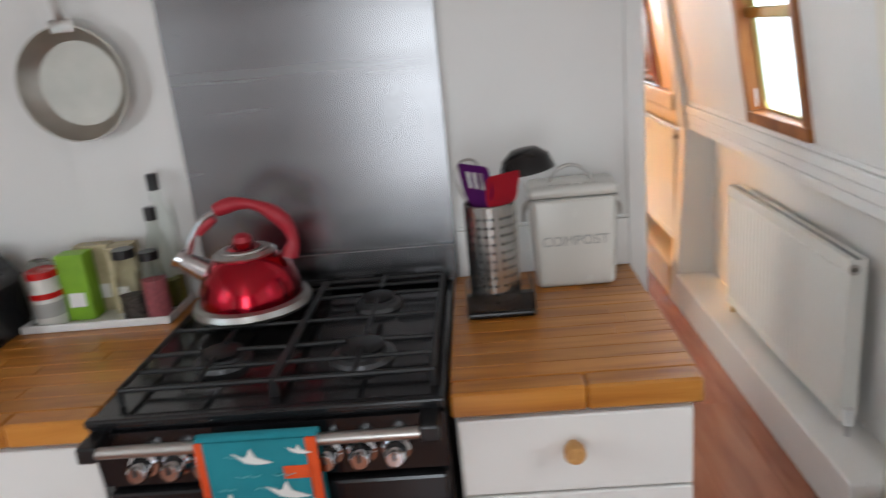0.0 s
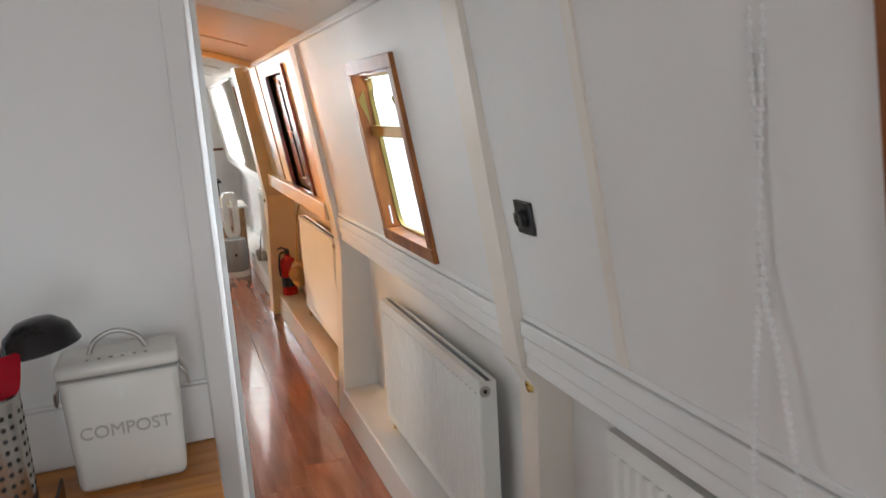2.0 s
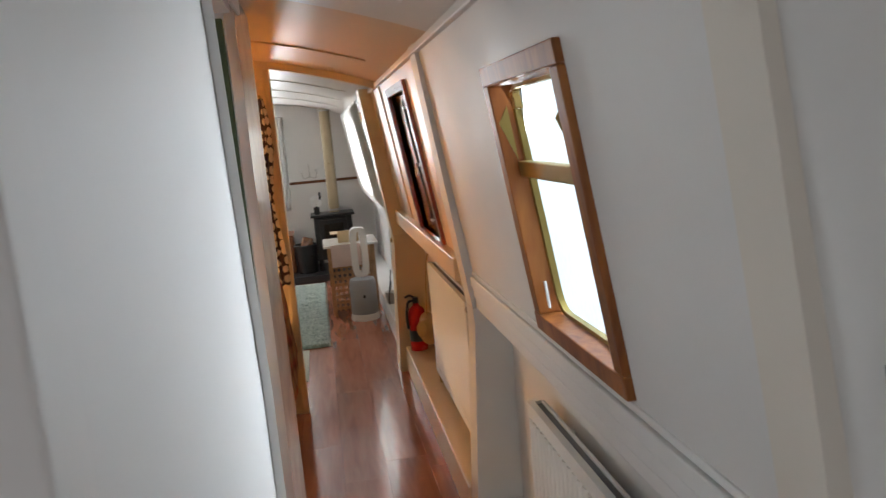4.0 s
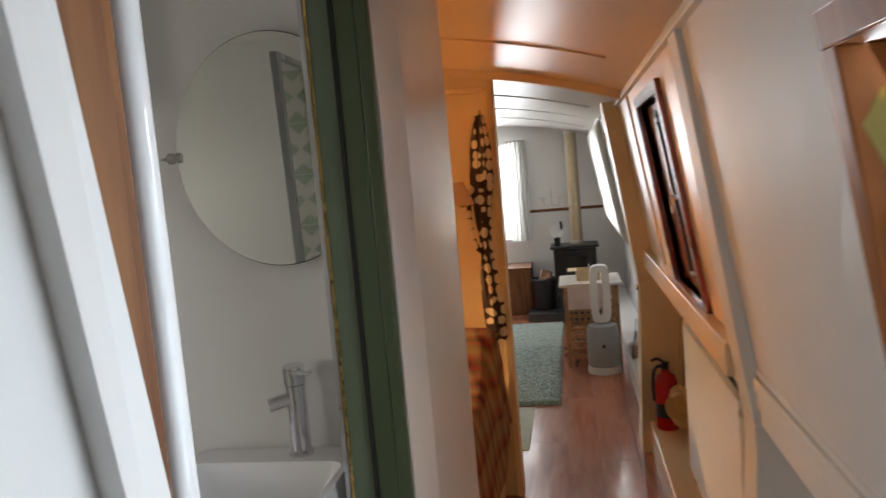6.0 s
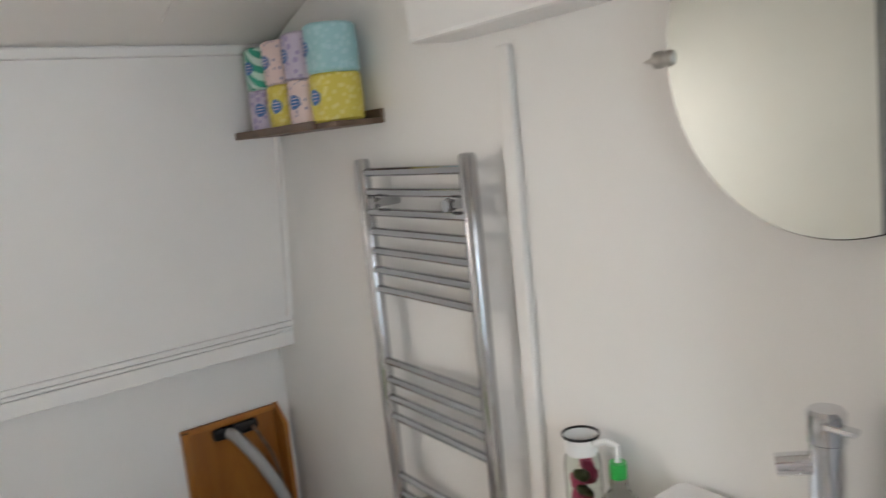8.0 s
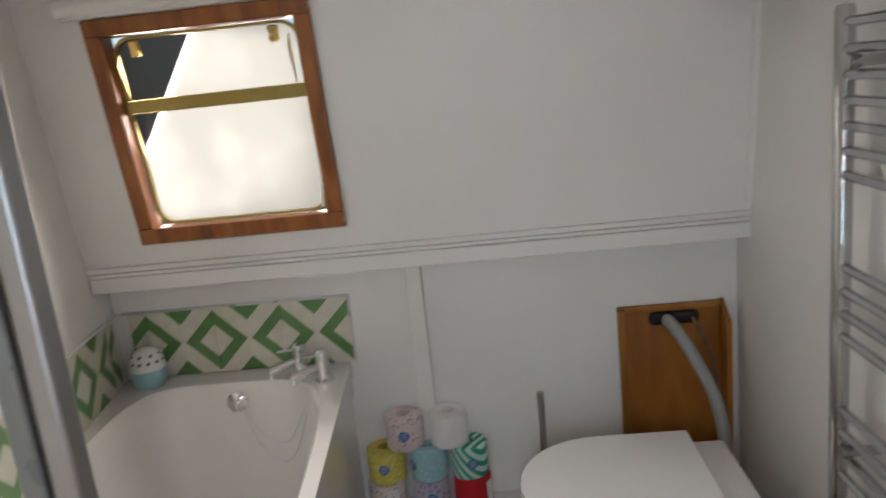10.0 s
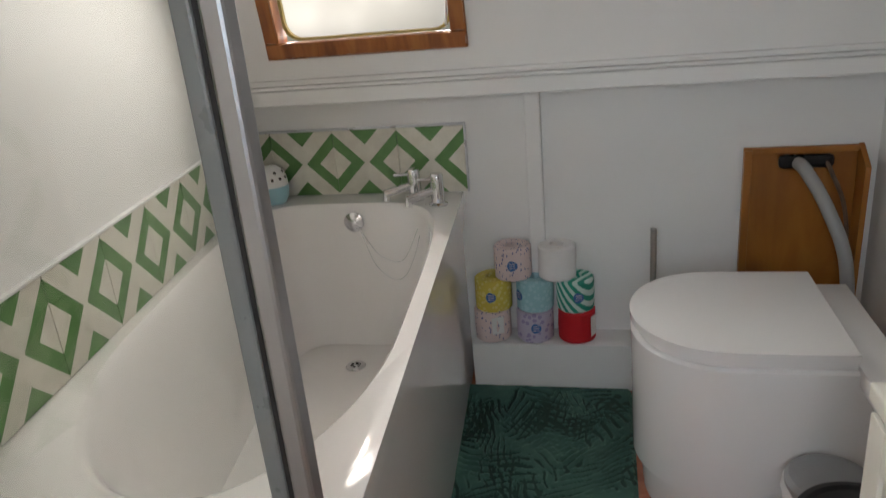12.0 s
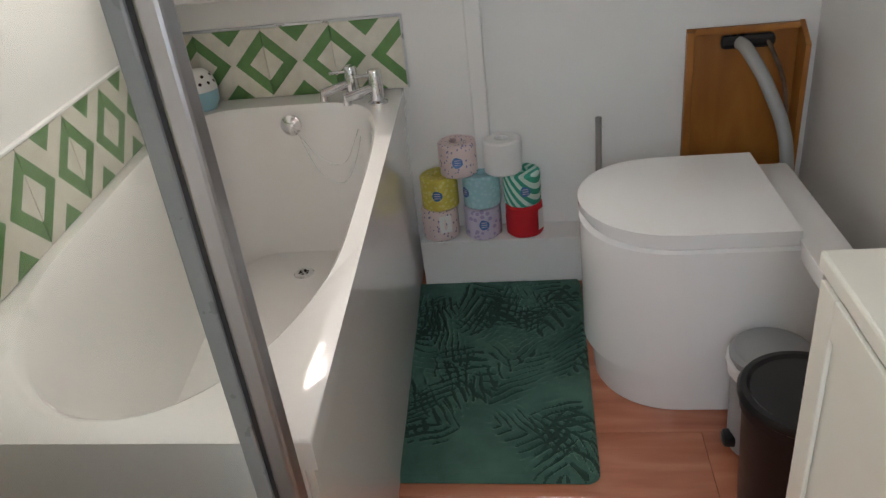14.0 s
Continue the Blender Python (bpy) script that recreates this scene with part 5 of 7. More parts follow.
ivory = ramp(nt, noise_of(nt, 25, 5), [(0.3, (0.60, 0.57, 0.49)), (0.7, (0.72, 0.69, 0.61))])
leafg = ramp(nt, noise_of(nt, 25, 5), [(0.3, (0.09, 0.21, 0.065)), (0.7, (0.13, 0.27, 0.09))])
nt.links.new(ivory, mix.inputs[6]), nt.links.new(leafg, mix.inputs[7])
nt.links.new(mix.outputs[2], bs.inputs["Base Color"])
bs.inputs["Roughness"].default_value = 0.35
bump_from(nt, bs, noise_of(nt, 60, 4), 0.08)

tiles = thing("tile_splashback", "green and ivory patterned tiles above the bath", "wall tiles")
bt = box(-0.0992, 0.0992, -0.0982, 0.0982, 0, 0.009, 0.001, 1)
tile_mesh = bpy.data.meshes.new("tile")
bt.to_mesh(tile_mesh)
bt.free()
tile_mesh.materials.append(TILE)


def lay_tile(m, mesh=tile_mesh):
    t = new("tile", mesh)
    t.parent = tiles
    t.matrix_local = m


turn_end = Matrix.Rotation(radians(90), 4, "Z") @ Matrix.Rotation(radians(90), 4, "X")
turn_side = Matrix.Rotation(radians(180), 4, "Z") @ Matrix.Rotation(radians(90), 4, "X")
turn_side = Matrix.Rotation(math.atan(0.15), 4, "Z") @ turn_side
bt = box(0.045, 0.0992, -0.0982, 0.0982, 0, 0.009, 0.001, 1)
cut_mesh = bpy.data.meshes.new("cut_tile")
bt.to_mesh(cut_mesh)
bt.free()
cut_mesh.materials.append(TILE)


def wall_spot(s):
    """A place along the askew wall, s metres from its first joint."""
    x = -0.375 + s / math.hypot(1, 0.15)
    return x, bath_wall(x)


for k in range(3):
    lay_tile(Matrix.Translation((-1.470, 2.405 - 0.2 * k, ZR + 0.100)) @ turn_end)
lay_tile(Matrix.Translation((-1.470, 1.805, ZR + 0.100)) @ turn_end, cut_mesh)
for k in range(9):
    lay_tile(Matrix.Translation((*wall_spot(0.7 - 0.2 * k), ZR + 0.100)) @ turn_side)
lay_tile(Matrix.Translation((*wall_spot(-1.1 + 0.145), ZR + 0.100)) @ turn_side, cut_mesh)
for r in range(1, 6):
    for k in range(2):
        lay_tile(Matrix.Translation((*wall_spot(0.5 + 0.2 * k), ZR + 0.100 + 0.2 * r)) @ turn_side)
b = box(-1.461, -0.20, 0, 0.012, ZR + 0.199, ZR + 0.206, 0.002)
for v in b.verts:
    v.co.y += bath_wall(v.co.x) + 0.0005
part("edge_trim", b, PLASTIC, tiles, "white edge trim", False)
part("edge_trim", box(-1.471, -1.459, 1.83, 2.507, ZR + 0.199, ZR + 0.206, 0.002), ALU, tiles, "", False)
part("edge_trim", box(-1.471, -1.459, 2.5055, 2.5105, ZR, ZR + 0.206, 0.001), ALU, tiles, "", False)

# glass screen
gs = thing("shower_screen", "glass shower screen with satin aluminium frame", "shower screen")
XS = 0.055
pn = part("pane", box(XS - 0.003, XS + 0.003, 2.062, 2.588, 0.02, 1.80), CLEAR, gs, "clear glass", False)
pn.visible_shadow = False
part("stile", box(XS - 0.012, XS + 0.012, 2.585, 2.6035, 0.004, 1.815, 0.003), MIDGREY, gs, "grey frame edge", False)
part("seal", box(XS - 0.008, XS + 0.010, 2.604, 2.6085, 0.004, 1.815, 0), SEAL, gs, "black seal", False)
part("stile", box(XS - 0.012, XS + 0.013, 2.609, 2.630, 0.004, 1.815, 0.004), STILEM, gs, "satin aluminium stile", False)
part("wall_channel", box(XS - 0.014, XS + 0.014, 2.046, 2.07, 0.004, 1.815, 0.003), ALU, gs, "", False)
part("top_rail", box(XS - 0.014, XS + 0.014, 2.07, 2.577, 1.795, 1.815, 0.003), ALU, gs, "", False)
part("bottom_rail", box(XS - 0.014, XS + 0.014, 2.07, 2.577, 0.004, 0.03, 0.003), ALU, gs, "", False)

af = thing("air_freshener", "egg-shaped air freshener, white over pale blue", "air freshener", at=(-1.400, 1.915, ZR))
part("base", lathe([(0, 0), (0.036, 0), (0.047, 0.02), (0.050, 0.045), (0.049, 0.055), (0, 0.055)], 32), paint("pale_blue_plastic", (0.30, 0.52, 0.60), 0.35, 0.05, 8, 0.02, 60), af, "pale blue base")
hd = part("dome", lathe([(0.0495, 0.056), (0.048, 0.075), (0.040, 0.098), (0.024, 0.112), (0, 0.116)], 32), PLASTIC, af, "white dome")
for r, zz, cnt in ((0.0475, 0.080, 12), (0.040, 0.099, 8)):
    for k in range(cnt):
        a = 2 * math.pi * k / cnt
        b = lathe([(0, 0), (0.005, 0), (0, 0.001)], 10)
        nrm = Vector((math.cos(a), math.sin(a), 0.6))
        b.transform(Matrix.Translation((r * math.cos(a), r * math.sin(a), zz)) @ nrm.to_track_quat("Z", "Y").to_matrix().to_4x4())
        part("vent_hole", b, DARKG, hd, "", False)

# toilet
toilet = thing("toilet", "white ceramic toilet with a closed D-shaped lid", "toilet")
TX, TW, TF, TB = -0.962, 0.205, 2.958, 3.375


def dee(w, front, back, n=26):
    """Half-round front, straight sides."""
    cy = front + w
    pts = [(TX + w, back), (TX - w, back)]
    return pts + [(TX - w * math.cos(math.pi * k / n), cy - (w * 1.02) * max(0.0, math.sin(math.pi * k / n)) ** 0.9) for k in range(n + 1)]


part("lid", prism(dee(TW, TF, TB), 0.452, 0.470, 0.005), CERAMIC, toilet, "flat white lid")
part("seat", prism(dee(TW - 0.010, TF + 0.013, TB), 0.432, 0.4475, 0.006), CERAMIC, toilet, "white seat")
rows = []
for w, f, z in ((0.183, TF + 0.034, 0.002), (0.185, TF + 0.030, 0.05), (0.187, TF + 0.026, 0.103), (0.199, TF + 0.009, 0.110), (0.200, TF + 0.006, 0.25), (0.202, TF + 0.002, 0.40), (0.202, TF + 0.002, 0.425), (0.196, TF + 0.010, 0.431)):
    rows.append([(x, y, z) for x, y in dee(w, f, 3.462)])
part("pan", loft(rows), CERAMIC, toilet, "skirted white pan")
part("cistern_deck", box(TX - 0.203, -0.645, 3.378, 3.464, 0.40, 0.440, 0.006), CERAMIC, toilet)
part("fixing_cap", lathe([(0, 0), (0.007, 0), (0.006, 0.004), (0, 0.004)], 14, (TX + 0.2005, 3.405, 0.375), "x"), CHROME, toilet)

tbx = thing("toilet_brush", "steel toilet brush handle standing by the wall", "toilet brush")
part("handle", rod((-1.335, 3.028, 0.16), (-1.335, 3.028, 0.524), 0.0085, 14), STEEL2, tbx)
part("holder", lathe([(0, 0), (0.030, 0), (0.030, 0.09), (0.010, 0.10), (0, 0.10)], 24, (-1.335, 3.028, 0.1525)), STEEL2, tbx)

# plywood box with the hose
pb = thing("pipe_box", "varnished plywood pipe box open above the toilet", "pipe box")
part("back", box(-1.464, -1.455, 3.266, 3.548, 0.153, 0.706, 0.002), PLY, pb, "", False)
part("side", prism([(-1.464, 0.153), (-1.40, 0.153), (-1.392, 0.66), (-1.464, 0.708)], 3.549, 3.562, 0.002, None, "y"), PLY, pb, "", False)
part("batten", box(-1.4548, -1.442, 3.266, 3.286, 0.153, 0.700, 0.002), PLY, pb, "", False)
part("batten", box(-1.4548, -1.448, 3.286, 3.548, 0.690, 0.706, 0.002), PLY, pb, "", False)
part("socket", box(-1.4548, -1.438, 3.352, 3.488, 0.650, 0.686, 0.012), BLACKP, pb, "black hose socket plate", False)
part("hose", tube(smooth_path([(-1.445, 3.400, 0.665), (-1.40, 3.412, 0.652), (-1.35, 3.455, 0.57), (-1.31, 3.500, 0.44), (-1.295, 3.515, 0.25), (-1.295, 3.515, 0.16)], 8), 0.017, 14), HOSE, pb, "ribbed grey waste hose")
part("thin_pipe", tube(smooth_path([(-1.445, 3.468, 0.67), (-1.425, 3.480, 0.64), (-1.415, 3.515, 0.55), (-1.412, 3.530, 0.42), (-1.412, 3.535, 0.16)], 8), 0.0055, 10), WALNUT, pb, "thin brown pipe")

# toilet rolls
roll_bm = lathe([(0.021, 0.0), (0.050, 0.0), (0.055, 0.005), (0.0555, 0.05), (0.055, 0.095), (0.050, 0.100), (0.021, 0.100), (0.019, 0.05), (0.021, 0.0)], 28)


def toilet_roll(x, y, z, mat, label, face=0.0, group="toilet rolls", badge=True, squash=0.0):
    """A wrapped roll; face: the turn of its printed badge, in degrees."""
    ob = thing("toilet_roll", label, "toilet roll", group, (x, y, z))
    ob.rotation_euler[2] = radians(face)
    b = roll_bm.copy()
    rr = random.Random(int(abs(x * 7919 + y * 104729 + z * 1299709)))
    o = Vector((rr.random() * 9, rr.random() * 9, rr.random() * 9))
    for v in b.verts:
        v.co += 0.0018 * noise.noise_vector(v.co * 28 + o)
    part("roll", b, mat, ob)
    if badge:
        b = bmesh.new()
        for s in (0, 1):
            rad = 0.0575 + 0.0004 * s
            row = []
            for k in range(16):
                a, e = 0.27 * math.cos(2 * math.pi * k / 16), 0.016 * math.sin(2 * math.pi * k / 16) * (1 + 0.12 * math.cos(6 * math.pi * k / 16))
                row.append(b.verts.new((rad * math.cos(a), rad * math.sin(a), 0.052 + e)))
            b.faces.new(row)
        bd_ = part("badge", b, BLUEINK, ob, "blue printed badge", False)
        b = bmesh.new()
        for j in range(3):
            a0, a1, z0 = -0.15, 0.15, 0.058 - j * 0.007
            q = [(0.0582 * math.cos(a), 0.0582 * math.sin(a), zz) for a, zz in ((a0, z0), (a1, z0), (a1, z0 + 0.0028), (a0, z0 + 0.0028))]
            b.faces.new([b.verts.new(p) for p in q])
        part("badge_bars", b, W_LILAC, bd_, "", False)
    return ob


PX = -1.418
pzs = (0.1522, 0.2528, 0.3534)
toilet_roll(PX, 2.560, pzs[0], W_PINK, "pink sprinkle wrapped toilet roll with a printed label", 60, badge=False)
lbl = bpy.data.objects["toilet_roll"]
b = bmesh.new()
b.faces.new([b.verts.new((0.0582 * math.cos(a), 0.0582 * math.sin(a), z)) for a, z in ((-0.95, 0.03), (-0.3, 0.03), (-0.3, 0.085), (-0.95, 0.085))])
part("printed_label", b, PAPER, lbl, "white printed label", False)
toilet_roll(PX, 2.690, pzs[0], W_LILAC, "lilac dotted wrapped toilet roll", 8)
toilet_roll(PX, 2.815, pzs[0], W_RED, "red wrapped toilet roll with white label", 20, badge=False)
b = bmesh.new()
b.faces.new([b.verts.new((0.0582 * math.cos(a), 0.0582 * math.sin(a), z)) for a, z in ((0.45, 0.02), (0.95, 0.02), (0.95, 0.085), (0.45, 0.085))])
part("printed_label", b, PAPER, bpy.data.objects["toilet_roll.002"], "white printed label", False)
toilet_roll(PX, 2.568, pzs[1], W_YELLOW, "yellow wrapped toilet roll", 0)
toilet_roll(PX, 2.693, pzs[1], W_BLUE, "pale blue wrapped toilet roll", -50)
toilet_roll(PX, 2.812, pzs[1], W_GREEN, "green striped wrapped toilet roll", 12)
toilet_roll(PX, 2.632, pzs[2], W_PINK, "pink sprinkle wrapped toilet roll on top", 5)
toilet_roll(PX, 2.762, pzs[2], PAPER, "unwrapped white toilet roll on top", 0, badge=False)

# shelf with rolls
shf = thing("wall_shelf", "dark wooden shelf high in the corner", "shelf")
part("board", box(-1.25, -0.720, 3.480, 3.599, 1.500, 1.512, 0.002), WALNUT, shf, "", False)
part("front_lip", box(-1.25, -0.80, 3.471, 3.4795, 1.500, 1.518, 0.001), WALNUT, shf, "", False)
part("back_lip", box(-1.25, -0.720, 3.590, 3.599, 1.512, 1.53, 0.001), WALNUT, shf, "", False)
for k, (lo, hi, la, lb) in enumerate(((W_YELLOW, W_BLUE, "yellow", "pale blue"), (W_PINK, W_LILAC, "pink sprinkle", "lilac dotted"), (W_YELLOW, W_PINK, "yellow", "pink sprinkle"), (W_LILAC, W_GREEN, "lilac dotted", "green striped"))):
    xk = -0.792 - 0.112 * k
    toilet_roll(xk, 3.532, 1.5122, lo, la + " wrapped toilet roll on the shelf", -80 + 8 * k, "toilet rolls on the shelf")
    toilet_roll(xk, 3.532, 1.6128, hi, lb + " wrapped toilet roll on the shelf", -100 + 8 * k, "toilet rolls on the shelf")

# towel radiator
tr_ = thing("towel_radiator", "chrome ladder towel radiator on the bulkhead", "towel radiator")
YT = 3.552
for x in (-0.755, -0.392):
    part("post", lathe([(0, 0), (0.016, 0), (0.0165, 1.02), (0.013, 1.028), (0, 1.03)], 22, (x, YT, 0.40)), DIMCHROME, tr_)
for z in (1.400, 1.358, 1.316, 1.274, 1.232, 1.190, 1.148, 0.985, 0.942, 0.900, 0.857, 0.715, 0.672, 0.630, 0.587, 0.50, 0.46):
    part("bar", rod((-0.755, YT, z), (-0.392, YT, z), 0.009, 14), DIMCHROME, tr_)
for x in (-0.702, -0.443):
    part("bracket", lathe([(0, -0.02), (0.012, -0.02), (0.014, -0.012), (0.010, 0.0), (0.009, 0.048), (0, 0.048)], 18, (x, YT, 1.337), "y"), DIMCHROME, tr_)
    part("bracket", lathe([(0, -0.02), (0.012, -0.02), (0.014, -0.012), (0.010, 0.0), (0.009, 0.048), (0, 0.048)], 18, (x, YT, 0.652), "y"), DIMCHROME, tr_)

# water heater
wh = thing("water_heater", "white wall water heater with a black display", "water heater")
part("case", box(-0.46, -0.078, 3.500, 3.598, 1.622, 1.845, 0.008), PLASTIC, wh, "", False)
dsp = part("display", box(-0.310, -0.110, 3.4965, 3.5005, 1.700, 1.795, 0.002), BLACKP, wh, "black display panel", False)
for r in range(3):
    for x in (-0.27, -0.17):
        part("display_mark", box(x, x + 0.02, 3.4958, 3.4966, 1.700 + 0.022 * r, 1.703 + 0.022 * r), GREYSTONE, dsp, "", False)

# mirror
mr = thing("mirror", "oval frameless tilting mirror with chrome side knobs", "mirror")
MX, MZ, RX, RZ, YM = 0.226, 1.527, 0.187, 0.217, 3.556
ovl = [(MX + RX * math.cos(2 * math.pi * k / 72), MZ + RZ * math.sin(2 * math.pi * k / 72)) for k in range(72)]
turn_mirror = Matrix.Translation((MX, YM, MZ)) @ Matrix.Rotation(radians(4.9), 4, "Z") @ Matrix.Rotation(radians(2), 4, "X") @ Matrix.Translation((-MX, -YM, -MZ))
glass_bm = prism(ovl, YM, YM + 0.004, 0.001, None, "y")
glass_bm.transform(turn_mirror)
back_bm = prism([(MX + (u - MX) * 1.010, MZ + (v - MZ) * 1.010) for u, v in ovl], YM + 0.0045, YM + 0.009, 0, None, "y")
back_bm.transform(turn_mirror)
part("glass", glass_bm, MIRROR, mr, "mirror glass", False)
part("backing", back_bm, BLACKP, mr, "", False)
for sx in (-1, 1):
    x = MX + sx * RX
    kn = part("side_knob", lathe([(0, 0.0), (0.010, 0.002), (0.012, 0.010), (0.007, 0.016), (0.011, 0.022), (0.011, 0.030), (0.004, 0.038), (0, 0.052)], 18, (0, 0, 0), "x"), STEEL2, mr, "chrome knob")
    kn.matrix_local = Matrix.Translation((x + sx * -0.012, YM + 0.001 + sx * 0.012, MZ + 0.002)) @ (Matrix() if sx > 0 else Matrix.Rotation(math.pi, 4, "Z"))
    part("arm", rod((x + sx * 0.012, YM + 0.001 + sx * 0.012, MZ + 0.002), (x + sx * 0.012, 3.599, MZ + 0.002), 0.006, 12), STEEL2, mr)

# vanity, basin and tap
vn = thing("vanity_cabinet", "cream shaker vanity cabinet under the basin", "cabinet")
part("body", box(-0.188, 0.335, 3.215, 3.598, 0.06, 0.720), OFFWHITE, vn, "", False)
part("top", box(-0.206, 0.338, 3.195, 3.598, 0.721, 0.745, 0.004), OFFWHITE, vn, "", False)
for x0, x1 in ((-0.186, 0.0715), (0.0755, 0.333)):
    dr_ = part("door", box(x0, x1, 3.200, 3.214, 0.065, 0.717, 0.002), OFFWHITE, vn, "shaker door", False)
    for a0, a1, c0, c1 in ((x0, x0 + 0.045, 0.065, 0.717), (x1 - 0.045, x1, 0.065, 0.717), (x0 + 0.0455, x1 - 0.0455, 0.065, 0.115), (x0 + 0.0455, x1 - 0.0455, 0.667, 0.717)):
        part("rail", box(a0, a1, 3.193, 3.1995, c0, c1, 0.0015), OFFWHITE, dr_, "", False)
part("kickboard", box(-0.18, 0.33, 3.25, 3.27, 0, 0.06), OFFWHITE, vn, "", False)
bsn = thing("basin", "white rectangular ceramic basin on the cabinet", "basin")


def rect_ring(x0, x1, y0, y1, r, z, n=6):
    out = []
    for cx, cy, a0 in ((x1 - r, y1 - r, 0), (x0 + r, y1 - r, 90), (x0 + r, y0 + r, 180), (x1 - r, y0 + r, 270)):
        for k in range(n + 1):
            a = radians(a0 + 90 * k / n)
            out.append((cx + r * math.cos(a), cy + r * math.sin(a), z))
    return out


part("bowl", loft([rect_ring(0.004, 0.331, 3.232, 3.578, 0.014, 0.7455), rect_ring(-0.005, 0.333, 3.225, 3.585, 0.016, 0.937), rect_ring(-0.003, 0.332, 3.227, 3.583, 0.016, 0.942), rect_ring(0.010, 0.320, 3.24, 3.51, 0.03, 0.942), rect_ring(0.016, 0.315, 3.246, 3.504, 0.03, 0.918), rect_ring(0.05, 0.29, 3.275, 3.47, 0.05, 0.84), rect_ring(0.12, 0.22, 3.33, 3.42, 0.03, 0.83)]), CERAMIC, bsn)
part("waste", lathe([(0, 0.002), (0.016, 0.002), (0.020, 0.0)], 20, (0.17, 3.375, 0.8305)), CHROME, bsn, "chrome waste")
tp = thing("basin_tap", "chrome single-lever tap on the basin", "tap")
TPX, TPY = 0.221, 3.549
part("pillar", lathe([(0, 0), (0.024, 0), (0.024, 0.006), (0.0195, 0.010), (0.019, 0.137), (0, 0.137)], 26, (TPX, TPY, 0.943)), CHROME, tp)
part("spout", rod((TPX, TPY, 1.056), (TPX - 0.046, TPY - 0.026, 1.047), 0.0135, 18), CHROME, tp)
part("head", lathe([(0, 0), (0.021, 0), (0.0215, 0.034), (0.018, 0.038), (0, 0.039)], 26, (TPX, TPY, 1.0815)), CHROME, tp)
part("lever", box(TPX + 0.004, TPX + 0.042, TPY - 0.024, TPY - 0.008, 1.102, 1.110, 0.003), CHROME, tp, "", False)
MAGENTA = paint("magenta_petal", (0.26, 0.010, 0.055), 0.5, 0.4, 60, 0.2, 90)
PETAL = paint("pink_petal", (0.52, 0.06, 0.16), 0.5, 0.4, 60, 0.2, 90)
LEAFLET = paint("dried_green_leaf", (0.07, 0.09, 0.03), 0.6, 0.4, 60, 0.2, 90)
JX, JY, JZ = -0.166, 3.550, 0.7455
jar = thing("petal_jar", "glass jar of magenta petals with a white dark-rimmed neck", "jar", at=(JX, JY, JZ))
part("glass", lathe([(0, 0), (0.034, 0), (0.037, 0.006), (0.037, 0.184), (0.034, 0.198), (0.029, 0.206), (0.027, 0.206), (0.032, 0.197), (0.035, 0.182), (0.035, 0.007), (0, 0.004)], 32), BOTTLE, jar)
part("neck", lathe([(0.0285, 0.204), (0.032, 0.203), (0.032, 0.218), (0.036, 0.231), (0.034, 0.231), (0.029, 0.216)], 32), PLASTIC, jar, "white flared neck")
part("rim", lathe([(0.0345, 0.230), (0.0375, 0.231), (0.0375, 0.2345), (0.0345, 0.2345), (0.0345, 0.230)], 32), BLACKP, jar, "dark rim")
jar.scale = (0.80, 0.80, 1.0)
rj = random.Random(4)
for k in range(26):
    b = bmesh.new()
    bmesh.ops.create_icosphere(b, subdivisions=2, radius=0.019)
    for v in b.verts:
        v.co += 0.006 * noise.noise_vector(v.co * 70 + Vector((k, 0, 0)))
    a = rj.uniform(0, 6.283)
    b.transform(Matrix.Translation((0.013 * math.cos(a), 0.013 * math.sin(a), 0.016 + 0.172 * k / 26)) @ Matrix.Rotation(rj.uniform(0, 3), 4, "X") @ Matrix.Diagonal((1, 0.8, 0.45, 1)))
    part("petal", b, (MAGENTA, PETAL, MAGENTA, LEAFLET)[k % 4], jar)
sb = bottle("soap_bottle", "clear soap dispenser with green collar", -0.098, 3.556, 0.031, 0.205, BOTTLE, OIL, paint("green_plastic", (0.02, 0.36, 0.06), 0.4, 0.05, 8, 0.02, 60), 0.4, 0.55, z=0.7455, capr=0.013)
part("printed_label", lathe([(0.0316, 0.04), (0.0316, 0.12)], 24, (-0.098, 3.556, 0.7455)), PAPER, sb, "printed paper label")
part("pump", rod((-0.098, 3.556, 0.9506), (-0.098, 3.556, 0.978), 0.005, 12), PLASTIC, sb)
part("nozzle", tube(smooth_path([(-0.098, 3.556, 0.976), (-0.115, 3.550, 0.980), (-0.132, 3.543, 0.972)], 5), 0.005, 10), PLASTIC, sb, "white pump nozzle")

# bins
pbn = thing("pedal_bin", "grey pedal bin with a white liner", "bin")
part("bucket", lathe([(0, 0.01), (0.070, 0.01), (0.076, 0.235), (0.074, 0.24), (0, 0.24)], 32, (-0.668, 3.318, 0)), GREYSTONE, pbn)
part("lid", lathe([(0.081, 0.236), (0.082, 0.246), (0.074, 0.256), (0.04, 0.262), (0, 0.263)], 36, (-0.668, 3.318, 0)), GREYSTONE, pbn, "grey lid")
b = lathe([(0.0765, 0.20), (0.084, 0.205), (0.086, 0.225), (0.0815, 0.236)], 40, (-0.668, 3.318, 0))
for v in b.verts:
    v.co += 0.006 * noise.noise_vector(v.co * 40)
part("liner", b, PLASTIC, pbn, "white bin liner")
blk = thing("bin", "black plastic bin with a round recessed lid", "bin")
BX, BY = -0.46, 3.312
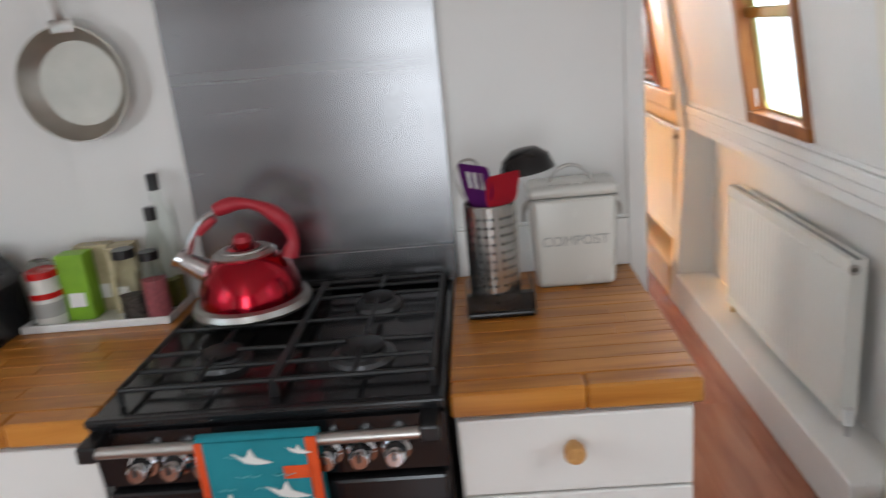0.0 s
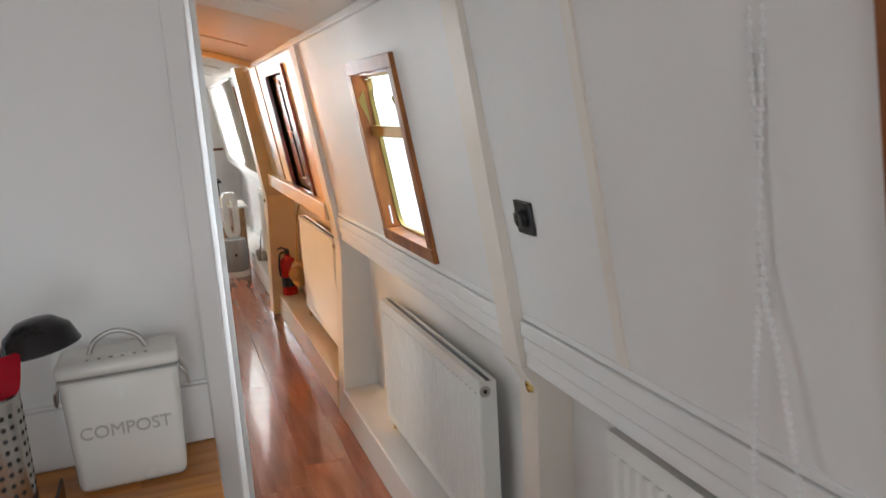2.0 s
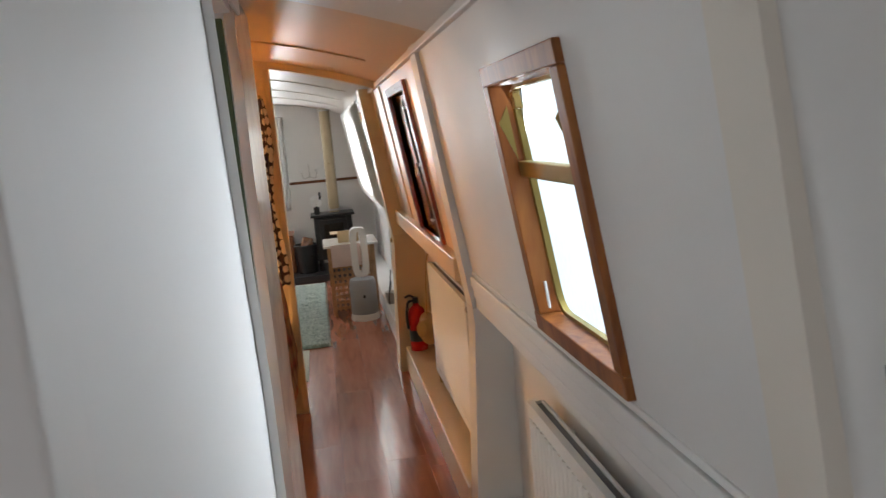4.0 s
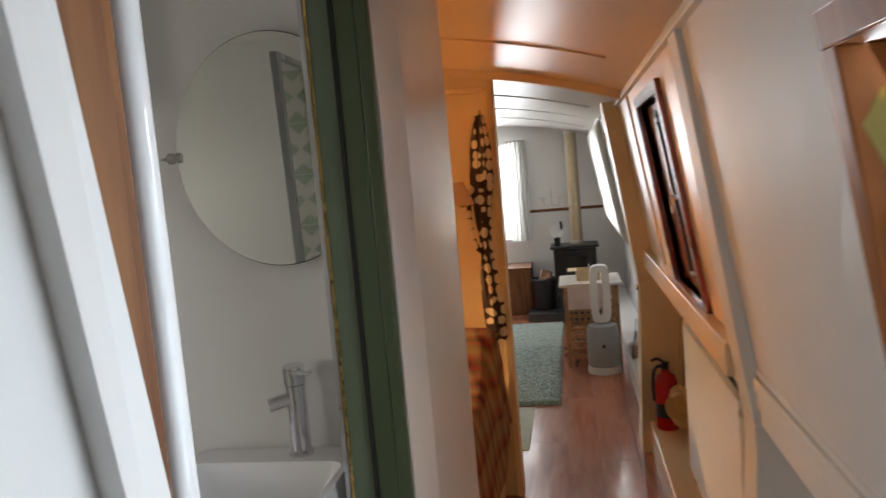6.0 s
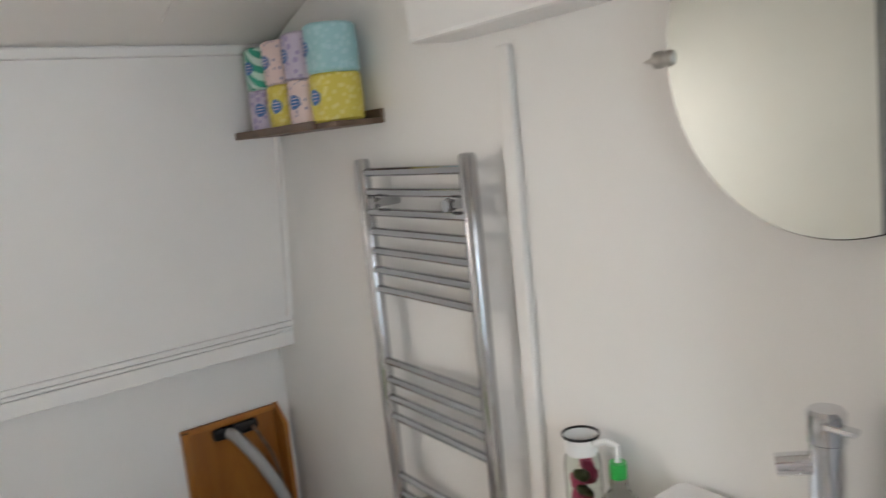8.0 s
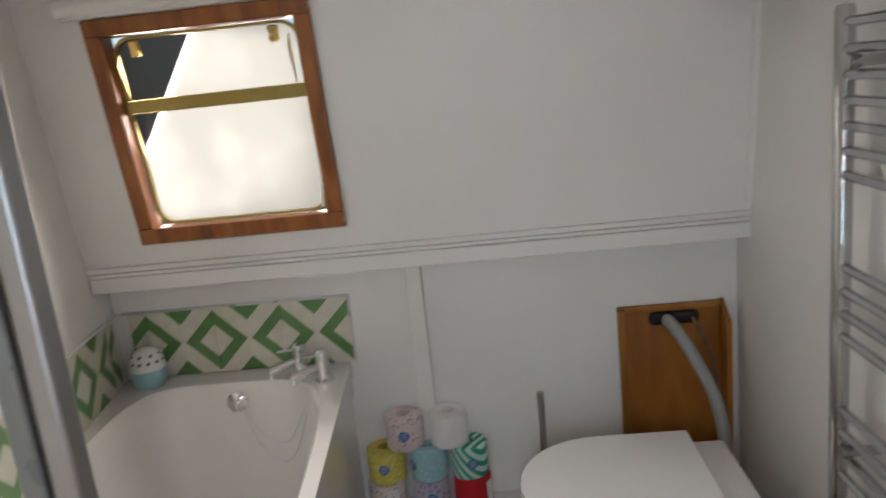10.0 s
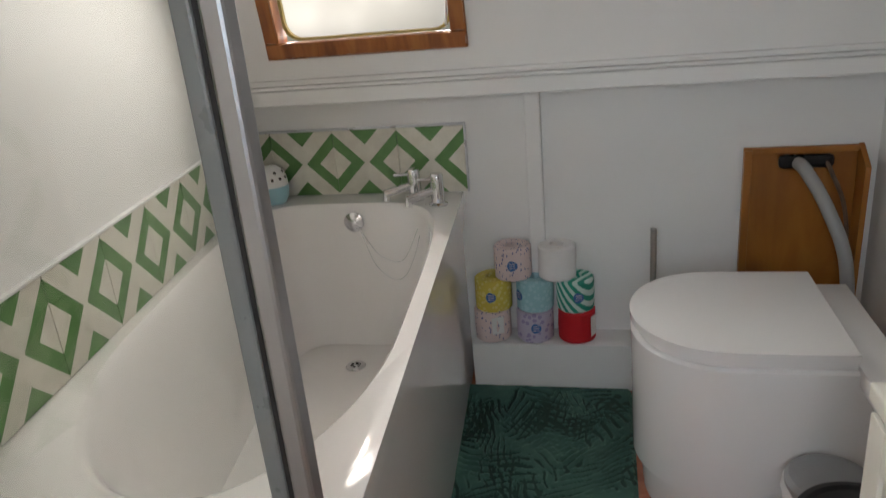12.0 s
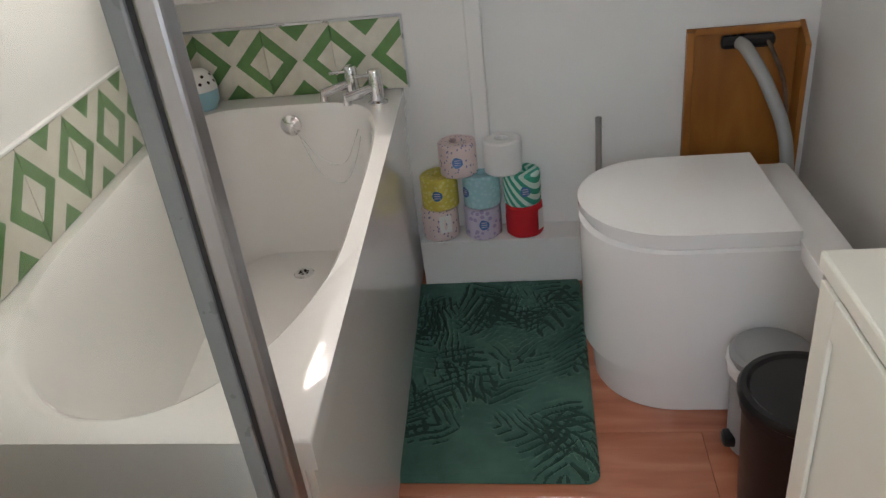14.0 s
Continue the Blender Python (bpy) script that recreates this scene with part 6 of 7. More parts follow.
part("bucket", lathe([(0, 0.003), (0.086, 0.003), (0.089, 0.012), (0.102, 0.285), (0.108, 0.289), (0.108, 0.306), (0, 0.306)], 48, (BX, BY, 0)), BINBLACK, blk)
blid = part("lid", lathe([(0.1085, 0.3065), (0.113, 0.311), (0.113, 0.319), (0.108, 0.326), (0.098, 0.327), (0.092, 0.321), (0.03, 0.321), (0, 0.321)], 56, (BX, BY, 0)), BINBLACK, blk, "glossy black lid")
part("lid_recess", lathe([(0, 0.3213), (0.026, 0.3213), (0.029, 0.3245), (0.032, 0.3213)], 28, (BX + 0.03, BY + 0.035, 0)), DARKG, blid, "dark finger recess")
part("pedal", box(-0.668, -0.634, 3.232, 3.262, 0.022, 0.052, 0.008), BLACKP, pbn)

# bath mat with frond relief
MATM, nt, bs = nodes_of("green_velvet_pile")
col = ramp(nt, noise_of(nt, 9, 6), [(0.32, (0.024, 0.074, 0.056)), (0.68, (0.056, 0.134, 0.104))])
nt.links.new(col, bs.inputs["Base Color"])
bs.inputs["Roughness"].default_value, bs.inputs["Sheen Weight"].default_value, bs.inputs["Sheen Roughness"].default_value = 0.85, 0.5, 0.4
bs.inputs["Sheen Tint"].default_value = (0.4, 0.75, 0.6, 1)
bump_from(nt, bs, noise_of(nt, 300, 3), 0.5, 0.002)
# Darker copy of the pile; paints the shade of the pressed fronds.
MATD = paint("pressed_pile_shade", (0.014, 0.048, 0.036), 0.9, 0.3, 12, 0.4, 250)
bm_ = bmesh.new()
x0, x1, y0, y1 = -1.3585, -0.552, 2.470, 2.974
nx, ny = 260, 168
rf = random.Random(11)
fronds = [(x0 + 0.02 + 0.74 * ((k * 0.7549) % 1.0), y0 + 0.02 + 0.46 * ((k * 0.5698) % 1.0), rf.uniform(0, 6.283), rf.uniform(0.20, 0.30), rf.uniform(0.026, 0.040)) for k in range(22)]


def pile(x, y):
    """Depth of the pressed palm fronds: leaflets that slant off a bent stem, with soft ends."""
    h = 0.0
    for fx, fy, turn_, ln, gap in fronds:
        dx, dy = x - fx, y - fy
        if dx * dx + dy * dy > ln * ln:
            continue
        u, v = dx * math.cos(turn_) + dy * math.sin(turn_), dy * math.cos(turn_) - dx * math.sin(turn_)
        v += 1.6 * u * u - 0.03
        if 0 < u < ln:
            wide = 0.095 * math.sin(math.pi * min(1, u / ln) ** 0.8) ** 0.6 * (1 + 0.35 * noise.noise(Vector((u * 60, fx * 9, fy * 9))))
            if abs(v) < wide:
                leaflet = max(0.0, math.cos(2 * math.pi * (u - 0.95 * abs(v) - 2.0 * v * v + 0.014 * noise.noise(Vector((x * 17, y * 17, 2)))) / gap) + 0.25) / 1.25
                h = max(h, leaflet * min(1, (wide - abs(v)) / 0.03) * min(1, abs(v) / 0.008 + 0.3))
    return h * (0.55 + 0.6 * noise.noise(Vector((x * 6, y * 6, 9))) + 0.3)


grid = {}
for i in range(nx + 1):
    for j in range(ny + 1):
        x, y = x0 + (x1 - x0) * i / nx, y0 + (y1 - y0) * j / ny
        e = min(x - x0, x1 - x, y - y0, y1 - y)
        z = 0.004 + 0.013 * min(1, e / 0.012) - 0.009 * pile(x, y) * (e > 0.012) + 0.0012 * noise.noise(Vector((x * 30, y * 30, 0)))
        cxx, cyy = max(x0 + 0.03 - x, x - x1 + 0.03, 0), max(y0 + 0.03 - y, y - y1 + 0.03, 0)
        if cxx and cyy:
            d_ = math.hypot(cxx, cyy)
            if d_ > 0.03:
                x += (cxx * (1 - 0.03 / d_)) * (1 if x < (x0 + x1) / 2 else -1)
                y += (cyy * (1 - 0.03 / d_)) * (1 if y < (y0 + y1) / 2 else -1)
        grid[i, j] = bm_.verts.new((x, y, z))
for i in range(nx):
    for j in range(ny):
        fc = bm_.faces.new((grid[i, j], grid[i + 1, j], grid[i + 1, j + 1], grid[i, j + 1]))
        xm, ym = x0 + (x1 - x0) * (i + 0.5) / nx, y0 + (y1 - y0) * (j + 0.5) / ny
        # Relief shading put into colour: deep frond faces take the darker green.
        if pile(xm, ym) > 0.46 + 0.7 * noise.noise(Vector((xm * 8, ym * 8, 5))):
            fc.material_index = 1
edge = [grid[i, 0] for i in range(nx + 1)] + [grid[nx, j] for j in range(1, ny + 1)] + [grid[i, ny] for i in range(nx - 1, -1, -1)] + [grid[0, j] for j in range(ny - 1, 0, -1)]
lowv = [bm_.verts.new((v.co.x, v.co.y, 0.0015)) for v in edge]
for k in range(len(edge)):
    bm_.faces.new((edge[k], edge[(k + 1) % len(edge)], lowv[(k + 1) % len(edge)], lowv[k]))
mat_ob = finish("bath_mat", bm_, MATM, None, "", True)
mat_ob.data.materials.append(MATD)
tagged(mat_ob, "dark green velvet bath mat with pressed frond pattern", "bath mat")

# bathroom blind
bb = thing("roller_blind", "rolled white blind above the bathroom window", "blind")
xb = port_x(1.62) + 0.035
part("roll", rod((xb, 1.97, 1.632), (xb, 2.63, 1.632), 0.021, 24), CLOTHW, bb)
part("bracket", box(xb - 0.04, xb + 0.024, 2.632, 2.646, 1.605, 1.66, 0.004), PLASTIC, bb, "", False)
part("hem", box(xb - 0.006, xb + 0.006, 1.98, 2.62, 1.604, 1.613, 0.003), CLOTHW, bb, "", False)


# ---- bedroom ----
PLAID, nt, bs = nodes_of("plaid_wool")
tc = nt.nodes.new("ShaderNodeTexCoord")
sep = nt.nodes.new("ShaderNodeSeparateXYZ")
nt.links.new(tc.outputs["Object"], sep.inputs[0])


def band(src, freq, shift):
    return calc("FRACT", calc("ADD", calc("MULTIPLY", src, freq), shift))


long_ = calc("ADD", sep.outputs[0], sep.outputs[2])
c1 = ramp(nt, band(sep.outputs[1], 9.0, 0.1), [(0.2, (0.16, 0.08, 0.05)), (0.35, (0.55, 0.14, 0.10)), (0.55, (0.62, 0.44, 0.22)), (0.8, (0.34, 0.27, 0.13)), (0.95, (0.58, 0.06, 0.14))])
c2 = ramp(nt, band(long_, 9.5, 0.4), [(0.2, (0.62, 0.40, 0.22)), (0.4, (0.20, 0.08, 0.06)), (0.6, (0.60, 0.16, 0.14)), (0.85, (0.55, 0.46, 0.26))])
mx = nt.nodes.new("ShaderNodeMix")
mx.data_type = "RGBA"
mx.inputs[0].default_value = 0.5
nt.links.new(c1, mx.inputs[6]), nt.links.new(c2, mx.inputs[7])
nt.links.new(mx.outputs[2], bs.inputs["Base Color"])
bs.inputs["Roughness"].default_value = 0.95
bump_from(nt, bs, noise_of(nt, 180, 4), 0.4)

bed = thing("bed", "built-in cream bed with a mattress", "bed")
part("base", box(-1.30, 0.385, 4.14, 5.415, 0.0, 0.42, 0.006), CREAM, bed, "cream boarded base", False)
part("mattress", box(-1.30, 0.400, 4.15, 5.40, 0.421, 0.62, 0.05, 4), CLOTHW, bed, "white mattress")
throw = thing("plaid_throw", "plaid wool throw heaped over the bed", "throw")
b = bmesh.new()
nx, ny = 40, 50
vs = {}
for i in range(nx + 1):
    for j in range(ny + 1):
        u, y = i / nx, 4.20 + 1.17 * j / ny
        s = u * 1.75
        if s < 1.2:
            x, z = -0.80 + s, 0.655 + 0.16 * math.exp(-((y - 5.2) / 0.22) ** 2)
        else:
            x, z = 0.40 + 0.045 * math.sin((s - 1.2) * 3), 0.655 + 0.16 * math.exp(-((y - 5.2) / 0.22) ** 2) - (s - 1.2) * 0.75
        nz = noise.noise_vector(Vector((x * 6, y * 6, z * 5)))
        vs[i, j] = b.verts.new((x + 0.018 * nz.x, y + 0.012 * nz.y, max(z, 0.30) + 0.016 * nz.z))
for i in range(nx):
    for j in range(ny):
        b.faces.new((vs[i, j], vs[i + 1, j], vs[i + 1, j + 1], vs[i, j + 1]))
bmesh.ops.solidify(b, geom=b.faces[:], thickness=0.012)
part("cloth", b, PLAID, throw, "checked wool in red, brown and ochre")

robe = thing("dressing_gown", "brown dressing gown with cream polka dots on a hook", "dressing gown")
b = bmesh.new()
rows_ = []
for k in range(28):
    t = k / 27
    z = 1.69 - 0.95 * t
    w = 0.75 * (0.024 + 0.024 * min(1, t * 7) + 0.012 * math.sin(9 * t) + (0.010 if 0.25 < t < 0.5 else 0))
    cx = 0.405 - 0.018 * math.sin(3 * t) + (0.012 * t)
    ring = []
    for j in range(28):
        a = 2 * math.pi * j / 28
        fold = 1 + 0.16 * math.sin(5 * a + 3 * t) + 0.1 * math.sin(9 * a - 5 * t)
        ring.append((cx + w * math.cos(a) * fold * 0.9, 5.352 + 0.045 * math.sin(a) * fold, z + 0.006 * math.sin(4 * a)))
    rows_.append(ring)
part("gown", loft(rows_), SPOTTED, robe)
part("belt", tube(smooth_path([(0.355, 5.32, 1.40), (0.340, 5.31, 1.30), (0.350, 5.31, 1.18), (0.372, 5.315, 1.12)], 6), 0.012, 8, None, 0.5), SPOTTED, robe)
part("hook", tube(smooth_path([(0.41, 5.419, 1.70), (0.41, 5.37, 1.695), (0.41, 5.36, 1.715)], 5), 0.006, 8), BRASS, robe, "brass hook")


def wall_lamp(x, label):
    l = thing("wall_lamp", label, "wall lamp", "bedroom wall lamps")
    part("back_plate", lathe([(0, 0), (0.035, 0), (0.030, -0.012), (0, -0.014)], 24, (x, 5.419, 1.345), "y"), BRASS, l)
    part("arm", tube(smooth_path([(x, 5.41, 1.345), (x, 5.33, 1.33), (x, 5.26, 1.345)], 6), 0.006, 10), BRASS, l)
    part("shade", lathe([(0.030, 0.05), (0.072, -0.045), (0.070, -0.045), (0.028, 0.05)], 32, (x, 5.26, 1.375)), SHADEM, l, "tapered card shade")


wall_lamp(0.30, "small wall lamp with a tapered shade over the bed")
wall_lamp(-0.75, "small lit wall lamp with a tapered shade")

fe = thing("fire_extinguisher", "small red fire extinguisher on the boxing", "fire extinguisher", at=(1.150, 5.80, 0.1605))
part("cylinder", lathe([(0, 0), (0.050, 0), (0.053, 0.008), (0.053, 0.22), (0.045, 0.255), (0.020, 0.275), (0.018, 0.290), (0, 0.290)], 32), REDP, fe)
part("label_band", lathe([(0.0535, 0.06), (0.0535, 0.13)], 32), BLACKP, fe, "black label band")
part("valve", lathe([(0, 0.29), (0.018, 0.29), (0.018, 0.325), (0, 0.325)], 16), BLACKP, fe)
part("lever", tube(smooth_path([(0.0, 0.0, 0.318), (-0.03, 0.03, 0.332), (-0.055, 0.055, 0.318)], 5), 0.007, 8), BLACKP, fe, "black lever")
part("hose", tube(smooth_path([(-0.01, -0.015, 0.31), (-0.05, -0.03, 0.30), (-0.062, -0.02, 0.22), (-0.058, -0.015, 0.14)], 6), 0.008, 10), BLACKP, fe)
hb = thing("sun_hat", "tan felt hat hanging by the radiator end", "hat")
b = lathe([(0, 0.055), (0.05, 0.05), (0.068, 0.0), (0.105, -0.012), (0.108, -0.006), (0.07, 0.008), (0.052, 0.058), (0, 0.064)], 30)
for v in b.verts:
    v.co += 0.008 * noise.noise_vector(v.co * 9)
b.transform(Matrix.Translation((1.165, 5.44, 0.38)) @ Matrix.Rotation(radians(75), 4, "X") @ Matrix.Rotation(radians(-60), 4, "Y") @ Matrix.Diagonal((0.85, 0.85, 0.8, 1)))
part("felt", b, TANFELT, hb)
part("strap", tube(smooth_path([(1.165, 5.43, 0.46), (1.17, 5.42, 0.60), (1.185, 5.41, 0.76), (1.21, 5.40, 0.862)], 6), 0.006, 8, None, 0.4), TANFELT, hb)


# ---- saloon ----
RUGM, nt, bs = nodes_of("sage_shag_pile")
col = ramp(nt, noise_of(nt, 55, 6, (1, 0.5, 1)), [(0.32, (0.15, 0.20, 0.17)), (0.55, (0.30, 0.37, 0.31)), (0.75, (0.48, 0.53, 0.46))])
nt.links.new(col, bs.inputs["Base Color"])
bs.inputs["Roughness"].default_value, bs.inputs["Sheen Weight"].default_value = 0.95, 0.3
bump_from(nt, bs, noise_of(nt, 90, 5), 1.0, 0.02)
b = bmesh.new()
x0, x1, y0, y1 = -0.62, 0.615, 6.68, 9.05
nx, ny = 90, 150
grid = {}
for i in range(nx + 1):
    for j in range(ny + 1):
        x, y = x0 + (x1 - x0) * i / nx, y0 + (y1 - y0) * j / ny
        e = min(i, nx - i, j, ny - j)
        h = 0.0 if e == 0 else 0.022 + 0.012 * noise.noise(Vector((x * 40, y * 40, 0))) + 0.006 * noise.noise(Vector((x * 110, y * 110, 3)))
        grid[i, j] = b.verts.new((x + (0.008 * noise.noise(Vector((y * 30, x * 3, 1))) if e == 0 else 0), y, 0.002 + max(h, 0)))
for i in range(nx):
    for j in range(ny):
        b.faces.new((grid[i, j], grid[i + 1, j], grid[i + 1, j + 1], grid[i, j + 1]))
tagged(finish("rug", b, RUGM, None, "", True), "sage green shaggy rug on the saloon floor", "rug")
dm = tagged(finish("floor_mat", box(0.02, 0.46, 5.95, 6.64, 0.0005, 0.006, 0.002), paint("pale_mat", (0.50, 0.52, 0.42), 0.9, 0.1, 14, 0.4, 200)), "pale thin mat at the edge of the rug", "mat")

# wood stove on its hearth
hearth = tagged(finish("hearth", prism([(0.28, 9.22), (0.95, 9.22), (1.10, 9.40), (1.10, 9.99), (0.28, 9.99)], 0.0, 0.07, 0.006), paint("slate", (0.035, 0.037, 0.042), 0.5, 0.3, 6, 0.3, 40)), "dark slate hearth under the stove", "hearth")
st = thing("wood_stove", "black cast iron wood stove with a glazed door", "stove")
SX, SY = 0.76, 9.62
part("firebox", box(SX - 0.205, SX + 0.205, SY - 0.17, SY + 0.17, 0.19, 0.655, 0.012), IRON, st, "", False)
part("top_plate", box(SX - 0.235, SX + 0.235, SY - 0.20, SY + 0.20, 0.656, 0.682, 0.008), IRON, st, "", False)
sd = part("stove_door", box(SX - 0.15, SX + 0.15, SY - 0.19, SY - 0.171, 0.31, 0.625, 0.008), IRON, st, "cast door", False)
part("door_glass", box(SX - 0.105, SX + 0.105, SY - 0.194, SY - 0.1905, 0.385, 0.585, 0.003), ENAMEL, sd, "dark stove glass", False)
part("door_handle", rod((SX + 0.125, SY - 0.21, 0.42), (SX + 0.125, SY - 0.21, 0.50), 0.008, 12), STEEL2, sd, "steel handle")
part("ash_door", box(SX - 0.15, SX + 0.15, SY - 0.185, SY - 0.171, 0.205, 0.295, 0.006), IRON, st, "", False)
for x in (-0.17, 0.17):
    for y in (-0.13, 0.13):
        part("leg", rod((SX + x, SY + y, 0.0705), (SX + x, SY + y, 0.195), 0.022, 14, None, 0.028), IRON, st)
fl = thing("flue_pipe", "tall pale metal flue pipe rising to the ceiling", "flue pipe")
part("pipe", lathe([(0, 0), (0.058, 0), (0.058, roof_z(0.79) - 0.684), (0, roof_z(0.79) - 0.684)], 32, (0.79, SY + 0.05, 0.6825)), paint("flue_metal", (0.50, 0.42, 0.29), 0.32, 0.12, 5, 0.05, 30, 1.0), fl)
for z in (0.70, roof_z(0.79) - 0.03):
    part("collar", lathe([(0.059, 0), (0.070, 0), (0.070, 0.02), (0.059, 0.02)], 32, (0.79, SY + 0.05, z)), STEEL2, fl)
sf = thing("stove_fan", "small stove-top fan with pale blades", "fan", at=(0.60, 9.52, 0.6825))
part("stand", box(-0.03, 0.03, -0.025, 0.025, 0, 0.11, 0.006), BLACKP, sf)
part("cap", lathe([(0, 0), (0.055, 0), (0.05, 0.02), (0, 0.03)], 24, (0.035, 0, 0.19), "x"), BLACKP, sf)
for k in range(4):
    a = radians(45 + 90 * k)
    b = lathe([(0, 0), (0.03, 0), (0.03, 0.003), (0, 0.003)], 18)
    b.transform(Matrix.Translation((0.045 * math.cos(a), -0.04, 0.15 + 0.045 * math.sin(a))) @ Matrix.Rotation(a, 4, "Y") @ Matrix.Rotation(radians(70), 4, "X") @ Matrix.Diagonal((1.3, 0.8, 1, 1)))
    part("blade", b, PLASTIC, sf, "pale blade")
lb = thing("log_basket", "dark basket beside the stove", "basket")
part("basket", lathe([(0, 0), (0.11, 0), (0.13, 0.30), (0.12, 0.31), (0.10, 0.02), (0, 0.02)], 24, (0.44, 9.50, 0.0705)), BLACKP, lb)
for k in range(4):
    part("log", rod((0.40 + 0.03 * k, 9.46, 0.30 + 0.02 * k), (0.44 + 0.02 * k, 9.56, 0.44 - 0.01 * k), 0.028, 12), PINE, lb)
ch = thing("chest", "small pine chest by the saloon door", "chest")
part("body", box(0.0, 0.31, 9.55, 9.97, 0.0, 0.46, 0.008), PINE, ch, "", False)
part("top", box(-0.01, 0.32, 9.54, 9.98, 0.4605, 0.485, 0.006), PINE, ch, "", False)
cn = thing("candle_sconce", "small metal candle wall ornament", "wall ornament")
part("stem", rod((0.56, Y1 - 0.02, 1.06), (0.56, Y1 - 0.02, 1.22), 0.004, 8), STEEL2, cn)
for s in (-1, 1):
    part("arm", tube(smooth_path([(0.56, Y1 - 0.03, 1.08), (0.56 + s * 0.06, Y1 - 0.05, 1.06), (0.56 + s * 0.09, Y1 - 0.05, 1.13)], 6), 0.004, 8), STEEL2, cn)
    part("cup", lathe([(0, 0), (0.018, 0), (0.022, 0.03), (0.018, 0.03), (0, 0.01)], 14, (0.56 + s * 0.09, Y1 - 0.05, 1.13)), PLASTIC, cn)

# slatted hamper table with boxes
hp = thing("hamper_table", "slatted acacia storage table with white lids", "table")
HX0, HX1, HY0, HY1, HT = 0.66, 1.05, 7.56, 7.98, 0.585
for x in (HX0, HX1 - 0.035):
    for y in (HY0, HY1 - 0.035):
        part("leg", box(x, x + 0.035, y, y + 0.035, 0, HT, 0.003), HAMPER, hp, "", False)
for k in range(9):
    z = 0.055 + 0.05 * k
    part("slat", box(HX0 + 0.036, HX1 - 0.036, HY0 + 0.006, HY0 + 0.016, z, z + 0.026, 0.002), HAMPER, hp, "", False)
    part("slat", box(HX0 + 0.006, HX0 + 0.016, HY0 + 0.036, HY1 - 0.036, z, z + 0.026, 0.002), HAMPER, hp, "", False)
for k in range(7):
    x = HX0 + 0.05 + 0.043 * k
    part("slat", box(x, x + 0.02, HY0 + 0.017, HY0 + 0.026, 0.04, HT - 0.06, 0.002), HAMPER, hp, "", False)
part("top_rail", box(HX0 + 0.036, HX1 - 0.036, HY0 + 0.002, HY0 + 0.03, HT - 0.07, HT, 0.003), HAMPER, hp, "", False)
part("top", box(HX0 - 0.03, HX1 + 0.03, HY0 - 0.03, HY1 + 0.03, HT + 0.0005, HT + 0.022, 0.005), TINENAMEL, hp, "pale lid", False)
cl = thing("table_cloth", "pale pink cloth hanging over the table edge", "cloth")
part("drop", cloth_sheet(HX0 + 0.03, HX0 + 0.27, HT - 0.16, HT + 0.024, HY0 - 0.034, 0.004), paint("pale_pink_cloth", (0.70, 0.56, 0.52), 0.9, 0.06, 8, 0.3, 200), cl)
cb = thing("cardboard_box", "open cardboard box on the table", "box")
part("front", box(0.76, 0.93, 7.66, 7.664, HT + 0.0225, HT + 0.10), CARD, cb, "", False)
part("back", box(0.76, 0.93, 7.84, 7.844, HT + 0.0225, HT + 0.10), CARD, cb, "", False)
part("side", box(0.76, 0.764, 7.664, 7.84, HT + 0.0225, HT + 0.10), CARD, cb, "", False)
part("side", box(0.926, 0.93, 7.664, 7.84, HT + 0.0225, HT + 0.10), CARD, cb, "", False)
part("flap", box(0.70, 0.76, 7.664, 7.84, HT + 0.098, HT + 0.101), CARD, cb, "", False)

# bladeless fan heater
bf = thing("bladeless_fan", "white and grey bladeless tower fan on the floor", "fan", at=(0.915, 7.40, 0))
part("foot", lathe([(0, 0.0), (0.115, 0.0), (0.118, 0.012), (0.112, 0.05), (0, 0.05)], 40), PLASTIC, bf, "white foot")
part("base", lathe([(0.108, 0.051), (0.110, 0.06), (0.108, 0.30), (0.098, 0.335), (0.07, 0.345), (0, 0.345)], 40), GREYSTONE, bf, "grey perforated base")
loop = []
for k in range(48):
    a = 2 * math.pi * k / 48
    loop.append((0.068 * math.copysign(abs(math.cos(a)) ** 0.5, math.cos(a)), 0.555 + 0.20 * math.copysign(abs(math.sin(a)) ** 0.35, math.sin(a))))
b = bmesh.new()
ringsf = []
for s, y in ((1.0, -0.045), (1.0, 0.045), (0.62, 0.045), (0.62, -0.045)):
    ringsf.append([(u * s if s == 1 else math.copysign(max(abs(u) - 0.052, 0), u), y, 0.555 + (v - 0.555) * (1 if s == 1 else 0.90)) for u, v in loop])
part("loop", loft(ringsf + [ringsf[0]], None, False, False), PLASTIC, bf, "white air loop")
part("badge", box(-0.010, 0.010, -0.1125, -0.105, 0.19, 0.215, 0.003), BLACKP, bf, "", False)

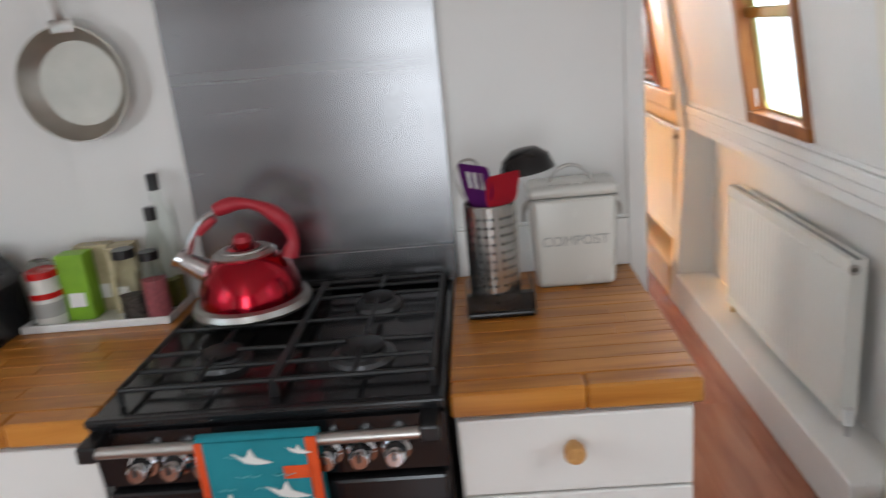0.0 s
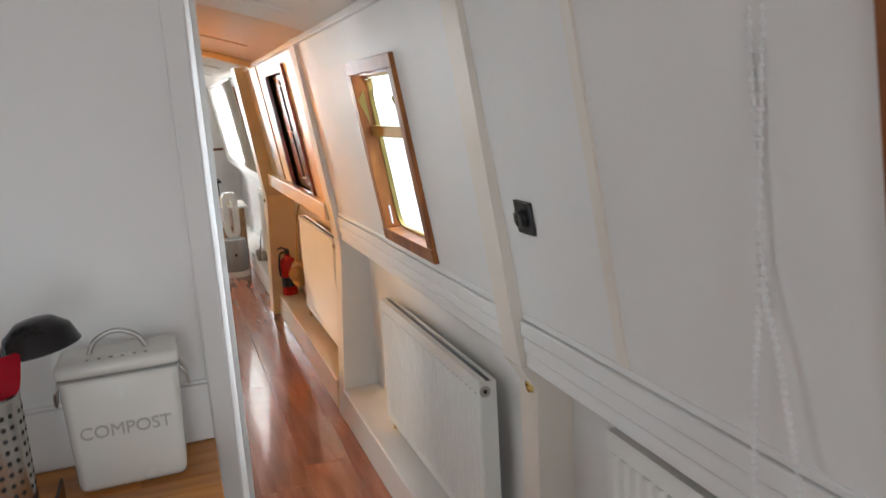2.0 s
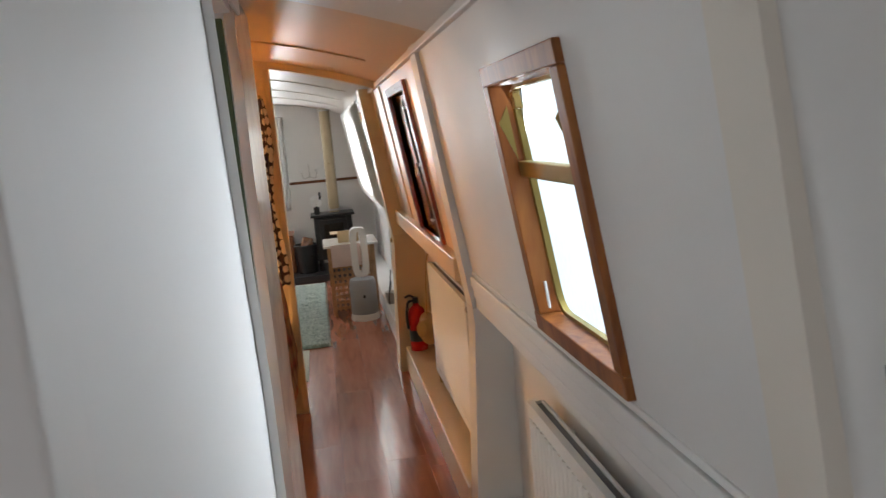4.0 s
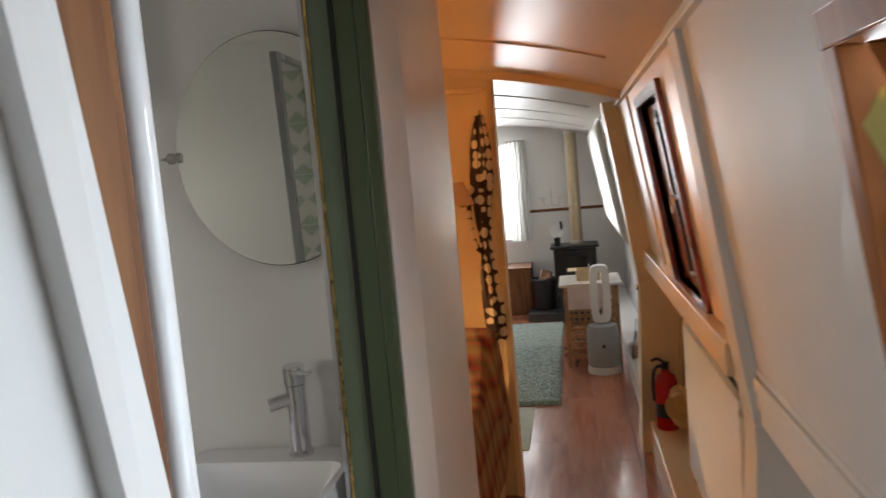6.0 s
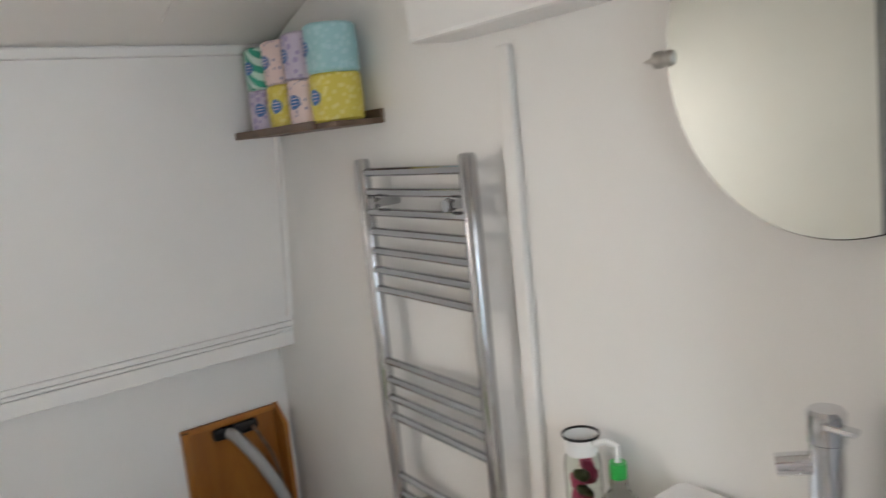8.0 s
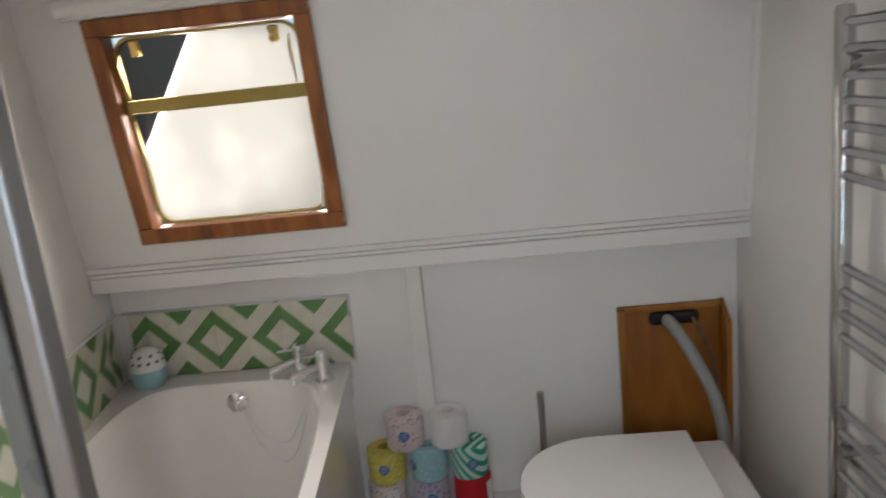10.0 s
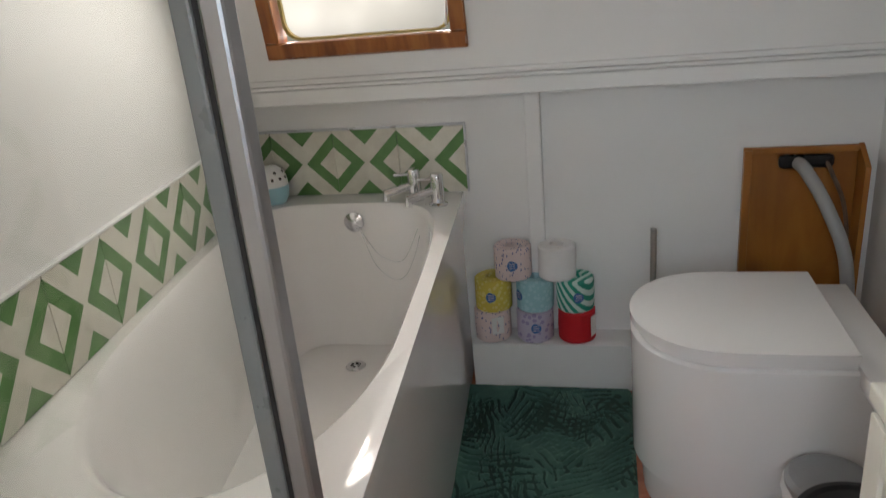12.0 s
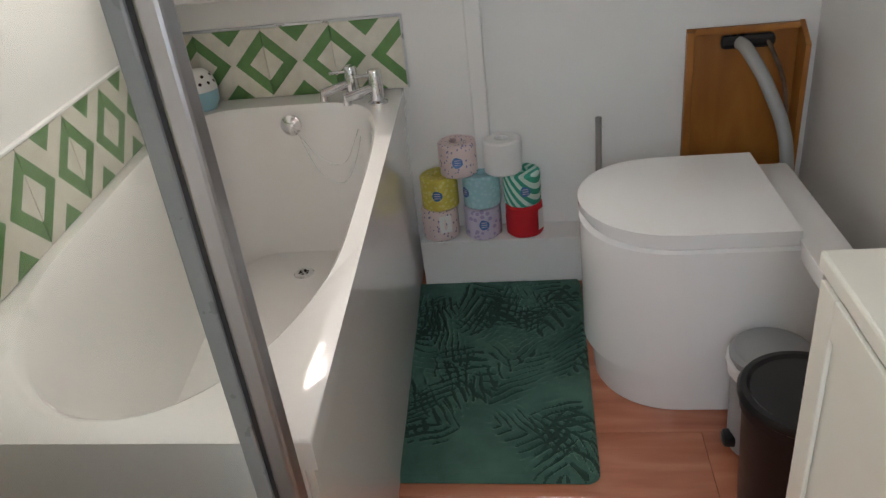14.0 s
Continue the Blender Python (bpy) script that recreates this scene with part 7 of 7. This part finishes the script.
# curtains
def curtain(name, label, pts, z0, z1, depth=0.022, waves=9, mat=None):
    """A hanging cloth whose head runs from pts[0] to pts[1]; it may lean at the foot by pts[2]."""
    c = thing(name, label, "curtain")
    (xa, ya), (xb, yb), (lx, ly) = pts
    b = bmesh.new()
    nu, nv = waves * 8, 14
    g = {}
    nrm = Vector((-(yb - ya), xb - xa, 0)).normalized()
    for i in range(nu + 1):
        for j in range(nv + 1):
            u, v = i / nu, j / nv
            w = depth * math.sin(2 * math.pi * waves * u) * (0.6 + 0.4 * v)
            g[i, j] = b.verts.new((xa + (xb - xa) * u + nrm.x * w + lx * v, ya + (yb - ya) * u + nrm.y * w + ly * v * (1 - u), z1 + (z0 - z1) * v))
    for i in range(nu):
        for j in range(nv):
            b.faces.new((g[i, j], g[i + 1, j], g[i + 1, j + 1], g[i, j + 1]))
    bmesh.ops.solidify(b, geom=b.faces[:], thickness=0.002)
    part("cloth", b, mat or CLOTHW, c)
    part("curtain_rod", rod((xa, ya, z1 + 0.01), (xb, yb, z1 + 0.01), 0.007, 10), STEEL2, c)
    return c


curtain("curtain", "white cotton curtain beside the saloon door", ((0.12, Y1 - 0.06), (0.33, Y1 - 0.06), (0, 0)), 0.72, 1.75, waves=5)
curtain("curtain", "white sheer curtain drawn across the leaning saloon window", ((0.940, 6.30), (0.940, 8.90), (0.125, 0)), 1.00, 1.68, depth=0.018, waves=26, mat=SHEER)
pl = thing("plant_pot", "small trailing things on the saloon ledge", "clutter")
part("pot", lathe([(0, 0), (0.05, 0), (0.06, 0.09), (0.05, 0.09), (0, 0.02)], 18, (1.13, 7.15, 0.1605)), STEEL2, pl)
part("cable", tube(smooth_path([(1.12, 7.0, 0.45), (1.08, 6.9, 0.25), (1.10, 7.1, 0.17), (1.14, 7.3, 0.30)], 8), 0.004, 8), BLACKP, pl, "black cable")

# ---- floor boards ----
flr = thing("floor", "red-brown laminate floor boards", "floor")
flr["kind"] = "structure"
rnd = random.Random(5)
lengths = [1.15, 0.62]


@functools.lru_cache(None)
def plank(length):
    b = box(-0.0950, 0.0950, 0, length - 0.0008, -0.012, 0, 0.0007, 1)
    me = bpy.data.meshes.new("plank")
    b.to_mesh(me)
    b.free()
    me.materials.append(FLOORM)
    return me


x = -1.375
while x < 1.25:
    y = Y0 - rnd.uniform(0, 1.0)
    while y < Y1:
        L = lengths[0] if rnd.random() < 0.8 else lengths[1]
        if y + L > Y0:
            start, end = max(y, Y0), min(y + L, Y1)
            ob = new("floor_board", plank(round(end - start, 4)))
            ob.parent = flr
            ob.location = (x, start, 0)
        y += L
    x += 0.1905
